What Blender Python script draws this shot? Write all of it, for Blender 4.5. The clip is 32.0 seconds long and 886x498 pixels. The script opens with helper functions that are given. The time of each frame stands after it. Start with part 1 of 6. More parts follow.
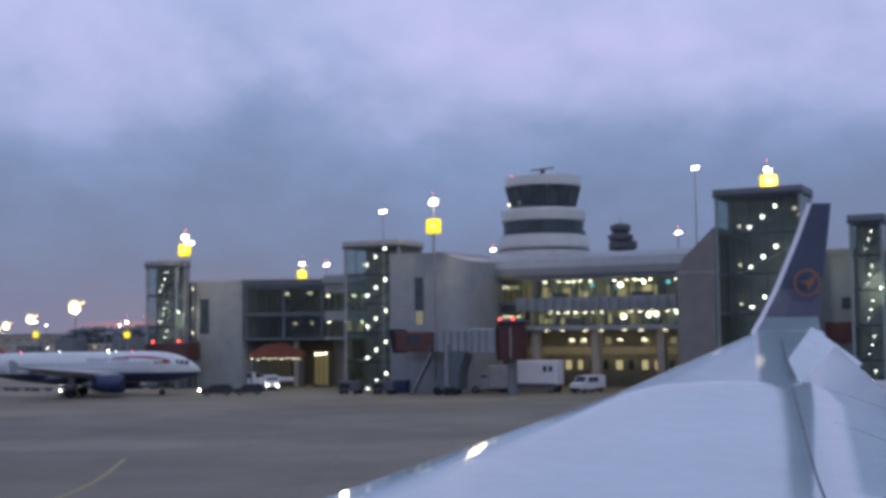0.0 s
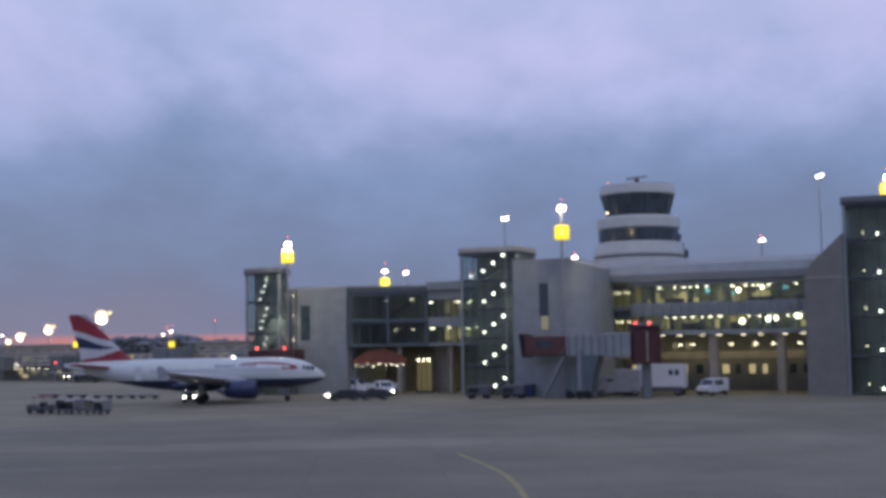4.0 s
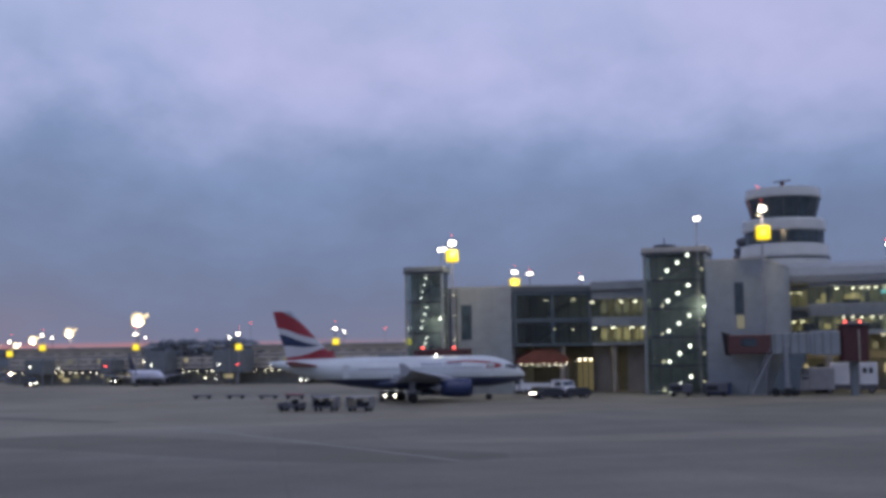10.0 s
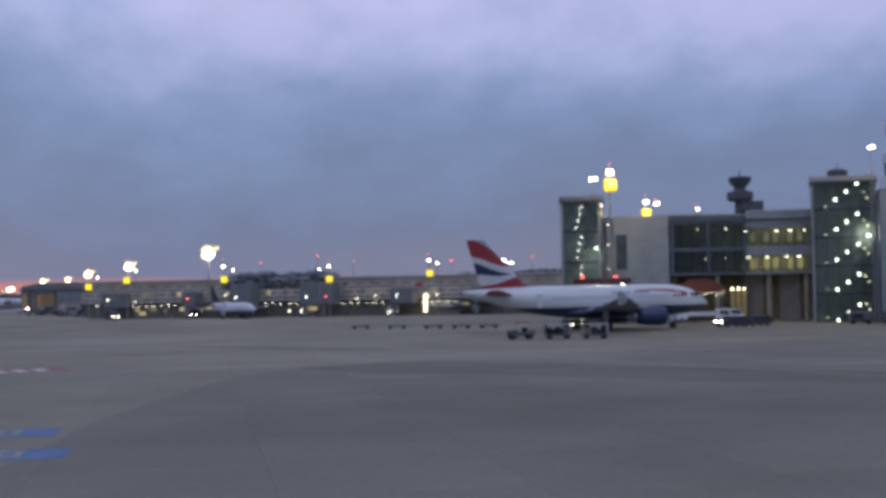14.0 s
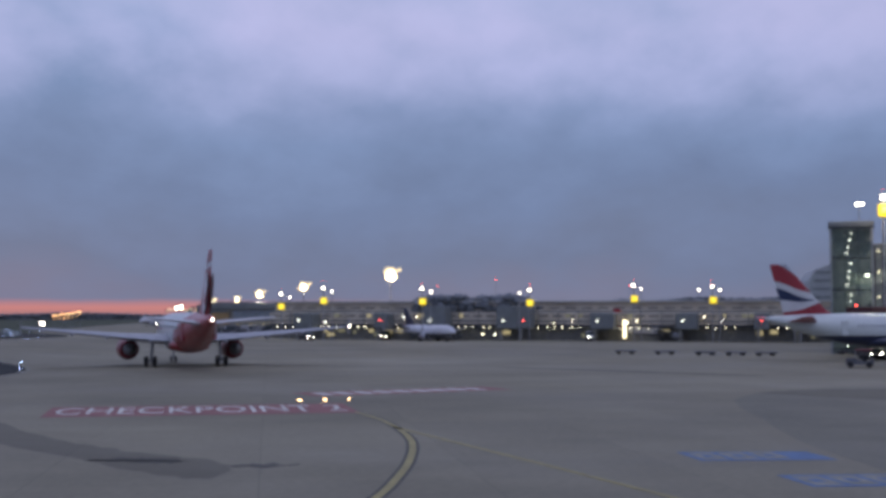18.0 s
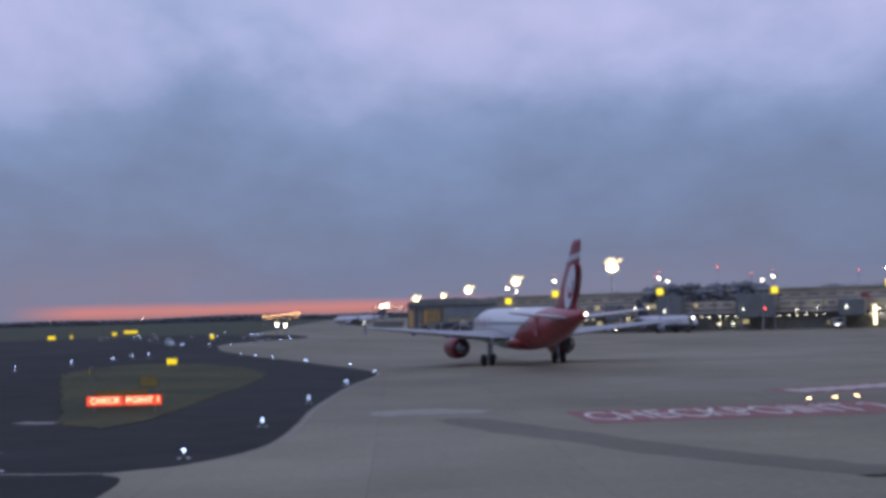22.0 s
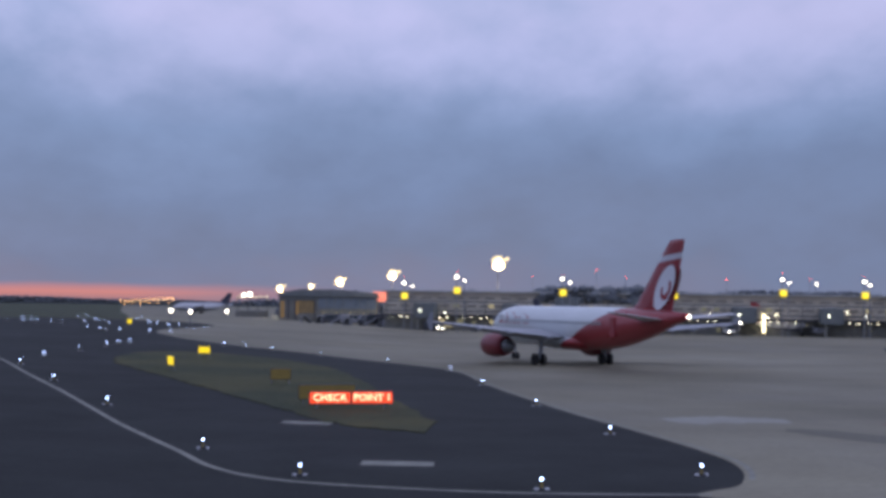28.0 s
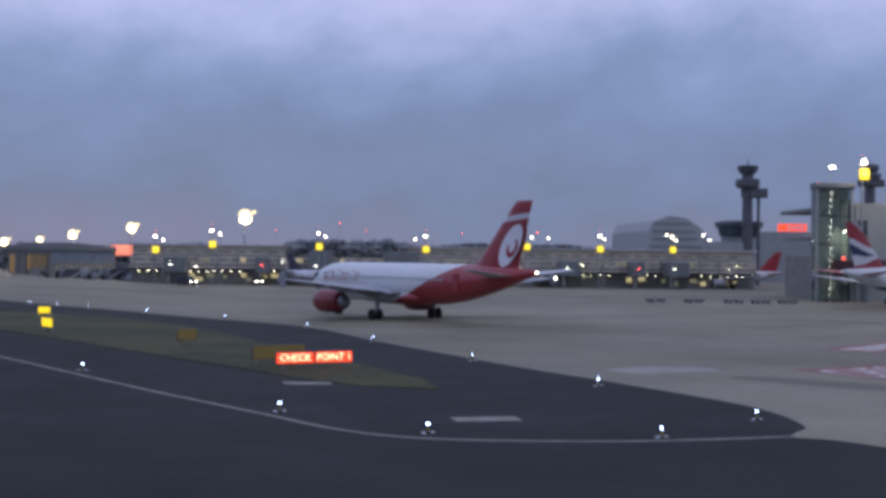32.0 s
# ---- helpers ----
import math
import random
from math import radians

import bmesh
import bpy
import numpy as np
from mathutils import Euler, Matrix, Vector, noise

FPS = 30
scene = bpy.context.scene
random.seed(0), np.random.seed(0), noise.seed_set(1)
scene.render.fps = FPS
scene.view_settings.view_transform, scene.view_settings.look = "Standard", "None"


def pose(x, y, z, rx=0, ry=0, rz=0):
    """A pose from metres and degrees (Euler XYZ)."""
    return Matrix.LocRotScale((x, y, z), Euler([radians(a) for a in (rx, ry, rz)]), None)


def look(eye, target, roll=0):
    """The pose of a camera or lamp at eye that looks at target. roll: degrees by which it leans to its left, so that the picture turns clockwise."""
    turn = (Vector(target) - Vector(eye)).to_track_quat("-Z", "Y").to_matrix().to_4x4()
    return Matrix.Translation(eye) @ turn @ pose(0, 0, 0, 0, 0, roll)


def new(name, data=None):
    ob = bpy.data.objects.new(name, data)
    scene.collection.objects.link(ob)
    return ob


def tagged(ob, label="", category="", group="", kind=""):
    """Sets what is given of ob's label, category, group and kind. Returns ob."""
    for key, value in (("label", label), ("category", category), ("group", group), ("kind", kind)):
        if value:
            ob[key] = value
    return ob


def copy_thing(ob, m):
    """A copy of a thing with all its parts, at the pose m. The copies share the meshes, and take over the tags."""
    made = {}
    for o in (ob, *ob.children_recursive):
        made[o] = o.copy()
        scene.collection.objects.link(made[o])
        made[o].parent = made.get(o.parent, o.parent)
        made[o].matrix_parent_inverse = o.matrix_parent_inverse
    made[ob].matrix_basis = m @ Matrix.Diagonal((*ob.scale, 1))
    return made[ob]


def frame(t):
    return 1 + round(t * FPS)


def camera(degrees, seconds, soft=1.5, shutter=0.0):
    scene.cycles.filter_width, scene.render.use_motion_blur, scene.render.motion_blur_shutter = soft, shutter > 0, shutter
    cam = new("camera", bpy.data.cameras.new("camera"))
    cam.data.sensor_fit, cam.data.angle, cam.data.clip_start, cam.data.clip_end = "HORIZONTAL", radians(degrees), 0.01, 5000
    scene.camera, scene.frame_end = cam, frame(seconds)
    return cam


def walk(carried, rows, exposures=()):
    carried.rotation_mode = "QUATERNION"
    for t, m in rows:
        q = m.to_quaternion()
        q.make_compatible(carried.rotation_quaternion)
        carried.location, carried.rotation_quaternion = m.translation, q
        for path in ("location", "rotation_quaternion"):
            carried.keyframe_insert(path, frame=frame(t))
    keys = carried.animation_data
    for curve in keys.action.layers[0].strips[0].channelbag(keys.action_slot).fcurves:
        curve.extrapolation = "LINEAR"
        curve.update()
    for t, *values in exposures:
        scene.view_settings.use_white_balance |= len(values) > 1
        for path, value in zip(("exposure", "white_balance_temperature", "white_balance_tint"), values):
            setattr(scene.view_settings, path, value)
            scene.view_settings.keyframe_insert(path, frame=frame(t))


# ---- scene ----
# camera: an airliner's cabin window taxiing past the piers
cam = camera(39.21, 32.0, soft=3.8)
# seconds, x, y, z, yaw to the left of +y, pitch, roll (degrees)
PATH = (
    (0, 0.01, 0.02, 7.81, 0.39, 3.86, -0.64),
    (0.5, -3.18, -0.12, 7.77, -0.00, 3.94, -0.62),
    (1, -6.39, -0.27, 7.72, -0.40, 4.02, -0.70),
    (1.5, -9.61, -0.42, 7.64, -0.82, 4.11, -0.61),
    (2, -12.83, -0.62, 7.55, -1.23, 4.22, -0.66),
    (2.5, -16.05, -0.88, 7.45, -1.63, 4.32, -0.56),
    (3, -19.27, -1.11, 7.34, -1.99, 4.39, -0.63),
    (3.5, -22.52, -1.34, 7.22, -2.41, 4.41, -0.78),
    (5.5, -36.32, -2.14, 6.70, -4.15, 4.42, -1.08),
    (6, -40.01, -1.76, 6.60, -4.60, 4.42, -1.16),
    (6.5, -43.69, -1.25, 6.53, -5.05, 4.43, -1.19),
    (7, -47.33, -0.70, 6.47, -5.49, 4.44, -1.22),
    (7.5, -50.88, -0.18, 6.41, -5.91, 4.44, -1.27),
    (8, -54.39, 0.30, 6.35, -6.29, 4.47, -1.33),
    (8.5, -57.91, 0.87, 6.31, -6.80, 4.49, -1.29),
    (9, -61.52, 1.60, 6.27, -7.39, 4.57, -1.18),
    (9.5, -65.21, 2.43, 6.24, -8.03, 4.68, -1.00),
    (10, -68.97, 3.24, 6.21, -8.65, 4.78, -0.85),
    (10.5, -72.75, 3.99, 6.19, -9.25, 4.77, -0.84),
    (11, -76.52, 4.66, 6.14, -9.76, 4.38, -0.91),
    (11.5, -80.29, 5.27, 6.08, -10.22, 3.59, -0.96),
    (12, -84.10, 5.90, 6.02, -10.58, 2.45, -0.99),
    (12.5, -87.96, 6.67, 5.97, -10.83, 1.50, -1.26),
    (13, -91.83, 7.61, 5.92, -11.00, 1.33, -1.17),
    (13.5, -95.69, 8.68, 5.87, -11.08, 1.56, -1.15),
    (14, -99.58, 9.84, 5.83, -11.05, 1.79, -1.04),
    (14.5, -103.50, 11.00, 5.79, -10.97, 1.99, -0.88),
    (16.5, -118.91, 14.22, 5.59, -9.84, 2.70, -0.29),
    (17, -121.73, 15.53, 5.55, -9.25, 2.84, -0.03),
    (17.5, -124.54, 16.86, 5.52, -8.67, 2.95, 0.04),
    (18, -127.23, 18.13, 5.54, -7.97, 3.05, 0.03),
    (18.5, -129.95, 19.25, 5.57, -7.03, 3.10, -0.02),
    (19, -132.69, 20.31, 5.61, -5.92, 3.11, -0.17),
    (19.5, -135.46, 21.42, 5.62, -4.65, 3.11, -0.41),
    (20, -138.18, 22.68, 5.64, -3.34, 3.12, -0.74),
    (20.5, -140.85, 24.00, 5.66, -2.09, 3.20, -1.03),
    (21, -143.50, 25.23, 5.68, -1.51, 3.25, -1.29),
    (21.5, -146.24, 26.27, 5.69, -1.52, 3.06, -1.56),
    (22, -148.90, 27.23, 5.70, -2.18, 2.86, -1.56),
    (22.5, -151.62, 28.13, 5.74, -2.96, 2.69, -1.56),
    (23, -154.31, 29.01, 5.77, -3.76, 2.60, -1.47),
    (23.5, -156.82, 29.93, 5.81, -4.52, 2.54, -1.23),
    (24, -159.14, 30.90, 5.84, -5.23, 2.56, -0.80),
    (24.5, -161.36, 31.85, 5.87, -5.98, 2.58, -0.28),
    (25, -163.81, 32.68, 5.88, -6.72, 2.69, -0.01),
    (25.5, -166.37, 33.48, 5.89, -7.50, 2.69, 0.33),
    (27.5, -174.63, 36.81, 5.92, -11.22, 2.58, 0.99),
    (28, -176.65, 37.33, 5.96, -12.97, 2.50, 0.78),
    (28.5, -178.59, 37.75, 6.05, -14.80, 2.29, 0.99),
    (29, -180.57, 38.03, 6.11, -16.67, 2.05, 0.97),
    (29.5, -182.68, 38.22, 6.15, -18.59, 1.81, 0.88),
    (30, -184.60, 38.43, 6.20, -20.44, 1.59, 0.81),
    (30.5, -186.51, 38.74, 6.29, -22.25, 1.30, 0.77),
    (31, -188.45, 39.07, 6.36, -24.11, 0.98, 0.79),
    (31.5, -190.40, 39.42, 6.40, -25.89, 0.65, 0.73),
    (32, -192.33, 39.71, 6.42, -27.61, 0.40, 0.63),
)


def seat(x, y, z, yaw, pitch, roll):
    a, b = radians(yaw), radians(pitch)
    ahead = Vector((-math.sin(a) * math.cos(b), math.cos(a) * math.cos(b), math.sin(b)))
    return look((x, y, z), Vector((x, y, z)) + ahead * 10, roll)


walk(cam, [(t, seat(*p)) for t, *p in PATH], ((0, 0.10), (3, 0.08), (8, 0.0), (12, -0.04), (14, 0.05), (18, -0.03), (23, 0.03), (28, 0.10), (32, 0.20)))

# ---- world: overcast dusk with a red strip under the cloud edge ----
world = bpy.data.worlds.new("dusk")
scene.world = world
world.use_nodes = True
wn, wl = world.node_tree.nodes, world.node_tree.links
wn.clear()


def wmath(op, a, b=None, c=None, clamp=False):
    n = wn.new("ShaderNodeMath")
    n.operation, n.use_clamp = op, clamp
    for i, v in enumerate((a, b, c)):
        if v is None:
            continue
        if isinstance(v, (int, float)):
            n.inputs[i].default_value = v
        else:
            wl.new(v, n.inputs[i])
    return n.outputs[0]


def wramp(fac, stops):
    n = wn.new("ShaderNodeValToRGB")
    e = n.color_ramp.elements
    while len(e) < len(stops):
        e.new(0.5)
    for el, (p, c) in zip(e, stops):
        el.position, el.color = p, (*c, 1)
    wl.new(fac, n.inputs[0])
    return n.outputs[0]


def wmix(fac, a, b):
    n = wn.new("ShaderNodeMix")
    n.data_type = "RGBA"
    for sock, v in ((n.inputs[0], fac), (n.inputs[6], a), (n.inputs[7], b)):
        if isinstance(v, (int, float)):
            sock.default_value = v
        elif isinstance(v, tuple):
            sock.default_value = (*v, 1)
        else:
            wl.new(v, sock)
    return n.outputs[2]


wco = wn.new("ShaderNodeTexCoord")
wsep = wn.new("ShaderNodeSeparateXYZ")
wl.new(wco.outputs["Generated"], wsep.inputs[0])
wx, wy, wz = wsep.outputs
up = wmath("MAXIMUM", wz, 0.0)
# clouds lie on a flat sheet overhead, so that they flatten towards the horizon
over = wmath("ADD", up, 0.42)
wcomb = wn.new("ShaderNodeCombineXYZ")
wl.new(wmath("DIVIDE", wx, over), wcomb.inputs[0])
wl.new(wmath("DIVIDE", wy, over), wcomb.inputs[1])


def wnoise(scale, detail, rough, stretch):
    m = wn.new("ShaderNodeMapping")
    m.inputs["Scale"].default_value = stretch
    m.inputs["Rotation"].default_value = (0, 0, radians(-24))
    wl.new(wcomb.outputs[0], m.inputs[0])
    n = wn.new("ShaderNodeTexNoise")
    n.inputs["Scale"].default_value, n.inputs["Detail"].default_value, n.inputs["Roughness"].default_value = scale, detail, rough
    wl.new(m.outputs[0], n.inputs["Vector"])
    return n.outputs[0]


big = wnoise(1.9, 3, 0.5, (1.0, 0.9, 1))
fine = wnoise(5.6, 6, 0.56, (1.0, 0.8, 1))
cloud = wmath("ADD", wmath("MULTIPLY", big, 0.62), wmath("MULTIPLY", fine, 0.38))
# height in the sky, made ragged by the clouds
ragged = wmath("ADD", wz, wmath("MULTIPLY", wmath("SUBTRACT", cloud, 0.5), 0.20))
base = wramp(wmath("MULTIPLY", ragged, 2.0, clamp=True), (
    (0.0, (0.184, 0.196, 0.296)), (0.08, (0.152, 0.191, 0.309)), (0.20, (0.158, 0.214, 0.368)), (0.32, (0.200, 0.276, 0.474)),
    (0.42, (0.310, 0.380, 0.624)), (0.54, (0.390, 0.450, 0.702)), (0.72, (0.355, 0.434, 0.692)), (1.0, (0.290, 0.367, 0.605))))
patch = wramp(cloud, ((0.40, (0, 0, 0)), (0.58, (1, 1, 1))))
high = wramp(wmath("MULTIPLY", wz, 2.0, clamp=True), ((0.27, (0, 0, 0)), (0.44, (1, 1, 1))))
pinkness = wmath("MULTIPLY", wmath("MULTIPLY", patch, high), 0.60)
base = wmix(pinkness, base, (0.49, 0.475, 0.745))
shade = wmath("ADD", wmath("MULTIPLY", fine, 0.24), 0.88)
shaded = wn.new("ShaderNodeVectorMath")
shaded.operation = "SCALE"
wl.new(base, shaded.inputs[0])
wl.new(shade, shaded.inputs["Scale"])
# the strip of sunset: low, and brightest to the west of north
west = wmath("ARCTAN2", wx, wy)
wide = wramp(wmath("ADD", wmath("MULTIPLY", west, 0.5), 0.5), ((0.350, (0, 0, 0)), (0.376, (1, 1, 1)), (0.49, (1, 1, 1)), (0.58, (0, 0, 0))))
thin = wramp(wmath("MULTIPLY", wmath("ADD", wz, wmath("MULTIPLY", wmath("SUBTRACT", fine, 0.5), 0.005)), 20.0, clamp=True),
             ((0.0, (0.8, 0.8, 0.8)), (0.10, (1, 1, 1)), (0.19, (0.85, 0.85, 0.85)), (0.27, (0, 0, 0))))
glow = wmath("MULTIPLY", wide, thin)
sunset = wramp(wmath("MULTIPLY", wz, 20.0, clamp=True), ((0.0, (0.42, 0.19, 0.19)), (0.12, (0.56, 0.22, 0.21)), (0.27, (0.32, 0.20, 0.27))))
full = wmix(glow, shaded.outputs[0], sunset)
sky = wn.new("ShaderNodeTexSky")
sky.sky_type, sky.sun_disc = "NISHITA", False
sky.sun_elevation, sky.sun_rotation = radians(-1.5), radians(-20)
bg_cloud, bg_sky, wadd, wout = wn.new("ShaderNodeBackground"), wn.new("ShaderNodeBackground"), wn.new("ShaderNodeAddShader"), wn.new("ShaderNodeOutputWorld")
wl.new(full, bg_cloud.inputs[0])
wl.new(sky.outputs[0], bg_sky.inputs[0])
bg_cloud.inputs[1].default_value, bg_sky.inputs[1].default_value = 1.07, 0.018
wl.new(bg_cloud.outputs[0], wadd.inputs[0])
wl.new(bg_sky.outputs[0], wadd.inputs[1])
wl.new(wadd.outputs[0], wout.inputs[0])

# the last of the day through the cloud: weak and wide
sun = new("dusk_sun", bpy.data.lights.new("dusk_sun", "SUN"))
sun.data.energy, sun.data.angle, sun.data.color = 0.25, radians(25), (0.86, 0.88, 1.0)
sun.matrix_world = look((0, 0, 100), (-20, 60, 0))

# ---- materials ----


class Mat:
    """A small wrapper to write node materials briefly."""

    def __init__(self, name):
        self.m = bpy.data.materials.new(name)
        self.m.use_nodes = True
        self.n, self.l = self.m.node_tree.nodes, self.m.node_tree.links
        self.b = self.n["Principled BSDF"]
        self.co = self.n.new("ShaderNodeTexCoord").outputs["Object"]

    def put(self, value, sock):
        if isinstance(value, (int, float)):
            sock.default_value = value
        elif isinstance(value, tuple):
            sock.default_value = (*value, 1) if len(value) == 3 and sock.type == "RGBA" else value
        else:
            self.l.new(value, sock)

    def set(self, **kw):
        for k, v in kw.items():
            self.put(v, self.b.inputs[{"color": "Base Color", "rough": "Roughness", "metal": "Metallic", "normal": "Normal", "emit": "Emission Color",
                                       "power": "Emission Strength", "trans": "Transmission Weight", "ior": "IOR", "alpha": "Alpha", "coat": "Coat Weight", "spec": "Specular IOR Level"}[k]])
        return self

    def world(self):
        return self.n.new("ShaderNodeNewGeometry").outputs["Position"]

    def noise(self, scale, detail=4, rough=0.55, at=None, stretch=(1, 1, 1)):
        mp = self.n.new("ShaderNodeMapping")
        mp.inputs["Scale"].default_value = stretch
        self.l.new(at or self.co, mp.inputs[0])
        t = self.n.new("ShaderNodeTexNoise")
        t.inputs["Scale"].default_value, t.inputs["Detail"].default_value, t.inputs["Roughness"].default_value = scale, detail, rough
        self.l.new(mp.outputs[0], t.inputs["Vector"])
        return t.outputs[0]

    def ramp(self, fac, *stops, step=False):
        r = self.n.new("ShaderNodeValToRGB")
        e = r.color_ramp.elements
        if step:
            r.color_ramp.interpolation = "CONSTANT"
        while len(e) < len(stops):
            e.new(0.5)
        for el, (p, c) in zip(e, stops):
            c = (c, c, c) if isinstance(c, (int, float)) else c
            el.position, el.color = p, (*c, 1)
        self.l.new(fac, r.inputs[0])
        return r.outputs[0]

    def mix(self, fac, a, b, blend="MIX"):
        x = self.n.new("ShaderNodeMix")
        x.data_type, x.blend_type = "RGBA", blend
        for v, s in ((fac, x.inputs[0]), (a, x.inputs[6]), (b, x.inputs[7])):
            self.put(v, s)
        return x.outputs[2]

    def math(self, op, a, b=0.0):
        x = self.n.new("ShaderNodeMath")
        x.operation = op
        self.put(a, x.inputs[0])
        self.put(b, x.inputs[1])
        return x.outputs[0]

    def bump(self, height, strength=0.3, dist=0.02):
        x = self.n.new("ShaderNodeBump")
        x.inputs["Strength"].default_value, x.inputs["Distance"].default_value = strength, dist
        self.l.new(height, x.inputs["Height"])
        self.set(normal=x.outputs[0])
        return self

    def axis(self, k, at=None):
        x = self.n.new("ShaderNodeSeparateXYZ")
        self.l.new(at or self.co, x.inputs[0])
        return x.outputs[k]


def paint(name, color, rough=0.4, vary=0.12, scale=1.5, metal=0.0, bump=0.0):
    m = Mat(name)
    f = m.ramp(m.noise(scale, 5), (0.3, 1 - vary), (0.7, 1 + vary))
    g = m.ramp(m.noise(scale * 9, 3), (0.35, 1 - vary * 0.5), (0.65, 1.0))
    c = m.mix(1.0, m.mix(1.0, color, f, "MULTIPLY"), g, "MULTIPLY")
    m.set(color=c, rough=m.ramp(m.noise(scale * 4, 3), (0.3, max(0.05, rough - 0.08)), (0.7, min(1, rough + 0.12))), metal=metal)
    if bump:
        m.bump(m.noise(scale * 14, 4), bump)
    return m.m


def lamp_mat(name, color, power):
    m = Mat(name)
    m.set(color=tuple(0.3 * v for v in color), emit=color, power=power, rough=0.4)
    return m.m


def concrete_apron(name="apron_concrete", tone=(0.236, 0.216, 0.152)):
    m = Mat(name)
    p = m.world()
    wide = m.ramp(m.noise(0.018, 4, 0.6, p, (0.8, 1.2, 1)), (0.36, 0.78), (0.64, 1.12))
    mid = m.ramp(m.noise(0.14, 5, 0.6, p, (0.9, 1.1, 1)), (0.32, 0.88), (0.68, 1.07))
    grain = m.ramp(m.noise(3.0, 4, 0.6, p), (0.3, 0.88), (0.7, 1.1))
    slab = m.n.new("ShaderNodeTexBrick")
    slab.offset = 0.0
    for k, v in (("Scale", 1.0), ("Mortar Size", 0.012), ("Brick Width", 7.5), ("Row Height", 7.5), ("Mortar Smooth", 0.2)):
        slab.inputs[k].default_value = v
    slab.inputs["Color1"].default_value, slab.inputs["Color2"].default_value, slab.inputs["Mortar"].default_value = (1, 1, 1, 1), (0.90, 0.90, 0.91, 1), (0.55, 0.55, 0.55, 1)
    m.l.new(p, slab.inputs["Vector"])
    c = m.mix(1.0, tone, wide, "MULTIPLY")
    for k in (mid, grain, slab.outputs[0]):
        c = m.mix(1.0, c, k, "MULTIPLY")
    m.set(color=c, rough=m.ramp(m.noise(0.05, 4, 0.6, p), (0.35, 0.66), (0.65, 0.9)), spec=0.3)
    m.bump(m.noise(6.0, 4, 0.6, p), 0.25, 0.01)
    return m.m


def asphalt():
    m = Mat("asphalt")
    p = m.world()
    wide = m.ramp(m.noise(0.06, 4, 0.6, p), (0.35, 0.75), (0.65, 1.25))
    grain = m.ramp(m.noise(5.0, 4, 0.7, p), (0.3, 0.75), (0.7, 1.3))
    c = m.mix(1.0, m.mix(1.0, (0.0190, 0.0215, 0.0210), wide, "MULTIPLY"), grain, "MULTIPLY")
    m.set(color=c, rough=m.ramp(m.noise(0.2, 4, 0.6, p), (0.3, 0.82), (0.7, 0.95)), spec=0.25)
    m.bump(m.noise(14.0, 3, 0.6, p), 0.3, 0.008)
    return m.m


def turf(name, a, b):
    m = Mat(name)
    p = m.world()
    c = m.mix(m.ramp(m.noise(0.12, 5, 0.6, p), (0.35, 0.0), (0.65, 1.0)), a, b)
    c = m.mix(1.0, c, m.ramp(m.noise(2.2, 5, 0.7, p), (0.25, 0.6), (0.75, 1.35)), "MULTIPLY")
    m.set(color=c, rough=0.95)
    m.bump(m.noise(9.0, 4, 0.7, p), 0.8, 0.05)
    return m.m


def glass(name, tint, rough=0.08, lit=None):
    """Dark facade glazing that mirrors the sky."""
    m = Mat(name)
    c = m.mix(m.ramp(m.noise(0.4, 3), (0.4, 0.0), (0.6, 1.0)), tint, tuple(v * 1.5 for v in tint))
    m.set(color=c, rough=rough, ior=1.5)
    return m.m


M_CONCRETE = concrete_apron()
M_ASPHALT = asphalt()
M_TURF = turf("airfield_turf", (0.030, 0.038, 0.018), (0.052, 0.060, 0.022))
M_ISLAND = turf("island_turf", (0.026, 0.036, 0.010), (0.068, 0.064, 0.016))
M_WHITE_LINE = paint("white_marking", (0.64, 0.64, 0.58), 0.7, 0.3, 1.2)
M_PALE_LINE = paint("worn_grey_marking", (0.25, 0.25, 0.21), 0.75, 0.3, 1.2)
M_YELLOW_LINE = paint("yellow_marking", (0.31, 0.265, 0.105), 0.7, 0.25, 1.2)
M_RED_FIELD = paint("red_marking", (0.250, 0.098, 0.092), 0.75, 0.25, 0.8)
M_PANEL = paint("grey_cladding", (0.275, 0.300, 0.304), 0.45, 0.10, 0.6)
M_PANEL_DARK = paint("dark_cladding", (0.158, 0.177, 0.183), 0.5, 0.12, 0.6)
M_ROOF = paint("pale_metal_roof", (0.40, 0.385, 0.34), 0.4, 0.1, 0.5, 0.2)
M_TEAL = paint("teal_grey_cladding", (0.105, 0.135, 0.150), 0.35, 0.1, 0.8)
M_BEIGE = paint("beige_wall", (0.36, 0.32, 0.26), 0.7, 0.12, 0.6)
M_FRAME = paint("dark_window_frame", (0.055, 0.062, 0.075), 0.45, 0.1, 2.0)
M_STEEL = paint("galvanised_steel", (0.30, 0.31, 0.33), 0.45, 0.12, 2.0, 0.7)
M_BLACK = paint("black_rubber", (0.018, 0.018, 0.02), 0.8, 0.2, 3.0)
M_SOFFIT = paint("dark_undercroft", (0.22, 0.22, 0.205), 0.8, 0.15, 0.8)
M_GLASS = glass("facade_glass", (0.042, 0.058, 0.068))
M_WHITE = paint("white_paint", (0.72, 0.73, 0.76), 0.32, 0.05, 0.8)
M_ORANGE = paint("orange_red_cladding", (0.105, 0.042, 0.038), 0.55, 0.12, 0.8)
M_LAMP = lamp_mat("floodlight_white", (1.0, 0.92, 0.76), 9)
M_LAMP_FAR = lamp_mat("floodlight_far", (1.0, 0.86, 0.60), 7)
M_YELLOW_BOX = lamp_mat("yellow_sign_face", (1.0, 0.74, 0.015), 1.0)
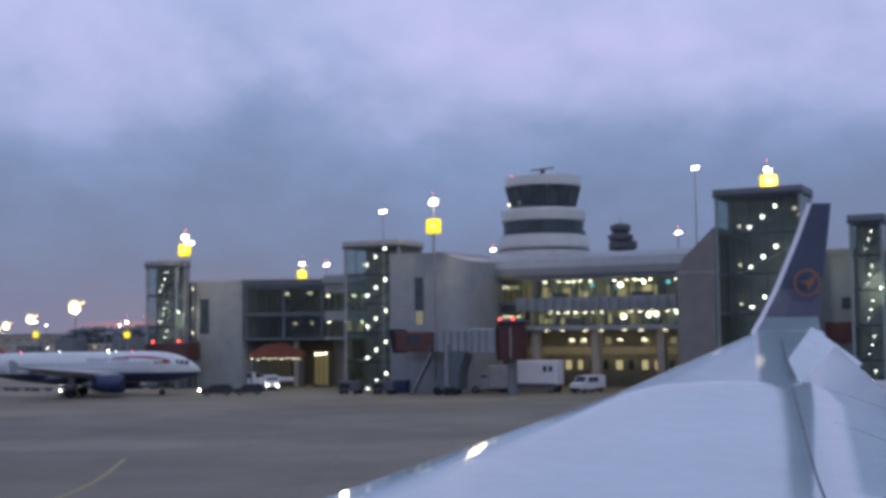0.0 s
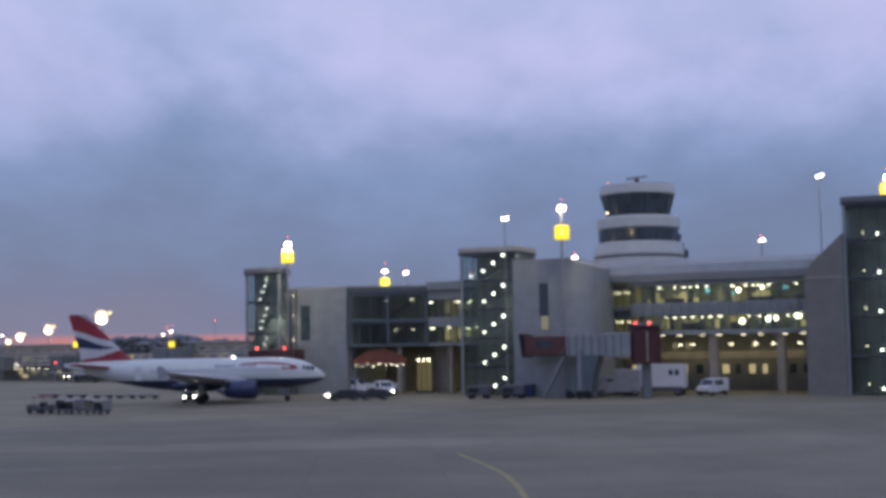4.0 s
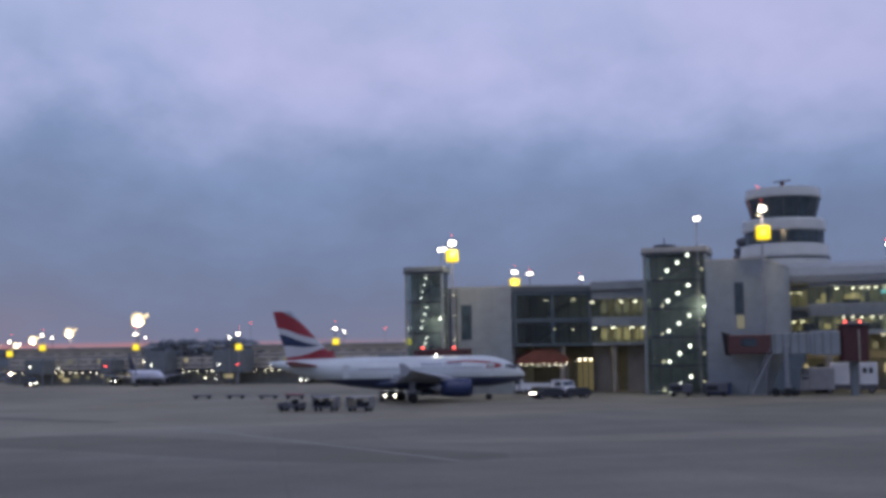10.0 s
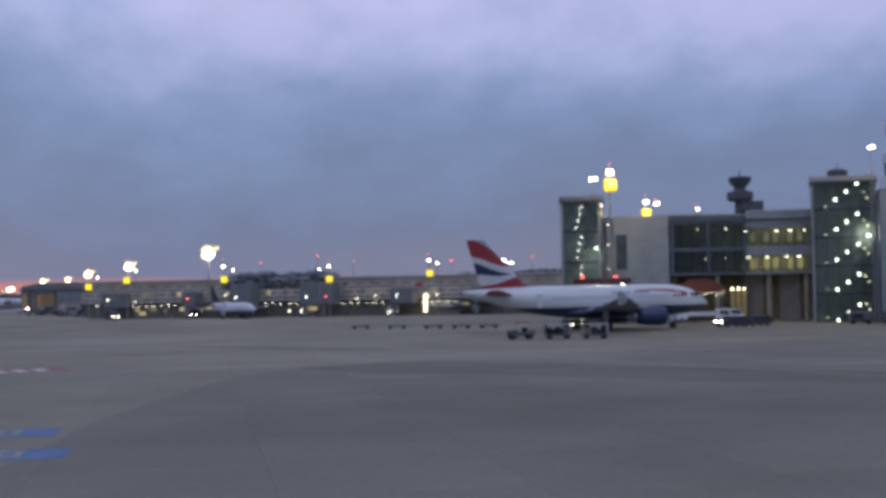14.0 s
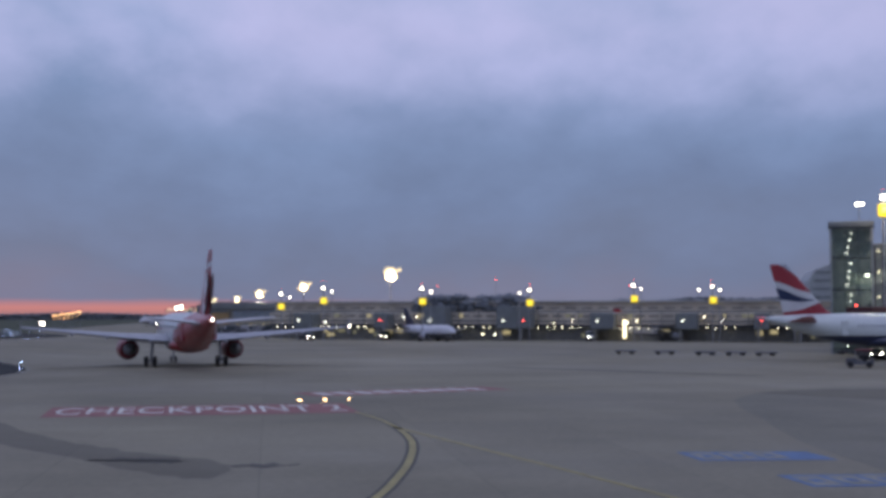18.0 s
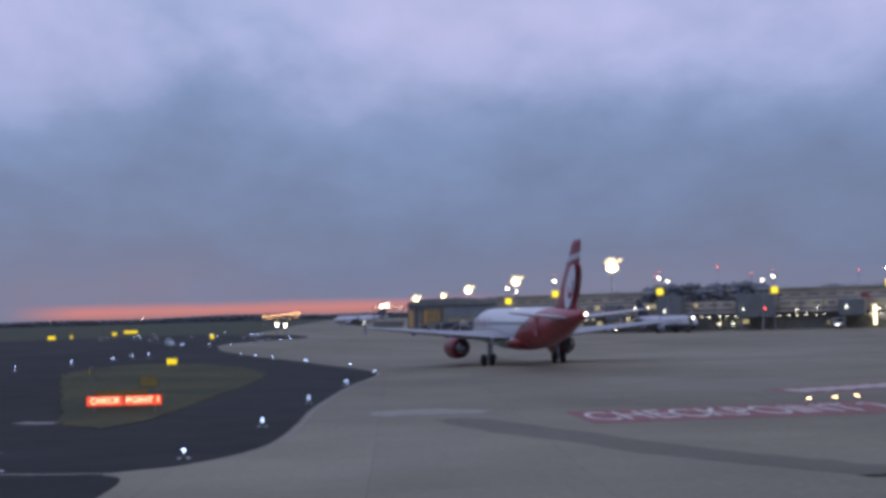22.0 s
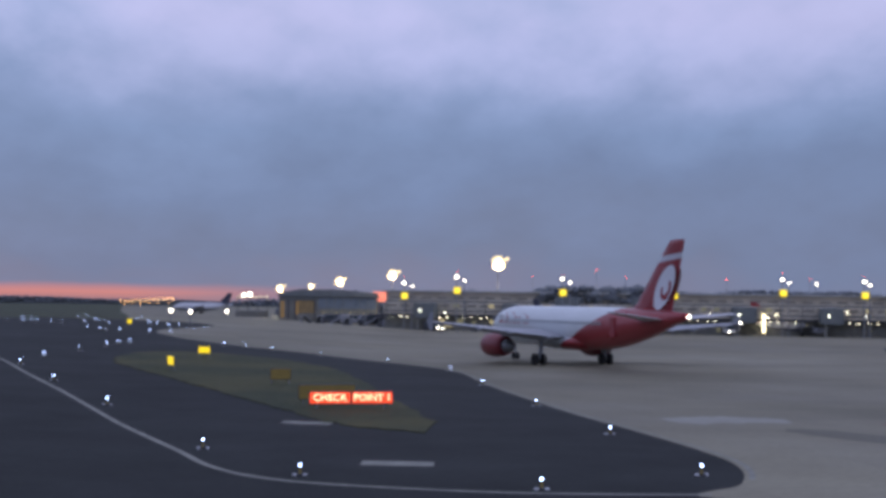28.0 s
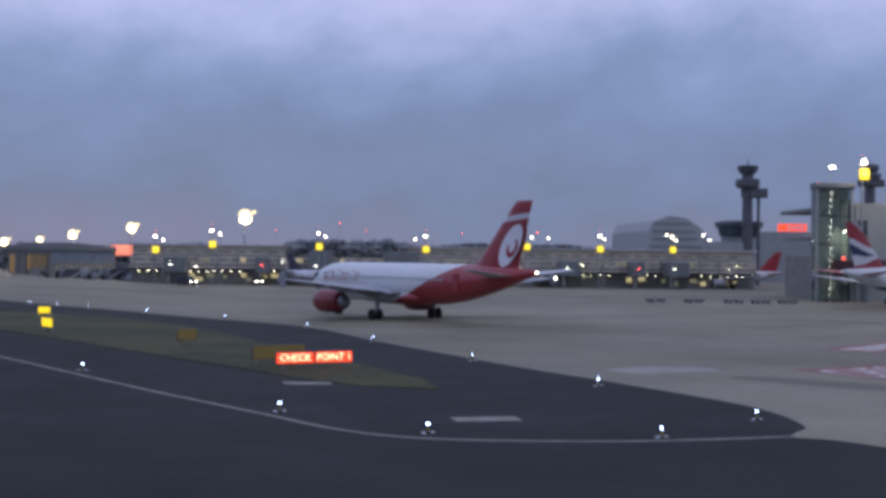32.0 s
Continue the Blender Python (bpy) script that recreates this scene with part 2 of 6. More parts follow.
M_ROOM = lamp_mat("room_light", (1.0, 0.84, 0.45), 0.38)
M_SCREEN = lamp_mat("blue_screen_light", (0.25, 0.85, 1.0), 0.9)
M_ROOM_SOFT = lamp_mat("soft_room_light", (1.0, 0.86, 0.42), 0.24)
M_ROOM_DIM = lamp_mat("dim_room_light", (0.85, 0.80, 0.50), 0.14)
M_BULB = lamp_mat("stair_light", (1.0, 1.0, 0.84), 6)
M_RED_LAMP = lamp_mat("red_lamp", (1.0, 0.08, 0.06), 6)
M_BLUE_LAMP = lamp_mat("blue_taxi_lamp", (0.44, 0.60, 1.0), 13)
M_MAROON = paint("maroon_cladding", (0.075, 0.022, 0.024), 0.5, 0.12, 0.8)
M_PANEL_WARM = paint("warm_grey_cladding", (0.205, 0.200, 0.180), 0.5, 0.1, 0.6)
M_LINE_EDGE = paint("black_line_border", (0.055, 0.055, 0.05), 0.8, 0.25, 1.0)
M_CABIN_PANE = paint("cabin_window_pane", (0.42, 0.45, 0.47), 0.3, 0.1, 2.0)
M_TOWER_WHITE = paint("weathered_white_cladding", (0.50, 0.53, 0.52), 0.4, 0.07, 0.6)
# weak amber for discs that imitate the glare round a floodlight
M_GLARE_RIM = lamp_mat("painted_glare_rim", (1.0, 0.80, 0.46), 1.25)
M_AMBER = lamp_mat("amber_lamp_light", (1.0, 0.52, 0.20), 7)
M_AMBER_SPOT = lamp_mat("amber_ground_lamp", (1.0, 0.62, 0.30), 9)
M_YELLOW_SIGN = lamp_mat("yellow_taxi_sign", (1.0, 0.74, 0.02), 0.95)
M_OLD_SIGN = paint("ochre_sign", (0.30, 0.21, 0.05), 0.6, 0.15, 2.0)
M_YELLOW_STEM = paint("yellow_stem", (0.35, 0.25, 0.04), 0.5, 0.1, 4.0)
M_DARK_CAR = paint("dark_car_paint", (0.035, 0.038, 0.048), 0.3, 0.1, 2.0)
M_TRUCK = paint("pale_grey_body", (0.36, 0.36, 0.38), 0.5, 0.12, 1.0)
M_TRUCK_DARK = paint("dark_grey_body", (0.09, 0.095, 0.11), 0.5, 0.12, 1.0)
M_CONTAINER = paint("blue_container_paint", (0.035, 0.055, 0.15), 0.5, 0.15, 1.0)
M_TAIL = paint("red_tail_lens", (0.30, 0.02, 0.02), 0.3, 0.1, 4.0)
M_DOOR_GLOW = lamp_mat("doorway_glow", (1.0, 0.78, 0.28), 0.055)
# distance haze is put into this pale blue-grey foliage colour
M_HAZY_TREES = turf("hazy_far_foliage", (0.150, 0.168, 0.190), (0.175, 0.190, 0.205))
M_HEAD = lamp_mat("head_lamp", (1.0, 0.95, 0.80), 16)
M_SIGN_RED = lamp_mat("red_sign_face", (1.0, 0.085, 0.03), 1.1)
M_SIGN_TEXT = lamp_mat("sign_lettering", (1.0, 0.72, 0.42), 2.2)

# ---- building blocks ----


def part(name, bm, material, parent=None, label="", smooth=False, at=None):
    me = bpy.data.meshes.new(name)
    bm.normal_update()
    bm.to_mesh(me)
    bm.free()
    me.materials.append(material)
    if smooth:
        me.polygons.foreach_set("use_smooth", [True] * len(me.polygons))
    ob = new(name, me)
    if parent:
        ob.parent = parent
    if at is not None:
        ob.matrix_basis = at
    if label:
        ob["label"] = label
    return ob


def again(ob, m, parent=None):
    """Another part on the same mesh."""
    o = new(ob.name.split(".")[0], ob.data)
    o.parent = parent or ob.parent
    o.matrix_basis = m
    return o


def thing(name, m=None, label="", category="", group="", kind=""):
    ob = new(name)
    ob.empty_display_size = 0.5
    if m is not None:
        ob.matrix_basis = m
    return tagged(ob, label, category, group, kind)


def box(bm, x0, x1, y0, y1, z0, z1, bevel=0.0):
    vs = [bm.verts.new((x, y, z)) for z in (z0, z1) for x, y in ((x0, y0), (x1, y0), (x1, y1), (x0, y1))]
    fs = [bm.faces.new([vs[i] for i in q]) for q in ((3, 2, 1, 0), (4, 5, 6, 7), (0, 1, 5, 4), (1, 2, 6, 5), (2, 3, 7, 6), (3, 0, 4, 7))]
    if bevel:
        bmesh.ops.bevel(bm, geom=list({e for f in fs for e in f.edges}), offset=bevel, segments=1, affect="EDGES")
    return bm


def cube(x0, x1, y0, y1, z0, z1, bevel=0.0):
    return box(bmesh.new(), x0, x1, y0, y1, z0, z1, bevel)


def rod(a, b, r0, r1=None, n=8, bm=None):
    """A tapered round bar from a to b."""
    bm = bm or bmesh.new()
    a, b, r1 = Vector(a), Vector(b), r0 if r1 is None else r1
    q = (b - a).to_track_quat("Z", "Y")
    rings = []
    for c, r in ((a, r0), (b, r1)):
        rings.append([bm.verts.new(c + q @ Vector((math.cos(2 * math.pi * i / n) * r, math.sin(2 * math.pi * i / n) * r, 0))) for i in range(n)])
    for i in range(n):
        bm.faces.new((rings[0][i], rings[0][(i + 1) % n], rings[1][(i + 1) % n], rings[1][i]))
    bm.faces.new(rings[0][::-1])
    bm.faces.new(rings[1])
    return bm


def turned(profile, n=32, bm=None, closed=True):
    """A surface of revolution about z from (radius, height) pairs."""
    bm = bm or bmesh.new()
    rings = [[bm.verts.new((r * math.cos(2 * math.pi * i / n), r * math.sin(2 * math.pi * i / n), z)) for i in range(n)] for r, z in profile]
    for a, b in zip(rings, rings[1:]):
        for i in range(n):
            bm.faces.new((a[i], a[(i + 1) % n], b[(i + 1) % n], b[i]))
    if closed:
        bm.faces.new(rings[0][::-1])
        bm.faces.new(rings[-1])
    return bm


def ball(r, n=10, m=6, bm=None, at=(0, 0, 0), sz=1.0):
    bm = bm or bmesh.new()
    bmesh.ops.create_uvsphere(bm, u_segments=n, v_segments=m, radius=r, matrix=Matrix.Translation(at) @ Matrix.Diagonal((1, 1, sz, 1)))
    return bm


def slab(points, z0, z1):
    """A flat plate over an outline."""
    bm = bmesh.new()
    lo, hi = [bm.verts.new((x, y, z0)) for x, y in points], [bm.verts.new((x, y, z1)) for x, y in points]
    top, bot = bm.faces.new(hi), bm.faces.new(lo[::-1])
    for i in range(len(points)):
        j = (i + 1) % len(points)
        bm.faces.new((lo[i], lo[j], hi[j], hi[i]))
    bmesh.ops.triangulate(bm, faces=[top, bot])
    bmesh.ops.recalc_face_normals(bm, faces=bm.faces)
    return bm


def ribbon(points, width, z0=0.0, z1=0.0):
    """A painted line of even width along points."""
    bm = bmesh.new()
    ps = [Vector((*p, z1)) for p in points]
    rows = []
    for i, p in enumerate(ps):
        d = (ps[min(i + 1, len(ps) - 1)] - ps[max(i - 1, 0)]).normalized()
        s = Vector((-d.y, d.x, 0)) * width / 2
        rows.append((bm.verts.new(p + s), bm.verts.new(p - s)))
    for a, b in zip(rows, rows[1:]):
        bm.faces.new((a[1], b[1], b[0], a[0]))
    return bm


def smooth_line(points, steps=6):
    """Catmull-Rom through points."""
    out = []
    p = [Vector(q) for q in points]
    for i in range(len(p) - 1):
        a, b, c, d = p[max(i - 1, 0)], p[i], p[i + 1], p[min(i + 2, len(p) - 1)]
        for k in range(steps):
            t = k / steps
            v = 0.5 * ((2 * b) + (c - a) * t + (2 * a - 5 * b + 4 * c - d) * t * t + (3 * b - a - 3 * c + d) * t**3)
            out.append(tuple(v))
    out.append(tuple(p[-1]))
    return out


def section(bm, pts):
    return [bm.verts.new(p) for p in pts]


def loft(rings, cap=True):
    """Skin over rings of equally many points."""
    bm = bmesh.new()
    vs = [section(bm, r) for r in rings]
    n = len(vs[0])
    for a, b in zip(vs, vs[1:]):
        for i in range(n):
            j = (i + 1) % n
            bm.faces.new((a[i], a[j], b[j], b[i]))
    if cap:
        bm.faces.new(vs[0][::-1])
        bm.faces.new(vs[-1])
    bmesh.ops.recalc_face_normals(bm, faces=bm.faces)
    return bm


def wheel(r, w, n=18):
    return loft([[(rr * math.cos(2 * math.pi * i / n), y, rr * math.sin(2 * math.pi * i / n)) for i in range(n)] for y, rr in ((-w / 2, r * 0.80), (-w * 0.32, r), (w * 0.32, r), (w / 2, r * 0.80))])


# ---- ground ----
def rise(x, y):
    """Height of the ground: level under the apron, then a gentle ramp up to the far taxiways and level again."""
    return min(max(0.0085 * (y - 88) - 0.035 * (x + 172), 0.0), 1.6)


def graded(bm):
    """Lay a flat sheet over the ground: fold it where the ramp begins and ends, and lift it."""
    for top in (0.0, 1.6):
        foot = Vector((-172 - top / 0.035, 88, 0))
        bmesh.ops.bisect_plane(bm, geom=[*bm.verts, *bm.edges, *bm.faces], plane_co=foot, plane_no=Vector((-0.035, 0.0085, 0)).normalized(), dist=1e-4)
    for v in bm.verts:
        v.co.z += rise(v.co.x, v.co.y)
    return bm


ground = tagged(part("ground", graded(slab(((-4500, -3000), (4500, -3000), (4500, 4500), (-4500, 4500)), -0.5, 0.0)), M_TURF), "dark airfield grass that reaches the horizon", "ground", kind="structure")
EDGE = smooth_line(((-160.0, -160), (-159.2, 40), (-158.7, 66), (-158.9, 72.2), (-159.9, 73.9), (-158.9, 74.9), (-157.4, 76.0), (-155.5, 79.8), (-154.6, 84.5), (-154.3, 94), (-154.2, 104), (-152.9, 125), (-151.0, 143.5), (-153.4, 157), (-157.6, 166.5), (-161.8, 175.4), (-166.2, 183.6), (-170.7, 194), (-173.4, 202), (-175.9, 215), (-176.4, 224), (-175.0, 234), (-170.7, 248), (-167.2, 261), (-166.4, 272), (-170, 284), (-177, 300), (-182, 325), (-184.2, 390), (-188, 477)))
apron = tagged(part("apron", graded(slab([*EDGE, (-196, 800), (-198, 900), (900, 900), (900, -160)], 0.0, 0.02)), M_CONCRETE), "stained grey-brown concrete apron of large slabs", "apron", kind="structure")
taxiway = tagged(part("taxiway", graded(slab([*EDGE[:-18], (-200, 330), (-262, 290), (-320, 230), (-440, 130), (-900, 60), (-900, -160)], 0.0, 0.016)), M_ASPHALT), "dark asphalt taxiway beside the apron", "taxiway", kind="structure")

rg = random.Random(12)
ISLAND = [(x + rg.uniform(-0.22, 0.22), y + rg.uniform(-0.5, 0.5)) for x, y in smooth_line(((-164.4, 93.4), (-167.6, 97.0), (-169.6, 104.5), (-171.8, 113), (-174.4, 122.5), (-177.0, 132), (-179.6, 142), (-179.8, 151), (-178.4, 159), (-175.8, 164), (-172.2, 165.4), (-168.0, 162), (-164.8, 157), (-161.9, 148), (-161.3, 134), (-162.3, 112), (-163.0, 97)), 12)[:-1]]
grass_island = tagged(part("grass_island", graded(slab(ISLAND, 0.0, 0.06)), M_ISLAND),
                      "mown grass island between the taxiways", "grass", kind="structure")

# ---- painted lines ----


def marking(name, points, width, mat, label, z=0.030):
    return tagged(part(name, graded(ribbon(points, width, 0, z)), mat), label, "marking", kind="structure")


marking("taxiway_edge_line", smooth_line(((-206, 196), (-197.5, 172), (-189.2, 144.5), (-185.2, 127.2), (-182.3, 115), (-180.0, 104.6), (-178.1, 95.9), (-175.7, 86.8), (-174.5, 82.2), (-172.2, 78.8), (-168.2, 76.4), (-164.5, 75.0), (-159.4, 74.0))), 0.30, M_PALE_LINE, "pale worn taxiway edge line")
marking("apron_edge_line", [(x + 0.3, y) for x, y in EDGE[38:114]], 0.22, M_PALE_LINE, "pale worn line along the apron edge")
marking("yellow_lead_line", smooth_line(((-126, 44), (-124.4, 54), (-123.2, 59), (-121.8, 66), (-120.9, 74), (-121.2, 83), (-122.4, 90))), 0.30, M_YELLOW_LINE, "yellow curved lead-in line on the apron")
marking("yellow_lead_line", smooth_line(((-121.1, 80), (-119.4, 73), (-117.2, 64), (-114.6, 53))), 0.26, M_YELLOW_LINE, "yellow branch line on the apron")
marking("yellow_lead_line", smooth_line(((-19.8, 46), (-19.4, 55), (-19.2, 63), (-19.6, 70), (-21.0, 80))), 0.28, M_YELLOW_LINE, "yellow curved guide line on the apron")
marking("white_guide_line", ((-57.2, 74.2), (-36, 75.4)), 0.26, M_PALE_LINE, "faint worn guide line across the apron")
marking("white_guide_line", ((-79.2, 125), (-69, 101.2), (-57.2, 74.2)), 0.42, M_PALE_LINE, "worn white guide line on the apron")
marking("line_border", smooth_line(((-126, 44), (-124.4, 54), (-123.2, 59), (-121.8, 66), (-120.9, 74), (-121.2, 83), (-122.4, 90))), 0.54, M_LINE_EDGE, "black border painted under the yellow line", 0.026)
for x0, y0, w in ((-169.3, 98.4, 1.15), (-167.8, 82.8, 1.3)):
    marking("stop_bar", ((x0 - w, y0 + 0.3), (x0 + w, y0 - 0.4)), 1.3, M_PALE_LINE, "faded white bar painted on the asphalt")

M_PATCH_DARK = concrete_apron("tar_stained_concrete", (0.150, 0.138, 0.100))
M_TAR = concrete_apron("tar_spot", (0.085, 0.080, 0.066))
M_PATCH_GREY = concrete_apron("older_grey_concrete", (0.196, 0.186, 0.138))
M_PATCH_BAND = concrete_apron("swept_concrete", (0.242, 0.226, 0.165))
M_PATCH_PALE = concrete_apron("new_pale_concrete", (0.33, 0.32, 0.27))


def worn_patch(points, mat, label, seed, top=0.0245):
    """A resurfaced patch with uneven edges, a hair above the slabs."""
    rp = random.Random(seed)
    ring = smooth_line([*points, points[0]], 7)[:-1]
    ring = [(x + rp.uniform(-0.18, 0.18), y + rp.uniform(-0.35, 0.35)) for x, y in ring]
    return tagged(part("apron_patch", slab(ring, 0.0, top), mat), label, "apron patch", kind="structure")


worn_patch(((-104, 70), (-95, 100), (-76, 112.5), (-66, 115), (-50, 122), (-40, 127), (-20, 132), (0, 141), (40, 150), (120, 150), (120, -90), (-108, -90)), M_PATCH_GREY, "broad field of older dark grey concrete", 8, 0.0225)
worn_patch(((-147.0, 92.6), (-144.4, 92.2), (-137.4, 77.6), (-133.0, 70.4), (-128.8, 65.6), (-129.2, 61.4), (-131.6, 63.2), (-135.4, 69.2), (-139.6, 75.6), (-145.2, 87.0)), M_PATCH_DARK, "dark tar-stained strip across the concrete", 1)
worn_patch(((-92.5, 104), (-86, 106.5), (-79, 105.6), (-71, 96.5), (-63.5, 88.4), (-54, 79), (-58, 73.5), (-68, 77.6), (-80, 89.6), (-89.8, 98)), M_PATCH_DARK, "broad dark stained strip across the concrete", 2)
worn_patch(((-104, 151), (-96, 143.5), (-86, 133), (-82, 128), (-84, 127), (-91, 134), (-100, 144)), M_PATCH_DARK, "dark stained strip far out on the concrete", 3)
worn_patch(((-150.6, 98.8), (-147.6, 100.2), (-144.0, 98.6), (-144.6, 96.4), (-147.2, 96.6), (-150.0, 96.2)), M_PATCH_PALE, "pale newer patch in the concrete", 5)


worn_patch(((-58, 91), (-45, 92.6), (-31, 94.4), (-19, 92), (-20, 86.4), (-34, 86), (-50, 87.4)), M_PATCH_BAND, "paler swept band across the dark concrete", 9)
worn_patch(((-134.2, 67.2), (-132.2, 67.9), (-130.4, 66.6), (-130.8, 65.8), (-132.6, 66.6)), M_TAR, "small black tar stain on the concrete", 10, 0.0285)
worn_patch(((-128.8, 64.6), (-127.4, 65.2), (-126.0, 64.8), (-127.4, 64.1)), M_TAR, "small black tar stain on the concrete", 11, 0.0285)


def lettering(name, text, size, mat, m, parent=None, extrude=0.0, label=""):
    """Words in the built-in font, as a mesh."""
    cu = bpy.data.curves.new("words", "FONT")
    cu.body, cu.size, cu.extrude, cu.align_x, cu.align_y = text, size, extrude, "CENTER", "CENTER"
    tmp = bpy.data.objects.new("words", cu)
    me = bpy.data.meshes.new_from_object(tmp)
    bpy.data.objects.remove(tmp)
    me.materials.clear()
    me.materials.append(mat)
    ob = new(name, me)
    ob.parent = parent
    ob.matrix_basis = m
    if label:
        ob["label"] = label
    return ob


CP = Matrix.Translation((-131.0, 92.2, 0.026)) @ Matrix.Rotation(radians(4), 4, "Z")
checkpoint = tagged(part("checkpoint_marking", slab(((-8.7, -3.7), (8.7, -3.7), (8.7, 3.7), (-8.7, 3.7)), 0, 0.004), M_RED_FIELD, at=CP), "faded red field painted with the words CHECKPOINT 2", "marking", kind="structure")
words = lettering("checkpoint_words", "CHECKPOINT 2", 2.0, M_WHITE_LINE, Matrix.Translation((0, 0, 0.010)) @ Matrix.Diagonal((1.18, 3.4, 1, 1)), checkpoint, label="white painted words CHECKPOINT 2")
far_field = tagged(part("checkpoint_marking", slab(((-8, -2.2), (8, -2.2), (8, 2.2), (-8, 2.2)), 0, 0.004), M_RED_FIELD, at=Matrix.Translation((-117.4, 108.5, 0.026)) @ Matrix.Rotation(radians(22), 4, "Z")), "faded red field with unreadable white marks", "marking", kind="structure")
for k in range(9):
    part("letter_bar", slab(((-6.9 + k * 1.55, -1.3), (-6.0 + k * 1.55, -1.3), (-6.0 + k * 1.55, 1.3), (-6.9 + k * 1.55, 1.3)), 0.008, 0.010), M_WHITE_LINE, far_field)
M_BLUE_FIELD = paint("blue_marking", (0.085, 0.155, 0.29), 0.7, 0.25, 1.0)
for row, (x0, x1, y0, n) in enumerate(((-110.9, -105.6, 65.4, 3), (-109.8, -104.4, 58.0, 3))):
    f = tagged(part("stand_marking", slab(((x0, y0 - 1.5), (x1, y0 - 1.9), (x1, y0 + 1.1), (x0, y0 + 1.5)), 0.026, 0.030), M_BLUE_FIELD), "blue field painted on the apron with pale unreadable marks", "marking", kind="structure")
    for k in range(n):
        a = x0 + 0.25 + k * 1.25
        bm = bmesh.new()
        for p0, p1, q0, q1 in ((0, 1, 0, 0.3), (0, 1, 0.7, 1.0), (0, 0.3, 0.3, 0.7), (0.7, 1.0, 0.3, 0.7)):
            bm.faces.new([bm.verts.new((a + u * 1.0, y0 - 1.2 + v * 2.2, 0.036)) for u, v in ((p0, q0), (p1, q0), (p1, q1), (p0, q1))])
        part("pale_mark", bm, M_PALE_LINE, f)

# ---- pier with gate blocks and stair towers ----
PIER = Matrix.Translation((-4.3, 163.2, 0)) @ Matrix.Rotation(radians(-27), 4, "Z")


def clear_glass(name, tint):
    m = Mat(name)
    m.set(color=tint, rough=0.03, trans=1.0, ior=1.35)
    return m.m


M_CLEAR = clear_glass("clear_glazing", (0.72, 0.80, 0.78))
M_CEIL_LAMP = lamp_mat("ceiling_lamp", (1.0, 0.92, 0.66), 7)
M_CEIL_DIM = lamp_mat("dim_ceiling_lamp", (1.0, 0.88, 0.56), 3)
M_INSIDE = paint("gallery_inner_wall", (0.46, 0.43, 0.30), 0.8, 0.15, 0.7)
# darker copy of the inner wall, dimness of unlit stretches in its colour
M_INSIDE_DIM = paint("dim_inner_wall", (0.27, 0.30, 0.28), 0.8, 0.15, 0.7)


def no_shadow(ob):
    ob.visible_shadow = False
    return ob


def glazed(owner, x0, x1, y, z0, z1, bay, mat=None, mull=True):
    """A row of panes between mullions on the plane y."""
    n = max(1, round((x1 - x0) / bay))
    w = (x1 - x0) / n
    g = no_shadow(part("window", cube(0.06, w - 0.06, 0, 0.04, z0, z1), mat or M_CLEAR, owner, at=Matrix.Translation((x0, y, 0))))
    for i in range(1, n):
        no_shadow(again(g, Matrix.Translation((x0 + i * w, y, 0))))
    if mull:
        b = part("mullion", cube(-0.06, 0.06, -0.12, 0.06, z0, z1), M_FRAME, owner, at=Matrix.Translation((x0, y, 0)))
        for i in range(1, n + 1):
            again(b, Matrix.Translation((x0 + i * w, y, 0)))


def ceiling_lamps(owner, spots, y, z, mat, size=0.5):
    b = part("ceiling_lamp", cube(-size / 2, size / 2, -size / 2, size / 2, -0.05, 0.05), mat, owner, "lit ceiling lamp", at=Matrix.Translation((spots[0], y, z)))
    for x in spots[1:]:
        again(b, Matrix.Translation((x, y, z)))


def hall_light(s, d, z, length, depth, watts, color=(1.0, 0.86, 0.52)):
    """The light of a gallery's ceiling lamps, under its ceiling."""
    o = new("gallery_light", bpy.data.lights.new("gallery_light", "AREA"))
    o.data.shape, o.data.size, o.data.size_y, o.data.energy, o.data.color = "RECTANGLE", length, depth, watts, color
    o.matrix_world = PIER @ Matrix.Translation((s, d, z))


for s, d, z, length, watts in ((-18.0, 16.0, 10.3, 8, 60), (-18.0, 16.0, 15.1, 8, 44), (-28.6, 16.0, 15.1, 8, 12), (19.5, 15.5, 11.4, 26, 300), (19.5, 15.5, 15.3, 26, 250), (18.5, 19.0, 8.1, 26, 320), (-19.0, 17.5, 6.8, 9, 120), (-29.0, 18.5, 6.8, 8, 60)):
    hall_light(s, d, z, length, 3.0, watts)
pier = thing("terminal_pier", PIER, "long grey airport pier with lit glazed galleries on columns", "terminal")
rnd = random.Random(4)
# west gallery: two storeys of windows over an undercroft
for z0, z1 in ((7.0, 7.4), (9.8, 11.2), (13.9, 15.2)):
    part("spandrel", cube(-22.8, -13.4, 12.5, 13.1, z0, z1, 0.03), M_PANEL, pier)
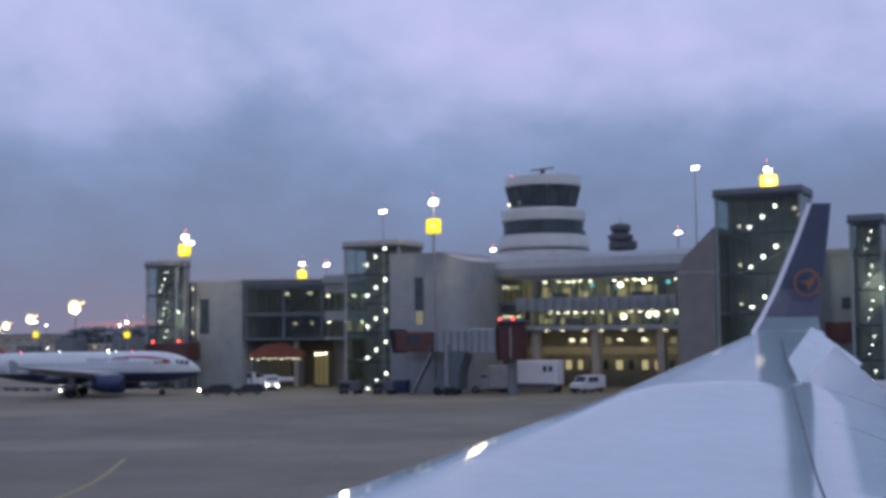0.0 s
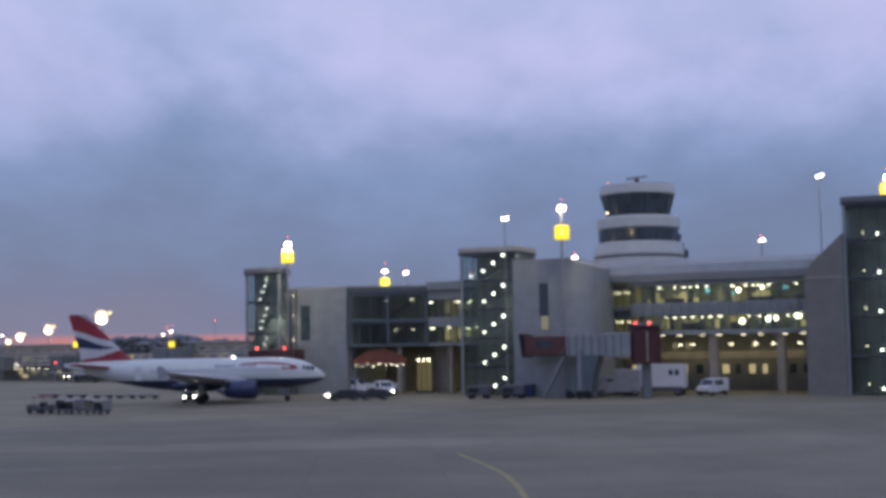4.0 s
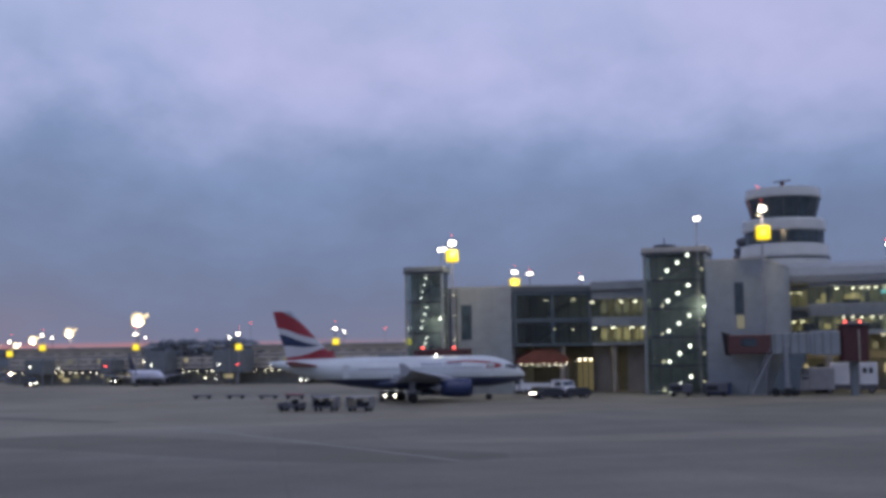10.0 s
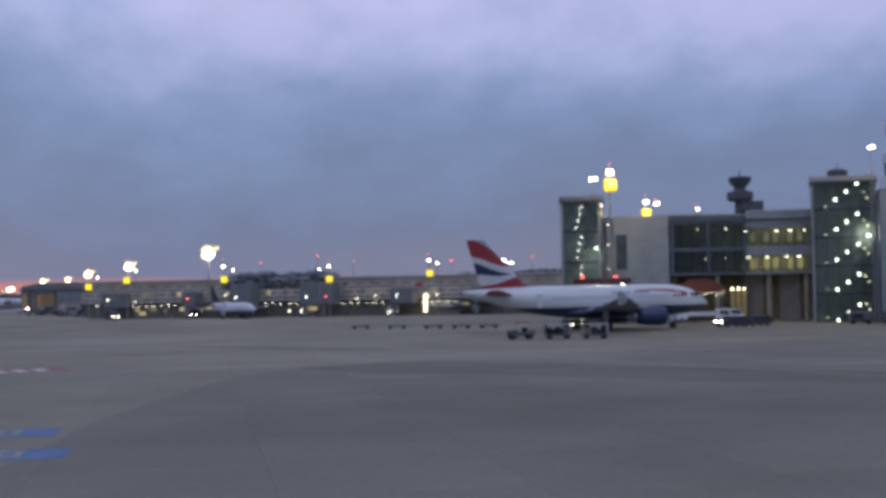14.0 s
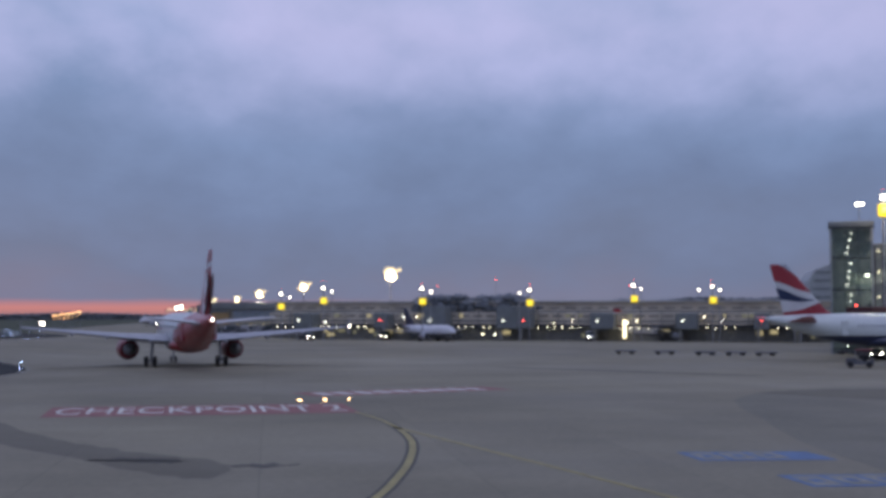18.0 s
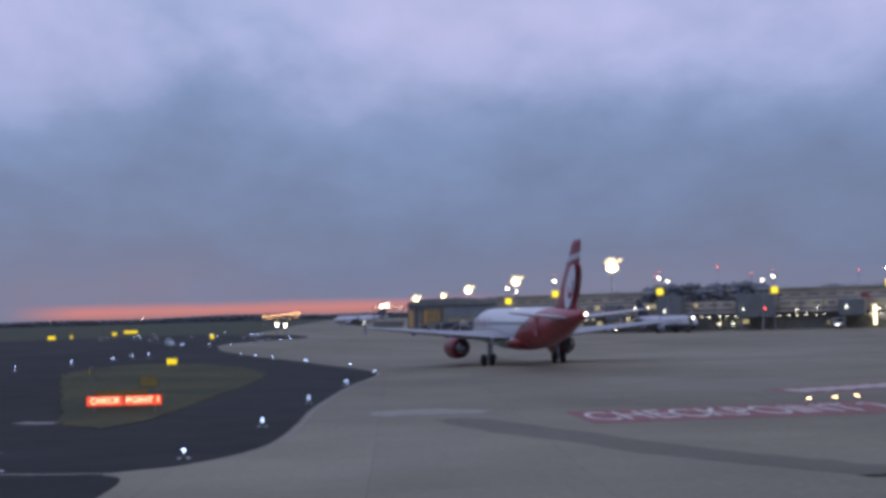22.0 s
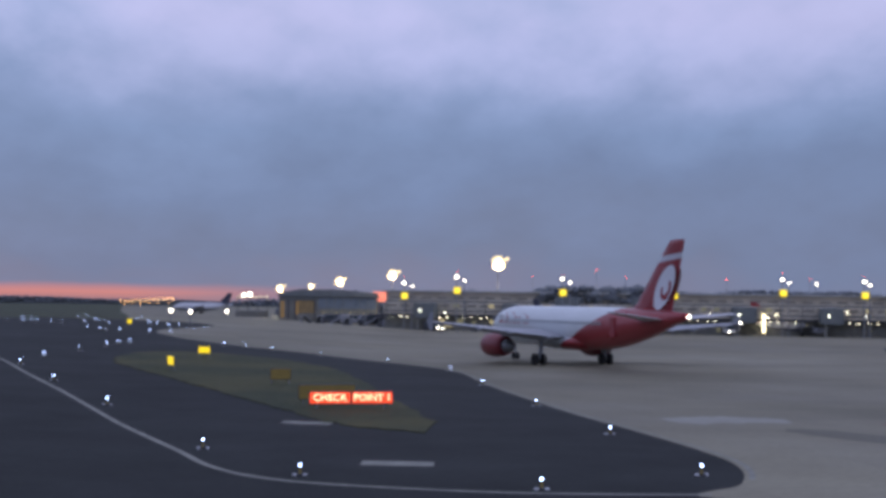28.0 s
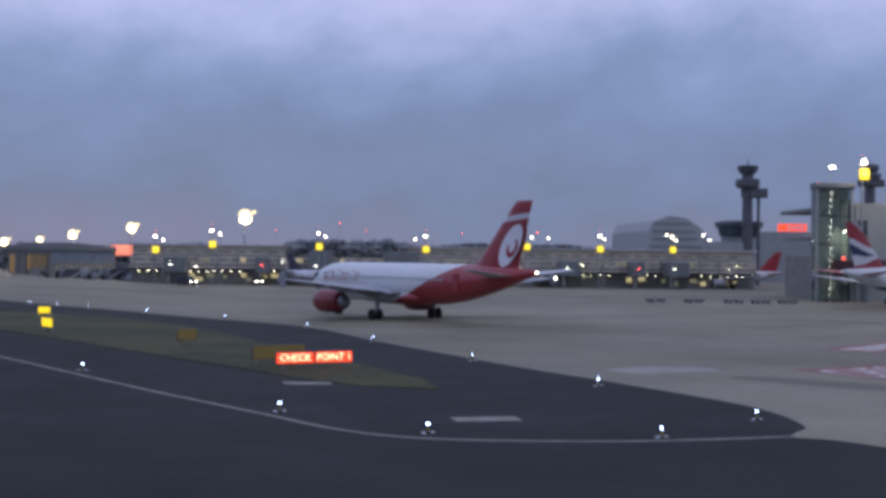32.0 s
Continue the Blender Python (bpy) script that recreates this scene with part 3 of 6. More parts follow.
# its dark glazed half runs slantwise from the gate block's front corner
SLANT = Matrix.Translation((-33.7, 7.3, 0)) @ Matrix.Rotation(math.atan2(5.3, 10.9), 4, "Z")
for z0, z1 in ((7.0, 7.3), (10.6, 11.1), (14.6, 15.2)):
    part("spandrel", cube(0, 12.1, 0, 0.6, z0, z1, 0.03), M_TEAL, pier, at=SLANT)
for x in (0.4, 6.0, 11.7):
    part("facade_post", cube(x - 0.2, x + 0.2, -0.14, 0.0, 7.0, 15.2, 0.03), M_TEAL, pier, at=SLANT)
for z0, z1 in ((7.3, 10.6), (11.1, 14.6)):
    for k in range(7):
        no_shadow(part("window", cube(0.06 + k * 1.73, 1.67 + k * 1.73, 0.25, 0.29, z0, z1), M_CLEAR, pier, at=SLANT))
        part("mullion", cube(k * 1.73 - 0.06, k * 1.73 + 0.06, 0.13, 0.31, z0, z1), M_FRAME, pier, at=SLANT)
for z0, z1, mat in ((7.02, 7.38, M_SOFFIT), (10.42, 10.78, M_SOFFIT), (15.2, 15.88, M_PANEL_DARK)):
    part("corner_slab", slab(((-33.78, 7.6 if z1 < 15 else 7.0), (-22.9, 12.9 if z1 < 15 else 12.2), (-22.9, 13.1), (-33.78, 13.1)), z0, z1), mat, pier)
part("inner_stair", loft([[(x, y, z) for y, z in ((14.6, zz), (15.8, zz), (15.8, zz + 0.35), (14.6, zz + 0.35))] for x, zz in ((-32.0, 7.4), (-26.4, 10.8))]), M_PANEL_DARK, pier)
part("inner_stair", loft([[(x, y, z) for y, z in ((14.6, zz), (15.8, zz), (15.8, zz + 0.35), (14.6, zz + 0.35))] for x, zz in ((-31.0, 11.0), (-25.4, 14.3))]), M_PANEL_DARK, pier)
part("roof", cube(-45, -22.8, 13.1, 40, 15.2, 15.9, 0.12), M_PANEL_DARK, pier)
part("roof", cube(-22.8, -2, 11.9, 40, 15.2, 16.6, 0.12), M_PANEL, pier)
part("roof_edge", cube(-0.2, 12.2, -0.5, -0.15, 15.9, 16.1), M_ROOF, pier, at=SLANT)
part("floor_slab", cube(-44, -2, 13.1, 40, 7.0, 7.4), M_SOFFIT, pier)
part("floor_slab", cube(-44, -2, 13.1, 40, 10.4, 10.8), M_SOFFIT, pier)
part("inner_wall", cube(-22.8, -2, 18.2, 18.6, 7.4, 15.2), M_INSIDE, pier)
part("inner_wall", cube(-44, -22.8, 18.2, 18.6, 7.4, 15.2), M_INSIDE_DIM, pier)
glazed(pier, -22.8, -13.4, 12.75, 7.4, 9.8, 1.18)
glazed(pier, -22.8, -13.4, 12.75, 11.2, 13.9, 1.18)
# emissive panels added to give the windows their pale glow
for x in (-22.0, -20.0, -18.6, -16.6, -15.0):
    part("glow_panel", cube(x - 0.45, x + 0.45, 17.9, 18.15, 7.9, 9.5, 0.04), M_ROOM_SOFT, pier, "glowing panel standing for the lit inner wall")
    part("glow_panel", cube(x - 0.35, x + 0.35, 17.9, 18.15, 12.0, 13.4, 0.04), M_ROOM_DIM, pier)
ceiling_lamps(pier, (-22.6, -19.8, -17.0, -15.2), 13.6, 9.6, M_CEIL_LAMP)
ceiling_lamps(pier, (-22.9, -18.4, -16.4, -14.4), 13.6, 13.5, M_CEIL_LAMP)
ceiling_lamps(pier, (-30.0, -25.8), 13.2, 14.0, M_CEIL_DIM, 0.42)
ceiling_lamps(pier, (-29.0, -26.0), 14.0, 9.5, M_CEIL_DIM, 0.3)
part("undercroft_wall", cube(-44, -2, 24, 40, 0, 7.0), M_SOFFIT, pier)
for x0, x1 in ((-23.4, -20.6), (-18.2, -15.2)):
    part("service_wall", cube(x0, x1, 16, 16.6, 0, 7.0, 0.03), M_BEIGE, pier)
for x, y in ((-27.2, 11.6), (-19.6, 13.6), (-14.2, 13.6)):
    part("column", rod((x, y, 0), (x, y, 7.0), 0.4, n=14), M_BEIGE, pier)
# east gallery
for z0, z1 in ((8.0, 8.6), (10.6, 12.4), (14.8, 15.4)):
    part("spandrel", cube(8.5, 32.8, 11.8, 12.4, z0, z1, 0.03), M_PANEL, pier)
    part("link_spandrel", cube(3.6, 8.5, 14.0, 14.5, z0 - 0.3, z1 - 0.3, 0.03), M_PANEL, pier)
for k in range(19):
    part("sun_blade", cube(-0.09, 0.09, 11.2, 11.8, 10.7, 12.3), M_PANEL, pier, at=Matrix.Translation((9.0 + k * 1.3, 0, 0)))
bm = bmesh.new()
prof = ((11.2, 15.4), (11.0, 16.4), (11.8, 17.6), (14.5, 18.4), (20, 18.8), (40, 18.8), (40, 15.4))
part("roof", loft([[(x, y, z) for y, z in prof] for x in (2.0, 33.6)]), M_PANEL, pier)
part("floor_slab", cube(4, 33, 12.4, 40, 8.2, 8.6), M_SOFFIT, pier)
part("floor_slab", cube(4, 33, 12.4, 40, 11.5, 11.9), M_SOFFIT, pier)
for k, x in enumerate((4, 8.4, 11.6, 17.2, 21.0, 23.4, 29.2)):
    part("inner_wall", cube(x, (8.4, 11.6, 17.2, 21.0, 23.4, 29.2, 33)[k], 18 + 0.05 * (k % 2), 18.4, 8.6, 15.4), (M_INSIDE, M_INSIDE_DIM, M_PANEL_DARK)[(k * 2 + k // 3) % 3], pier)
for x, z0 in ((9.5, 8.6), (13.8, 8.6), (18.0, 8.6), (20.7, 8.6), (25.5, 8.6), (30.2, 8.6), (11.2, 11.9), (16.4, 11.9), (21.8, 11.9), (28.4, 11.9)):
    part("hall_pillar", cube(x - 0.35, x + 0.35, 13.6, 14.3, z0, z0 + 2.9, 0.05), M_PANEL_DARK, pier)
for x, z0, w in ((7.6, 8.6, 1.8), (15.2, 8.6, 2.6), (22.0, 8.6, 2.2), (27.0, 8.6, 1.6), (13.2, 11.9, 2.4), (24.6, 11.9, 3.0), (30.4, 11.9, 1.6)):
    part("seat_bank", cube(x, x + w, 13.2, 13.9, z0, z0 + 1.1, 0.1), M_TRUCK_DARK, pier)
glazed(pier, 8.5, 32.8, 12.0, 8.6, 10.6, 1.62)
glazed(pier, 8.5, 32.8, 12.0, 12.4, 14.8, 1.62)
glazed(pier, 3.6, 8.5, 14.2, 8.3, 10.3, 1.63)
glazed(pier, 3.6, 8.5, 14.2, 12.1, 14.5, 1.63)
rw = random.Random(17)
# emissive panels strewn at random as patches of light behind the windows
for k in range(30):
    x, z0 = 9.0 + 23.2 * rw.random(), rw.choice((8.9, 12.6))
    part("hall_glow", cube(x, x + rw.uniform(0.35, 1.1), 17.6, 17.9, z0, z0 + rw.uniform(0.5, 1.5), 0.03), rw.choice((M_ROOM, M_ROOM_SOFT, M_ROOM_SOFT, M_ROOM_DIM)), pier, "glowing panel added for the patchy light of the hall")
for x, z in ((18.4, 14.0), (21.8, 13.6), (28.9, 14.2), (26.6, 9.6), (30.0, 9.9)):
    part("blue_screen", cube(x, x + 0.55, 14.6, 14.7, z - 0.25, z + 0.2), M_SCREEN, pier, "small blue-green lit screen")
for k in range(9):
    part("eave_lamp", cube(-0.32, 0.32, -0.08, 0.08, -0.04, 0.04), M_CEIL_DIM, pier, "white strip lamp under the gallery", at=Matrix.Translation((9.6 + k * 2.75 + 0.5 * (k % 2), 12.3, 7.9)))
ceiling_lamps(pier, [13.2 + 1.25 * k for k in range(7)] + [24.6, 26.0, 27.4, 29.6, 30.6, 31.2], 12.7, 10.35, M_CEIL_LAMP, 0.38)
ceiling_lamps(pier, [12.4, 14.6, 15.8, 16.6, 17.6, 19.0, 22.4, 24.2, 25.2, 25.9, 27.3, 30.8], 12.9, 14.5, M_CEIL_LAMP, 0.38)
ceiling_lamps(pier, (4.4, 5.6, 6.9), 15.2, 14.1, M_CEIL_DIM, 0.42)
ceiling_lamps(pier, (4.2, 5.0, 6.2, 7.4), 15.2, 9.9, M_CEIL_DIM, 0.4)
for x, z, r in ((23.2, 13.9, 0.32), (23.6, 9.7, 0.34), (27.0, 9.9, 0.3), (28.0, 10.0, 0.3), (31.0, 10.2, 0.36), (26.4, 14.2, 0.25)):
    part("hall_lamp", ball(r, 12, 8), M_CEIL_LAMP, pier, "round lit lamp in the hall", at=Matrix.Translation((x, 12.9, z)))
part("undercroft_wall", cube(4, 33, 24, 40, 0, 8.2), M_SOFFIT, pier)
for x in (11.0, 19.6, 28.6):
    part("column", cube(x - 0.55, x + 0.55, 12.6, 13.8, 0, 8.0, 0.12), M_BEIGE, pier)
for x in [5.2 + 1.9 * k for k in range(14)]:
    lit = rnd.random() < 0.8
    part("ground_window", cube(x, x + rnd.uniform(0.6, 1.1), 23.9, 23.99, 2.4, 3.7), M_ROOM if lit else M_GLASS, pier)
    if rnd.random() < 0.4:
        part("ground_window", cube(x + 0.4, x + 1.2, 23.9, 23.99, 6.0, 6.9), M_ROOM_DIM, pier)
part("service_beam", cube(4, 33, 20.5, 21.2, 4.6, 5.6), M_BEIGE, pier)
ceiling_lamps(pier, (4.3, 5.2, 6.1, 7.4), 15.0, 14.0, M_CEIL_DIM, 0.3)
ceiling_lamps(pier, (4.6, 5.6, 6.4, 7.6), 15.0, 10.0, M_CEIL_DIM, 0.35)
ceiling_lamps(pier, (13.4, 15.2, 20.6, 24.0, 26.5, 30.0), 20.0, 6.6, M_CEIL_LAMP, 0.4)
# eastern continuation
part("wall", cube(48, 150, 15, 40, 0, 17.0, 0.1), M_PANEL, pier)
part("parapet", cube(47.8, 150, 14.7, 40.2, 17.0, 17.6), M_ROOF, pier)
part("red_band", cube(49, 120, 14.4, 14.95, 6.0, 8.6), M_ORANGE, pier)
for k in range(24):
    part("wall_window", cube(0, 1.2, 14.86, 14.96, 10.2, 11.6), M_GLASS if rnd.random() < 0.7 else M_ROOM_DIM, pier, at=Matrix.Translation((51 + k * 3.1, 0, 0)))
for k in range(16):
    part("wall_window", cube(0, 1.5, 14.80, 14.96, 2.2, 4.2), M_ROOM if rnd.random() < 0.5 else M_GLASS, pier, at=Matrix.Translation((50 + k * 4.1, 0, 0)))


def gate_block(x0, x1, y0, y1, h, slit, mat=None, round_side=0.0):
    """A clad block with panel joints and a slit window."""
    mat = mat or M_PANEL
    b = part("gate_block", cube(x0 + 0.1, x1 - 0.1, y0 + 0.1, y1, 0, h - 0.1), M_PANEL_DARK, pier)
    nx, nz = max(1, round((x1 - x0) / 2.6)), max(1, round(h / 2.3))
    w, hh = (x1 - x0) / nx, h / nz
    for i in range(nx):
        for k in range(nz):
            part("panel", cube(x0 + i * w + 0.012, x0 + (i + 1) * w - 0.012, y0 - 0.02 + 0.01 * ((i + k) % 2), y0 + 0.1, k * hh + 0.012, (k + 1) * hh - 0.012), mat, b)
    ny = max(1, round((y1 - y0) / 2.6))
    d = (y1 - y0) / ny
    for side in (x0, x1 - 0.1):
        for i in range(ny):
            for k in range(nz):
                part("panel", cube(side, side + 0.1, y0 + i * d + 0.012, y0 + (i + 1) * d - 0.012, k * hh + 0.012, (k + 1) * hh - 0.012), mat, b)
    part("coping", cube(x0 - 0.08, x1 + 0.08, y0 - 0.08, y1, h - 0.02, h + 0.14, 0.03), M_ROOF, b)
    if slit:
        a, c, z0, z1 = slit
        part("slit_frame", cube(a - 0.12, c + 0.12, y0 - 0.10, y0 - 0.03, z0 - 0.12, z1 + 0.12), M_FRAME, b)
        part("slit_window", cube(a, c, y0 - 0.13, y0 - 0.09, z0, z1), M_GLASS, b, "tall dark slit window")
        if mat is M_PANEL and x0 > -10:
            part("stair_window", cube(a + 0.1, c + 0.1, y0 - 0.13, y0 - 0.03, z0 - 2.0, z0 - 0.2), M_ROOM_DIM, b, "small dim yellow window")
    return b


gate_block(-44.2, -33.8, 7.1, 20, 15.9, (-41.5, -40.1, 8.2, 13.2))
mid_block = gate_block(-4.4, 3.6, 0, 14, 18.2, (-0.5, 0.5, 10.9, 15.0))
# rounded flank of the middle block
FLANK = [(3.6 + 2.9 * math.sin(radians(9 * k)), 2.95 - 2.93 * math.cos(radians(9 * k))) for k in range(11)] + [(6.2, 6.0), (5.6, 13.9), (3.62, 13.9)]
part("rounded_flank", loft([[(x, y, 0) for x, y in FLANK], [(x, y, 18.0 - 0.34 * (x - 3.6)) for x, y in FLANK]]), M_PANEL, mid_block)
part("flank_coping", loft([[(x + 0.06, y - 0.05, 18.0 - 0.34 * (x - 3.6) + dz) for x, y in FLANK] for dz in (0.0, 0.14)]), M_ROOF, mid_block)
right_block = gate_block(32.8, 37.6, 6.4, 20, 14.8, None, M_PANEL_WARM)
part("sloped_head", loft([[(32.8, y, 14.8), (37.6, y, 14.8), (37.6, y, 20.4), (33.6, y, 16.6)] for y in (6.4, 20)]), M_PANEL_WARM, right_block)


def stair_tower(x0, x1, y0, y1, h, storeys, flight, label, bulb=0.25, roof_mat=None, rise=4.24, drop=0.4, lamps=3):
    """A glazed stair tower: posts, landings, flights, panes and a line of lamps on every flight. flight: x of first and last lamp, y of both."""
    t = thing("stair_tower", PIER, label, "tower", "glazed stair towers")
    post = part("corner_post", cube(-0.15, 0.15, -0.15, 0.15, 0, h), M_PANEL, t, at=Matrix.Translation((x0 + 0.15, y0 + 0.15, 0)))
    for x, y in ((x1 - 0.15, y0 + 0.15), (x0 + 0.15, y1 - 0.15), (x1 - 0.15, y1 - 0.15)):
        again(post, Matrix.Translation((x, y, 0)))
    part("core_wall", cube(x0 + 0.3, x1 - 0.3, y1 - 0.6, y1 - 0.3, 0, h), M_INSIDE_DIM, t)
    if x0 < 60:
        o = new("stair_light", bpy.data.lights.new("stair_light", "POINT"))
        o.data.energy, o.data.color, o.data.shadow_soft_size = 200, (1.0, 0.97, 0.80), 0.15
        o.location = PIER @ Vector((x1 - 0.9, y1 - 1.4, h * 0.62))
    part("roof_slab", cube(x0 - 0.18, x1 + 0.18, y0 - 0.18, y1 + 0.18, h, h + 0.75, 0.08), roof_mat or M_ROOF, t)
    part("roof_edge", cube(x0 - 0.2, x1 + 0.2, y0 - 0.2, y1 + 0.2, h - 0.25, h), M_FRAME, t)
    sh = h / storeys
    n = max(2, round((x1 - x0) / 1.9))
    w = (x1 - x0 - 0.6) / n
    for k in range(storeys):
        z0, z1 = k * sh, (k + 1) * sh
        part("landing", cube(x0 + 0.3, x0 + 0.3 + (x1 - x0) * 0.22, y0 + 0.3, y1 - 0.6, z0 + 0.05, z0 + 0.3), M_PANEL_DARK, t)
        part("landing", cube(x1 - 0.3 - (x1 - x0) * 0.18, x1 - 0.3, y0 + 0.3, y1 - 0.6, z0 + sh * 0.5, z0 + sh * 0.5 + 0.25), M_PANEL_DARK, t)
        a, b, ya, yb = flight
        za, zb = z0 + sh * 0.28, z0 + sh * 0.78
        part("flight", loft([[(x, yy, z + zz) for yy, zz in ((y0 + 0.9, 0), (y0 + 2.2, 0), (y0 + 2.2, 0.25), (y0 + 0.9, 0.25))] for x, z in ((a - 0.8, za - 1.0), (b + 0.8, zb - 1.0))]), M_PANEL_DARK, t)
        for i in range(n):
            g = no_shadow(part("pane", cube(0.04, w - 0.04, 0, 0.03, z0 + 0.08, z1 - 0.08), M_CLEAR, t, at=Matrix.Translation((x0 + 0.3 + i * w, y0 + 0.05, 0))))
            if i:
                part("mullion", cube(-0.04, 0.04, -0.04, 0.06, z0, z1), M_FRAME, t, at=Matrix.Translation((x0 + 0.3 + i * w, y0 + 0.05, 0)))
        for xs in (x0 + 0.05, x1 - 0.08):
            for i in range(3):
                d = (y1 - y0 - 0.6) / 3
                no_shadow(part("pane", cube(0, 0.03, 0.04, d - 0.04, z0 + 0.08, z1 - 0.08), M_CLEAR, t, at=Matrix.Translation((xs, y0 + 0.3 + i * d, 0))))
        part("transom", cube(x0 + 0.3, x1 - 0.3, y0 - 0.02, y0 + 0.1, z1 - 0.1, z1 + 0.1), M_FRAME, t)
        if x1 - x0 > 8:
            for x, dz in ((x0 + 2.0, -1.4), (x1 - 1.6, 0.5), (x1 - 1.1, -0.3)):
                part("back_lamp", ball(bulb * 0.6, 8, 6), M_CEIL_DIM, t, "dimmer lamp on the back flight", at=Matrix.Translation((x, y1 - 2.4, zb - 1.1 + dz)))
    a, b, ya, yb = flight
    z = h - drop
    while z > 2.3:
        for i in range(lamps):
            f = i / (lamps - 1)
            part("stair_lamp", ball(bulb, 10, 6), M_BULB, t, "round white stair lamp", at=Matrix.Translation((b + (a - b) * f, yb + (ya - yb) * f, z - rise * (0.5 if lamps == 3 else 0.68) * f)))
        z -= rise
    return t


stair_tower(-13.4, -4.6, 3.0, 9.4, 19.8, 5, (-10.1, -7.2, 3.6, 3.6), "tall glazed stair tower with lines of lamps under a pale roof", 0.20)
west_tower = stair_tower(-49.4, -43.4, 3.8, 6.6, 18.4, 4, (-47.1, -46.5, 4.4, 5.2), "narrow glazed stair tower with zigzag lamps", 0.10, M_PANEL_DARK, 4.45, 0.9, 4)
for x, y in ((-43.2, 6.6), (-42.2, 6.6)):
    part("annex_post", cube(x - 0.08, x + 0.08, y, y + 0.16, 0, 15.8), M_FRAME, west_tower)
for k in range(7):
    part("annex_rail", cube(-43.2, -42.2, 6.62, 6.74, 2.2 * k + 1.2, 2.2 * k + 1.38), M_PANEL_DARK, west_tower)
for z in (8.2, 11.9, 14.9):
    part("annex_lamp", ball(0.12, 8, 6), M_CEIL_DIM, west_tower, "small warm lamp on the landing", at=Matrix.Translation((-42.7, 6.7, z)))
stair_tower(37.7, 48.1, 6.6, 13, 24.2, 5, (41.8, 44.9, 7.2, 7.2), "large dark glazed stair tower with lines of lamps", 0.20, M_PANEL_DARK, 4.84, 1.6)
stair_tower(53.2, 57.0, 8.2, 13.6, 20.4, 5, (55.0, 55.5, 8.8, 9.4), "narrow dark stair tower farther along the pier", 0.10, M_PANEL_DARK, 4.1, 1.2)


def jet_bridge(m, label):
    """A parked passenger bridge: head, telescopic tunnels, rotunda, wheeled support, stair and red lamps."""
    j = thing("jet_bridge", m, label, "jet bridge", "passenger bridges")
    part("bridge_head", cube(-1.6, 4.0, -1.6, 1.6, 5.5, 8.0, 0.12), M_ORANGE, j, "orange-red bridge head")
    part("head_canopy", loft([[(-1.9, y, 5.5), (-1.6, y, 5.5), (-1.6, y, 8.2), (-2.3, y, 8.4)] for y in (-1.7, 1.7)]), M_BLACK, j)
    part("tunnel", cube(4.0, 9.0, -1.4, 1.4, 5.4, 8.1, 0.1), M_PANEL, j)
    part("tunnel", cube(9.0, 12.6, -1.6, 1.6, 5.2, 8.3, 0.1), M_PANEL, j)
    for k in range(8):
        part("tunnel_rib", cube(4.4 + k, 4.55 + k, -1.52 if k < 5 else -1.7, -1.4 if k < 5 else -1.58, 5.4, 8.1), M_PANEL_DARK, j)
    part("rotunda", turned(((1.9, 4.4), (1.9, 8.8), (1.5, 9.1)), 24), M_MAROON, j, "dark maroon rotunda", smooth=False, at=Matrix.Translation((14.2, 0, 0)))
    part("pillar", rod((14.2, 0, 0), (14.2, 0, 4.4), 0.6, n=16), M_PANEL_DARK, j)
    for y in (-1.5, 1.5):
        part("lift_leg", cube(5.6, 6.2, y - 0.2, y + 0.2, 0.9, 6.4, 0.05), M_STEEL, j)
        part("tyre", wheel(0.55, 0.45), M_BLACK, j, at=Matrix.Translation((5.9, y, 0.55)))
    part("cross_beam", cube(5.5, 6.3, -1.6, 1.6, 1.0, 1.5, 0.05), M_STEEL, j)
    stair = part("service_stair", loft([[(1.0, y, 0.1), (1.3, y, 0.1), (4.2, y, 5.4), (3.9, y, 5.4)] for y in (-2.3, -1.6)]), M_STEEL, j)
    part("handrail", rod((1.0, -2.35, 1.1), (4.1, -2.35, 6.4), 0.04), M_STEEL, stair)
    part("rotunda_roof", turned(((2.2, 9.0), (2.2, 9.2), (0.6, 9.5)), 24), M_FRAME, j, at=Matrix.Translation((14.2, 0, 0)))
    for x in (13.3, 15.1):
        part("warning_lamp", ball(0.15, 10, 6), M_RED_LAMP, j, "lit red warning lamp", at=Matrix.Translation((x, -1.5, 9.45)))
    part("service_pipe", rod((14.9, -1.95, 4.6), (14.9, -1.95, 8.4), 0.10), M_BEIGE, j)
    part("head_frame", cube(-1.75, -1.55, -1.75, 1.75, 5.3, 8.2), M_BLACK, j)
    part("head_window", cube(0.2, 2.2, -1.66, -1.6, 6.5, 7.5), M_GLASS, j, "dark window in the bridge head")
    part("drive_column", loft([[(x, y, z) for x, z in ((3.9, 0.7), (7.3, 0.7), (7.6, 3.2), (8.2, 4.6), (8.3, 5.4), (6.2, 5.4), (5.4, 4.4), (4.5, 2.4))] for y in (-1.45, 1.2)]), M_TEAL, j, "broad slanted drive column")
    for x in (4.4, 6.8):
        part("bogie_tyre", wheel(0.6, 0.5), M_BLACK, j, "black tyre", at=Matrix.Translation((x, -1.2, 0.6)))
    return j


bridge = jet_bridge(PIER @ Matrix.Translation((0.2, -2.6, 0)), "parked passenger bridge with an orange-red head and grey tunnel")
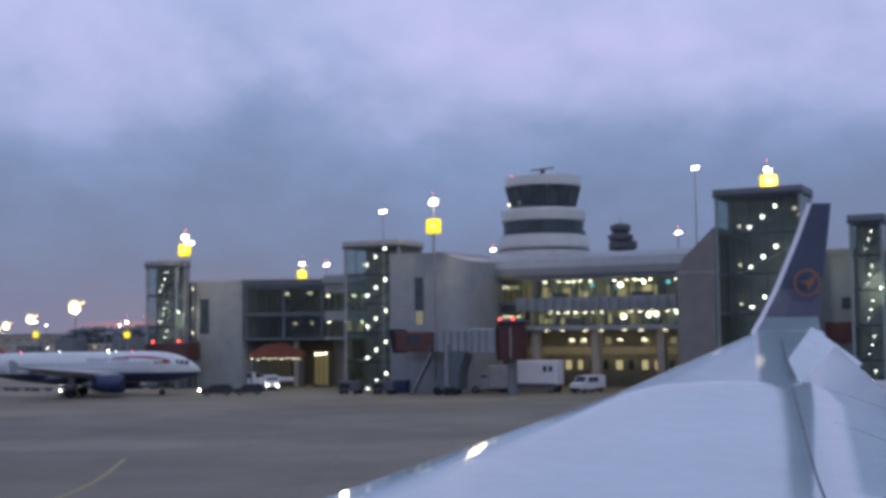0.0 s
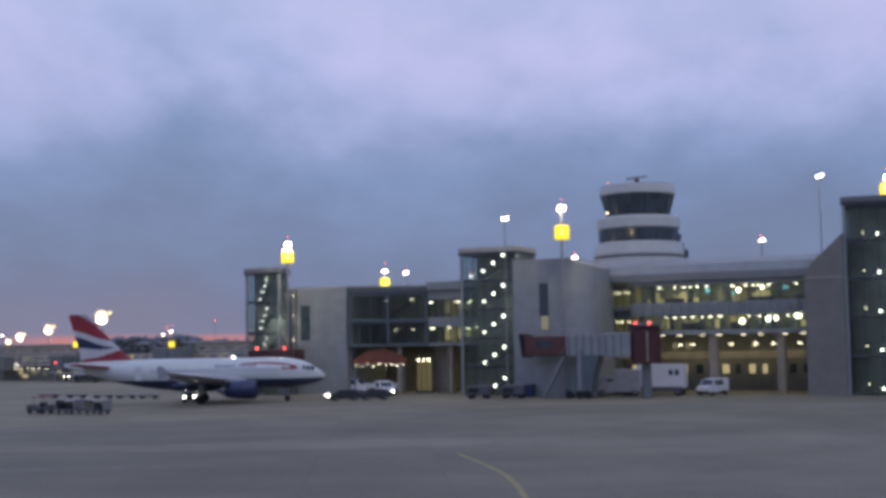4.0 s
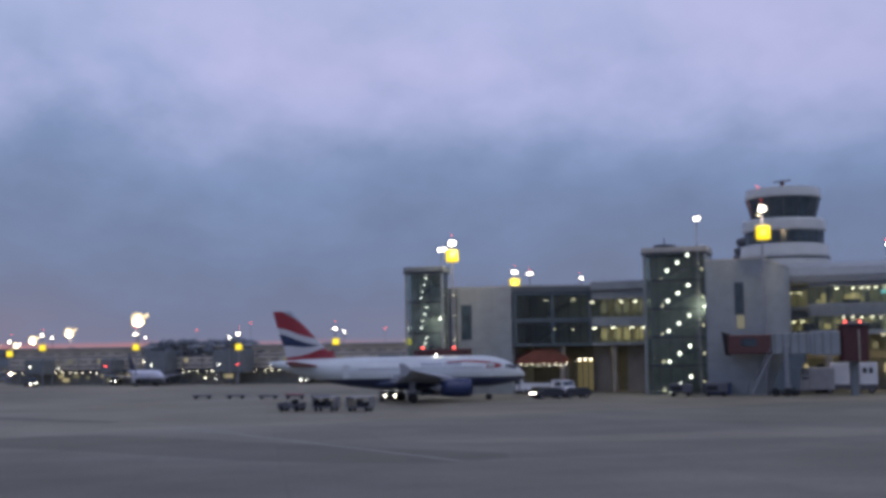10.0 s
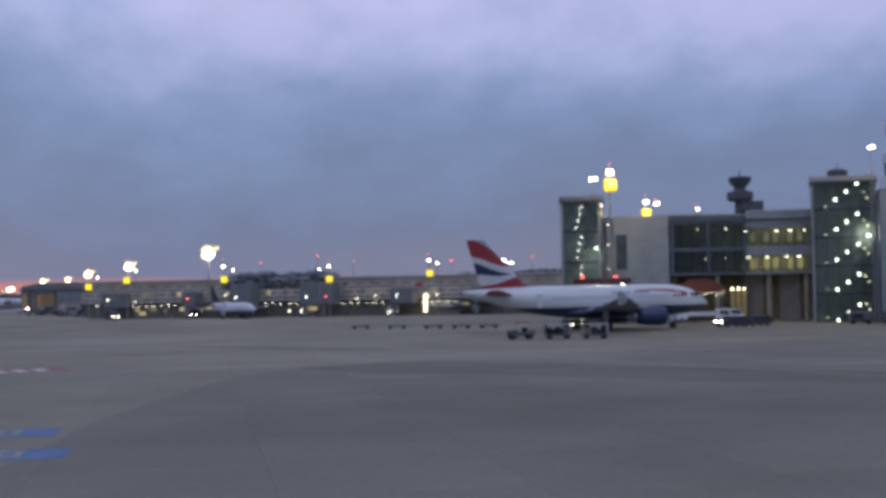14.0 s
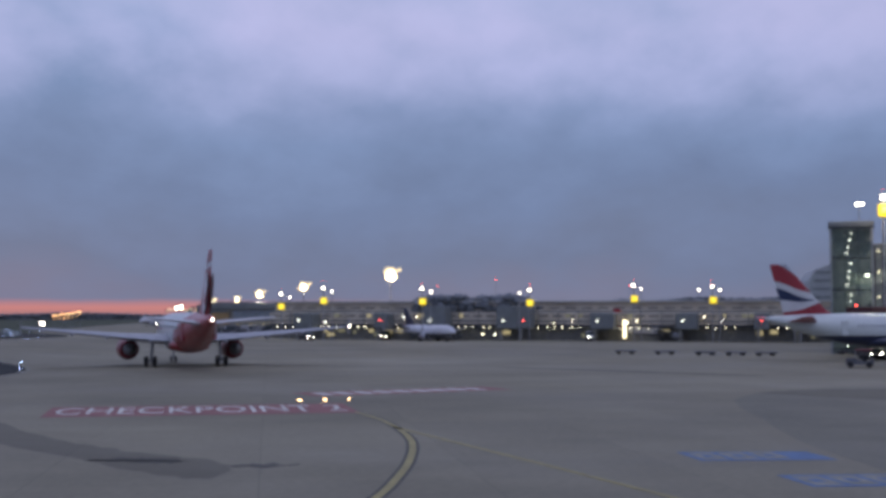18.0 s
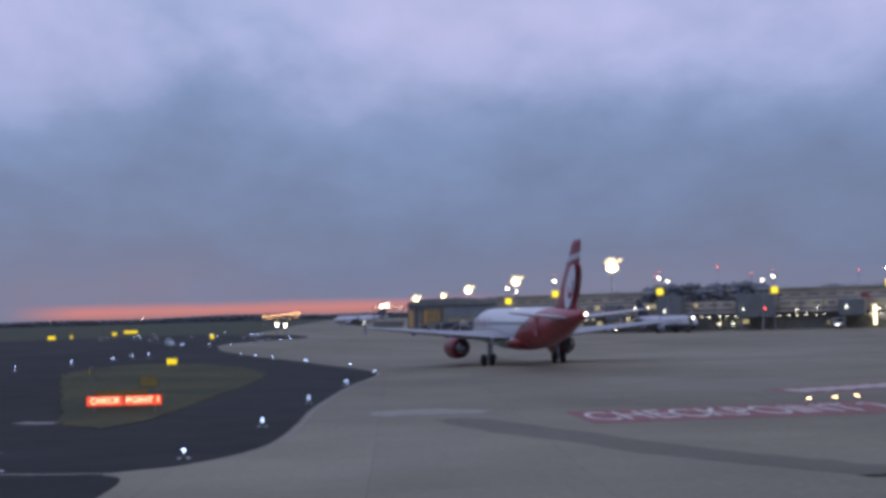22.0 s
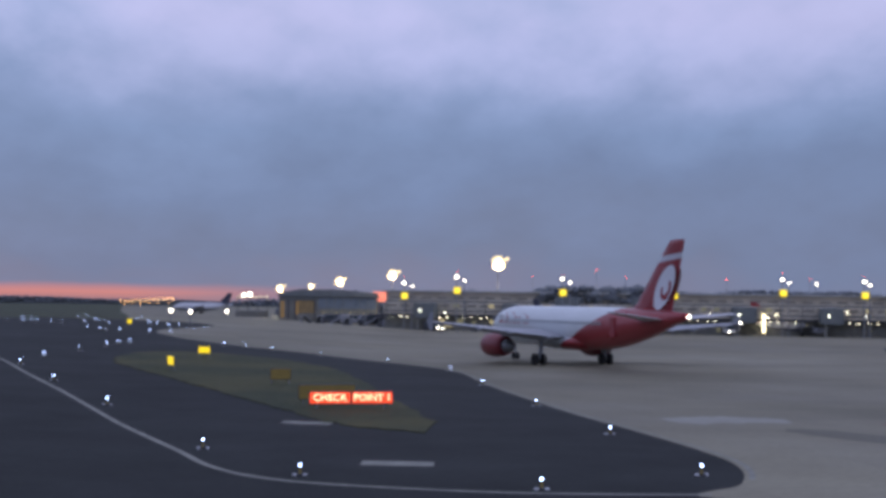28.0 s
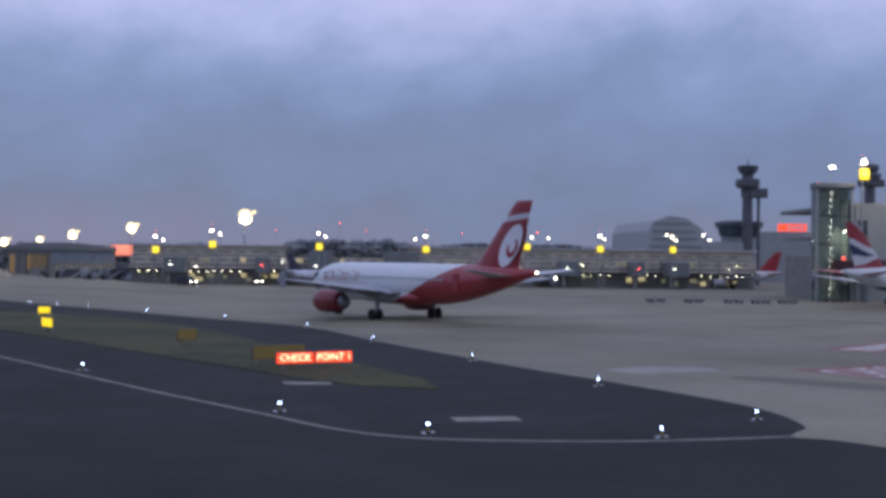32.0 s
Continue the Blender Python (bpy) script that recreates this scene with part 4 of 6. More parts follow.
# folded bridge by the west gate block
folded = thing("jet_bridge", PIER @ Matrix.Translation((-42.6, 2.3, 0)), "folded dark red passenger bridge with red lamps", "jet bridge", "passenger bridges")
part("bridge_head", cube(-1.0, 3.6, -1.5, 1.5, 4.2, 6.8, 0.12), M_ORANGE, folded, "dark red bridge head")
part("tunnel", cube(-4.6, -1.0, -1.2, 1.2, 4.1, 6.7, 0.1), M_MAROON, folded)
part("pillar", rod((0.6, 0, 0), (0.6, 0, 4.2), 0.5, n=16), M_PANEL_DARK, folded)
part("platform", cube(-0.6, 3.4, -2.3, -1.5, 4.1, 4.25), M_STEEL, folded)
for x in (-3.2, 1.6):
    part("warning_lamp", ball(0.16, 10, 6), M_RED_LAMP, folded, "lit red warning lamp", at=Matrix.Translation((x, -1.0, 7.0)))


# ---- control towers ----
tower = thing("control_tower", Matrix.Translation((14.1, 189.4, -0.5)), "round white control tower with two dark glazed rings", "control tower")
part("shaft", turned(((6.9, 0), (6.9, 20.4), (6.75, 20.5), (6.75, 20.9), (6.9, 21.0), (6.7, 22.7), (6.0, 22.9)), 48), M_TOWER_WHITE, tower, smooth=False)
for z in (20.45, 18.6):
    part("shadow_gap", turned(((6.925, z), (6.925, z + 0.28)), 48), M_FRAME, tower, "dark joint round the drum")
part("lower_glazing", turned(((5.95, 22.8), (6.05, 25.0)), 48), M_GLASS, tower, "dark ring of windows")
part("ring_gallery", turned(((6.1, 24.9), (6.4, 25.1), (6.4, 26.5), (6.2, 26.8), (4.8, 26.9)), 48), M_TOWER_WHITE, tower)
part("cab_glazing", turned(((4.75, 26.8), (5.7, 30.3)), 16), M_GLASS, tower, "outward-leaning dark cab windows")
for k in range(16):
    a = 2 * math.pi * k / 16
    part("cab_mullion", rod((4.78 * math.cos(a), 4.78 * math.sin(a), 26.8), (5.73 * math.cos(a), 5.73 * math.sin(a), 30.3), 0.09, n=6), M_FRAME, tower)
for k in range(24):
    a = 2 * math.pi * k / 24
    part("ring_mullion", rod((5.98 * math.cos(a), 5.98 * math.sin(a), 22.8), (6.08 * math.cos(a), 6.08 * math.sin(a), 25.0), 0.06, n=6), M_FRAME, tower)
part("cab_roof", turned(((5.75, 30.2), (5.85, 30.4), (5.7, 31.7), (3.0, 32.1), (0.5, 32.2)), 48), M_TOWER_WHITE, tower)
radar = part("radar_mast", rod((0, 0, 32.0), (0, 0, 33.0), 0.45, 0.35, 12), M_ORANGE, tower, "red-brown radar pedestal")
part("radar_antenna", cube(-2.1, 2.1, -0.12, 0.12, 0, 0.32, 0.05), M_STEEL, radar, "slim rotating radar bar", at=Matrix.Translation((0, 0, 33.0)) @ Matrix.Rotation(radians(28), 4, "Z") @ Matrix.Rotation(radians(-9), 4, "Y"))
for a in (200,):
    part("roof_lamp", ball(0.10, 8, 6), M_RED_LAMP, tower, "small red roof lamp", at=Matrix.Translation((5.2 * math.cos(radians(a)), 5.2 * math.sin(radians(a)), 32.0)))
part("desk_lamp", ball(0.2, 8, 6), M_CEIL_DIM, tower, "yellow lamp on the gallery", at=Matrix.Translation((-5.3, -2.6, 27.4)))

M_DARK_TOWER = paint("dark_tower_concrete", (0.095, 0.10, 0.115), 0.7, 0.15, 0.4)
tower2 = thing("radar_tower", Matrix.Translation((28.8, 291.0, -0.5)) @ Matrix.Scale(0.955, 4), "slim dark tower with stacked overhanging decks", "tower")
part("shaft", turned(((1.5, 0), (1.35, 27)), 20), M_DARK_TOWER, tower2)
part("lift_shaft", cube(3.6, 4.2, -0.3, 0.3, 0, 26), M_DARK_TOWER, tower2)
part("side_deck", cube(-0.6, 5.4, -2.2, 2.2, 24.6, 27.2, 0.2), M_DARK_TOWER, tower2)
part("lower_deck", turned(((2.6, 27.2), (3.3, 27.7), (3.3, 29.4), (1.6, 30.0)), 12), M_DARK_TOWER, tower2)
part("neck", turned(((1.5, 29.8), (1.5, 31.2)), 12), M_DARK_TOWER, tower2)
part("cab", turned(((1.8, 31.0), (2.7, 32.0), (2.9, 33.2), (2.2, 33.4)), 12), M_DARK_TOWER, tower2)
part("cab_glazing", turned(((2.72, 32.1), (2.88, 33.0)), 12), M_GLASS, tower2)
part("antenna", rod((0, 0, 33.3), (0, 0, 35.2), 0.35, 0.12), M_STEEL, tower2)

platform = thing("radar_platform", Matrix.Translation((34.8, 255.0, 0)), "dark stacked radar platform above the pier roof", "tower")
part("stem", turned(((1.4, 0), (1.2, 25.2)), 16), M_DARK_TOWER, platform)
part("lower_deck", cube(-2.3, 3.1, -2.0, 2.0, 24.4, 26.2, 0.3), M_DARK_TOWER, platform)
part("middle_deck", turned(((2.3, 26.2), (2.6, 26.7), (2.6, 27.4), (1.5, 27.9)), 12), M_DARK_TOWER, platform)
part("upper_deck", turned(((1.5, 27.9), (2.1, 28.4), (2.1, 29.4), (1.0, 29.8)), 12), M_DARK_TOWER, platform)
part("aerial", rod((0, 0, 29.7), (0, 0, 31.0), 0.16, 0.05), M_STEEL, platform)

# ---- masts with floodlights and yellow gate signs ----


def glow_lamp(x, y, z, watts):
    """The light that a mast's lamps throw on the apron."""
    o = new("mast_light", bpy.data.lights.new("mast_light", "POINT"))
    o.data.energy, o.data.color, o.data.shadow_soft_size = watts, (1.0, 0.84, 0.62), 0.6
    o.location = (x, y, z)


def gate_mast(x, y, box_z, top, box=1.0, base=0.0, lamps=6, label="grey mast with floodlights over a lit yellow gate sign", near=True, side=1):
    t = thing("gate_mast", Matrix.Translation((x, y, base)), label, "light mast", "apron masts")
    box_z, top = box_z - base, top - base
    part("pole", rod((0, 0, 0), (0, 0, top), 0.22 if near else 0.14, 0.14 if near else 0.10, 12), M_STEEL, t)
    b = part("sign_box", cube(-box, box, -0.25, 0.25, box_z - box, box_z + box * 0.95, box * 0.22), M_YELLOW_BOX, t, "glowing yellow gate sign", at=Matrix.Translation((0, -0.45, 0)) @ Matrix.Rotation(radians(-10), 4, "Z"))
    part("sign_mark", cube(-box * 0.45, box * 0.45, -0.29, -0.26, box_z - box * 0.42, box_z + box * 0.42), M_YELLOW_MARK, b)
    h = part("lamp_frame", cube(-0.6, 0.6, -0.12, 0.12, top - 0.15, top + 0.05), M_FRAME, t) if lamps else None
    for k in range(lamps):
        px_, pz = (k % 3 - 1) * 0.30 + 0.08 * (k // 3), (k // 3) * 0.34
        part("floodlight", turned(((0.08, 0.0), (0.19, 0.14), (0.19, 0.20)), 14), M_LAMP, h, "bright floodlight", at=Matrix.Translation((px_, -0.15, top + pz + 0.1)) @ Matrix.Rotation(radians(70), 4, "X"))
    if lamps and near:
        glow_lamp(x, y - 3.0, base + top - 0.2, 1700)
    part("tip_lamp", ball(0.07, 8, 6), M_RED_LAMP, t, "red obstruction lamp", at=Matrix.Translation((0, 0, top + 1.5)))
    return t


M_YELLOW_MARK = lamp_mat("sign_mark_pale", (1.0, 0.86, 0.10), 1.5)


def lamp_post(x, y, z, label, group, size=0.26, n=2, arm=0.5, base=0.0, mat=None):
    t = thing("lamp_post", Matrix.Translation((x, y, base)), label, "lamp post", group)
    z -= base
    part("pole", rod((0, 0, 0), (0, 0, z), 0.13, 0.07, 10), M_STEEL, t)
    bar = part("arm", cube(-arm, arm, -0.06, 0.06, z - 0.06, z + 0.06), M_STEEL, t)
    for k in range(n):
        q = 0 if n == 1 else -arm + 2 * arm * k / (n - 1)
        part("lamp_head", turned(((size * 0.5, 0.0), (size, size * 0.5), (size, size * 0.8)), 12), mat or M_LAMP, bar, "bright lamp head", at=Matrix.Translation((q, -0.1, z + 0.05 + 0.12 * k)) @ Matrix.Rotation(radians(75), 4, "X"))
    return t


def pier_at(s, d, z=0.0):
    return PIER @ Vector((s, -d, z))


for s, d, bz, top, half in ((3.4, 2.2, 21.5, 24.4, 0.98), (-42.0, -4.0, 20.6, 22.2, 0.95)):
    p = pier_at(s, d)
    gate_mast(p.x, p.y, bz, top, half)
gate_mast(-25.3, 210.3, 17.8, 19.6, 0.85, base=0.0, lamps=3)
p = pier_at(42.6, -14.0)
gate_mast(p.x, p.y, 26.2, 27.6, 1.1, base=0.0, lamps=4)
for x, y, z, n in ((-9.1, 165.7, 23.9, 2), (30.6, 155.0, 27.9, 2), (-21.6, 214.7, 19.6, 2), (-9.4, 226.0, 19.5, 1), (36.2, 198.0, 23.2, 2), (7.0, 208.0, 21.4, 2)):
    lamp_post(x, y, z, "tall lamp post with a cluster of white lamps", "pier lamp posts", 0.21, n, 0.26)
    if z < 23.5:
        t = thing("obstruction_light", Matrix.Translation((x, y + 0.6, 0)), "red obstruction lamp on a thin pole", "lamp", "pier obstruction lamps")
        part("pole", rod((0, 0, 0), (0, 0, z + 0.9), 0.06, 0.04, 6), M_STEEL, t)
        part("red_lamp", ball(0.08, 8, 6), M_RED_LAMP, t, at=Matrix.Translation((0, 0, z + 1.0)))
lamp_post(-40.5, 192.0, 21.9, "tall lamp post with two white lamps behind the gate mast", "pier lamp posts", 0.24, 2, 0.4)
YB = ((-124.4, 300.9, 7.5), (-115.4, 290.0, 8.7), (-94.6, 282.9, 8.5), (-72.4, 277.3, 8.2), (-51.9, 269.5, 9.0), (-37.0, 263.5, 8.7), (-22.0, 257.5, 8.7))
for k, (x, y, z) in enumerate(YB):
    gate_mast(x, y, z, z + 2.6, 0.72, lamps=2, near=False, label="slim mast with lamps over a lit yellow gate sign")
    lamp_post(x + (1.9 if k != 3 else -2.0), y + 1.0, z + 2.0, "slim apron lamp post beside a gate mast", "far lamp posts", 0.2, 1, 0.1)
for x, y, z in ((-20, 262, 12), (-27, 300, 11.5), (-8, 262, 11), (5, 280, 12.5)):
    lamp_post(x, y, z, "slim apron lamp post near the far terminal", "far lamp posts", 0.22, 1, 0.1)


def flood_mast(x, y, z, size, watts):
    t = thing("floodlight_mast", Matrix.Translation((x, y, 0)), "tall floodlight mast with glaring warm white lamps", "light mast", "floodlight masts")
    part("pole", rod((0, 0, 0), (0, 0, z), 0.15, 0.09, 12), M_FRAME, t)
    f = part("lamp_ring", turned(((size * 1.9, z - 0.12), (size * 2.1, z - 0.12), (size * 2.1, z + 0.05), (size * 1.9, z + 0.05)), 20), M_STEEL, t)
    spots = [(0, 0)] + [(0.72 * math.cos(radians(60 * k)), 0.72 * math.sin(radians(60 * k))) for k in range(6)] + [(1.3 * math.cos(radians(15 + 30 * k)), 1.3 * math.sin(radians(15 + 30 * k))) for k in range(12)]
    rf = random.Random(int(z * 10))
    spots = [(a + rf.uniform(-0.22, 0.22), b + rf.uniform(-0.18, 0.18)) for a, b in spots] + [(1.9, 0.95), (2.2, 1.1)]
    # discs outside the core are added as the warm edge of the glare
    for a, b in spots:
        part("floodlight", turned(((size * 0.3, 0.0), (size * 0.48, size * 0.3), (size * 0.48, size * 0.5)), 14), M_LAMP_FAR if abs(a) + abs(b) < 1.25 else M_GLARE_RIM, f, "floodlight disc, the outer ones painted glare", at=Matrix.Translation((a * size, -0.3, z + b * size)) @ Matrix.Rotation(radians(82), 4, "X"))
    glow_lamp(x, y - 2.0, z - 1.0, watts)


flood_mast(-97.6, 322.2, 15.6, 0.95, 4500)
flood_mast(-118.1, 348.6, 13.0, 0.75, 2600)
flood_mast(-129.7, 361.8, 11.3, 0.65, 2000)
flood_mast(-143.6, 379.4, 9.4, 0.65, 2000)
flood_mast(-136.0, 372.0, 10.0, 0.45, 1200)

# ---- far pier beyond the apron ----
FAR = Matrix.Translation((-121.4, 309.9, 0)) @ Matrix.Rotation(radians(-23.3), 4, "Z")
M_FAR_WALL = paint("far_beige_wall", (0.50, 0.45, 0.37), 0.75, 0.22, 0.25)
M_FAR_BAND = paint("far_window_band", (0.25, 0.235, 0.21), 0.4, 0.2, 0.5)
M_FAR_ROOF = paint("far_grey_roof", (0.42, 0.42, 0.40), 0.7, 0.12, 0.3)
far_pier = thing("far_pier", FAR, "long low pier with beige storeys and rows of small lights", "terminal")
part("ground_storey", cube(-6, 134, 1.5, 24, 0, 3.4), M_SOFFIT, far_pier)
part("storey", cube(-6, 134, 0.0, 24, 3.4, 6.2, 0.05), M_FAR_WALL, far_pier)
for k in range(46):
    part("band_window", cube(-5 + k * 3.0, -3.0 + k * 3.0, -0.06, 0.0, 5.15, 5.65), M_FAR_BAND, far_pier)
part("storey", cube(-6, 134, 3.0, 24, 6.2, 8.4, 0.05), M_FAR_WALL, far_pier)
for k in range(38):
    part("band_window", cube(-5 + k * 3.6, -2.8 + k * 3.6, 2.94, 3.0, 6.95, 7.4), M_FAR_BAND, far_pier)
part("roof", cube(-7, 135, 2.2, 25, 8.4, 8.8, 0.05), M_FAR_ROOF, far_pier)
part("fascia", cube(-6.2, 134.2, -0.5, 0.2, 3.1, 3.5), M_FRAME, far_pier)
part("string_course", cube(-6.1, 134.1, -0.12, 0.0, 4.15, 4.4), M_PANEL_DARK, far_pier)
part("storey_shadow_gap", cube(-6.1, 134.1, 2.86, 3.0, 6.2, 6.5), M_PANEL_DARK, far_pier)
for k in range(31):
    part("bay_fin", cube(-5.4 + k * 4.5, -5.2 + k * 4.5, -0.14, 0.0, 3.5, 6.2), M_PANEL_WARM, far_pier)
bulb = part("eave_lamp", ball(0.11, 8, 5), M_CEIL_LAMP, far_pier, "small lamp under the eave", at=Matrix.Translation((-4, -0.4, 2.9)))
for k in range(1, 76):
    if k % 9 not in (4, 5):
        again(bulb, Matrix.Translation((-4 + k * 1.82 + rnd.uniform(-0.25, 0.25), -0.4, 2.9)))
for k in range(26):
    x, z = rnd.uniform(-5, 132), rnd.choice((1.2, 1.8, 2.1))
    part("lit_opening", cube(x, x + rnd.uniform(0.6, 1.8), 1.38, 1.48, z - 0.5, z + 0.35), M_ROOM if rnd.random() < 0.6 else M_ROOM_DIM, far_pier)
for k in range(20):
    x = rnd.uniform(-5, 131)
    part("lit_window", cube(x, x + rnd.uniform(0.5, 1.4), -0.10, -0.065, 5.1, 5.8), M_ROOM if rnd.random() < 0.4 else M_ROOM_DIM, far_pier)
for k in range(18):
    part("wall_lamp", ball(rnd.uniform(0.12, 0.21), 8, 5), M_BULB if rnd.random() < 0.5 else M_CEIL_LAMP, far_pier, at=Matrix.Translation((rnd.uniform(-4, 131), rnd.uniform(-1.6, -0.4), rnd.choice((1.3, 3.9, 4.4, 5.2)))))
for k, x in enumerate((2, 21.5, 33, 49.5, 54, 70, 88, 104, 112)):
    part("gate_house", cube(x, x + (4.5, 3.0, 5.0)[k % 3], -5.5, 0, 2.6, 7.6 if k in (2, 3, 4) else 6.0, 0.1), M_PANEL_DARK, far_pier)
    part("gate_leg", cube(x + 0.6, x + 1.2, -5.2, -4.6, 0, 2.6), M_SOFFIT, far_pier)
    part("gate_lamp", ball(0.16, 8, 5), M_RED_LAMP if k % 3 == 1 else M_BULB, far_pier, at=Matrix.Translation((x + 1.5, -5.7, 4.4)))
part("lit_stair", cube(76.5, 77.1, -1.0, -0.6, 0.6, 4.6), M_CEIL_DIM, far_pier, "tall yellow-lit stairwell slot")

hall = thing("terminal_hall", Matrix.Translation((4, 283, 0)) @ Matrix.Rotation(radians(-20), 4, "Z"), "pale stepped terminal hall with a curved roof", "terminal")
part("lower_hall", cube(-22, 16, 0, 40, 0, 8.4, 0.1), M_PANEL, hall)
for k in range(9):
    part("window", cube(-20 + k * 3.8, -17.4 + k * 3.8, -0.06, 0.0, 4.6, 7.0), M_GLASS if k % 3 else M_ROOM_DIM, hall)
part("upper_hall", loft([[(x, y, z) for x, z in ((-10.5, 8.4), (-10.0, 13.6), (-8.6, 16.0), (-5, 17.4), (-0.5, 17.0), (3.6, 14.4), (5.2, 11.2), (14.5, 11.0), (14.5, 8.4))] for y in (3, 36)]), M_PANEL, hall)
for k in range(4):
    part("roof_band", cube(-9.6 + k * 0.3, 3.6 - k * 0.9, 2.9, 3.0, 9.4 + k * 1.9, 10.0 + k * 1.9), M_PANEL_DARK, hall)
for k in range(6):
    part("ground_window", cube(-18 + k * 5.6, -16 + k * 5.6, -0.08, -0.01, 1.0, 2.4), M_ROOM if k % 2 else M_ROOM_DIM, hall)
for k in range(7):
    part("lit_window", cube(-15.4 + k * 0.9, -14.8 + k * 0.9, -0.12, -0.065, 7.3, 7.9), M_ROOM, hall)
deck = thing("round_deck", Matrix.Translation((32.6, 298.6, 0)), "dark round hall roof at the foot of the slim tower", "building")
part("drum", turned(((4.6, 0), (4.6, 12.9)), 28), M_PANEL, deck)
part("deck_glazing", turned(((5.0, 12.9), (5.8, 15.6)), 28), M_GLASS, deck)
part("deck_roof", turned(((6.2, 15.5), (6.4, 15.8), (6.3, 16.8), (3.6, 17.2)), 28), M_DARK_TOWER, deck)
roof_sign = thing("roof_sign", Matrix.Translation((81.5, 330, 0)) @ Matrix.Rotation(radians(-20), 4, "Z"), "long red lit roof sign on a pale hall", "sign")
part("hall_wall", cube(-16, 16, 1.0, 20, 0, 15.6, 0.1), M_PANEL, roof_sign)
part("sign_face", cube(-4.6, 4.6, 0.6, 1.0, 15.8, 18.0, 0.05), M_SIGN_RED, roof_sign)
for k in range(5):
    part("letter_bar", cube(-1.4 + k * 1.1, -0.7 + k * 1.1, 0.54, 0.6, 16.3, 17.5), M_WHITE, roof_sign)

hangar = thing("hangar", Matrix.Translation((-146.2, 354, 0)) @ Matrix.Rotation(radians(-12), 4, "Z"), "long dark hangar with an amber floodlit front", "hangar")
part("wall", cube(0, 25, 0, 30, 0, 7.2, 0.1), M_PANEL_WARM, hangar)
part("roof", loft([[(-0.5, y, 7.2), (25.5, y, 7.2), (24.8, y, 8.3), (14, y, 9.1), (5, y, 9.0), (0.5, y, 8.2)] for y in (-0.6, 30)]), M_PANEL_DARK, hangar)
# weak emission stands for floodlight falling on the hangar front
M_FLOODLIT_WALL = lamp_mat("floodlit_wall_glow", (1.0, 0.60, 0.22), 0.085)
# ochre puts the same amber floodlight into a wall colour
M_OCHRE_WALL = paint("ochre_floodlit_wall", (0.30, 0.21, 0.10), 0.7, 0.2, 0.5)
M_HANGAR_GLASS = paint("hangar_glazed_front", (0.20, 0.235, 0.27), 0.25, 0.15, 0.4)
for x0, x1, z0 in ((0.5, 1.4, 1.8), (4.3, 5.0, 2.6)):
    part("lit_wall_strip", cube(x0, x1, -0.1, -0.02, z0, 6.0), M_FLOODLIT_WALL, hangar, "glowing strip standing for the amber floodlit wall")
part("bay_wall", cube(5.0, 9.0, -0.08, -0.02, 3.0, 6.3), M_OCHRE_WALL, hangar, "hangar wall with amber floodlight put into its ochre colour")
for x in (2.4, 4.2, 9.1):
    part("bay_post", cube(x - 0.12, x + 0.12, -0.3, 0.0, 0, 6.8), M_FRAME, hangar)
part("bay_lintel", cube(2.2, 9.2, -0.3, 0.0, 6.3, 6.8), M_PANEL_DARK, hangar)
for k in range(7):
    part("glazed_bay", cube(10.0 + k * 2.1, 11.95 + k * 2.1, -0.06, 0.0, 4.2, 6.9), M_HANGAR_GLASS, hangar)
for k in range(12):
    part("wall_window", cube(11 + k * 1.15, 11.35 + k * 1.15, -0.1, -0.02, 3.0 + 0.3 * (k % 3), 3.35 + 0.3 * (k % 3)), M_ROOM_DIM if k % 3 else M_ROOM, hangar)
billboard = thing("billboard", Matrix.Translation((-119.2, 352, 0)) @ Matrix.Rotation(radians(-10), 4, "Z"), "red lit billboard on two posts", "billboard")
for x in (-2.2, 2.2):
    part("post", rod((x, 0.3, 0), (x, 0.3, 8.4), 0.16), M_STEEL, billboard)
part("panel_face", cube(-3.1, 3.1, 0, 0.3, 6.1, 8.7, 0.05), lamp_mat("billboard_face", (1.0, 0.27, 0.19), 0.85), billboard)
gantry = thing("lamp_gantry", Matrix.Translation((-172.8, 332.3, 1.6)) @ Matrix.Rotation(math.atan2(37, -12.9), 4, "Z"), "long distant row of amber lamps on thin posts", "gantry")
for k in range(13):
    h = 4.6 - 0.07 * k + 0.12 * math.sin(k * 1.7)
    part("post", rod((k * 3.2, 0, 0), (k * 3.2, 0, h), 0.035, n=6), M_STEEL, gantry)
    part("amber_lamp", ball(0.15, 8, 5), M_AMBER, gantry, "amber lamp", at=Matrix.Translation((k * 3.2, 0, h)))
    if k % 2:
        part("amber_lamp", ball(0.10, 8, 5), M_AMBER, gantry, "amber lamp", at=Matrix.Translation((k * 3.2, 0, h - 0.9)))

shed = thing("cargo_shed", Matrix.Translation((-115.6, 350, 0)) @ Matrix.Rotation(radians(-16), 4, "Z"), "grey flat-roofed cargo shed with a pale door", "shed")
part("wall", cube(0, 9.5, 0, 16, 0, 7.6, 0.1), M_PANEL, shed)
part("coping", cube(-0.2, 9.7, -0.2, 16.2, 7.6, 7.9), M_FAR_ROOF, shed)
part("roller_door", cube(5.0, 8.0, -0.08, 0.0, 0, 5.2), M_TRUCK, shed)
part("door_lamp", ball(0.3, 8, 6), M_BULB, shed, at=Matrix.Translation((4.2, -0.4, 5.6)))
yard_row = thing("yard_lamp_row", Matrix.Translation((-155.6, 372, 0)), "low roof edge with a row of warm lamps", "lamp row")
part("low_wall", cube(0, 8.4, 0.2, 8, 0, 3.4, 0.1), M_PANEL_WARM, yard_row)
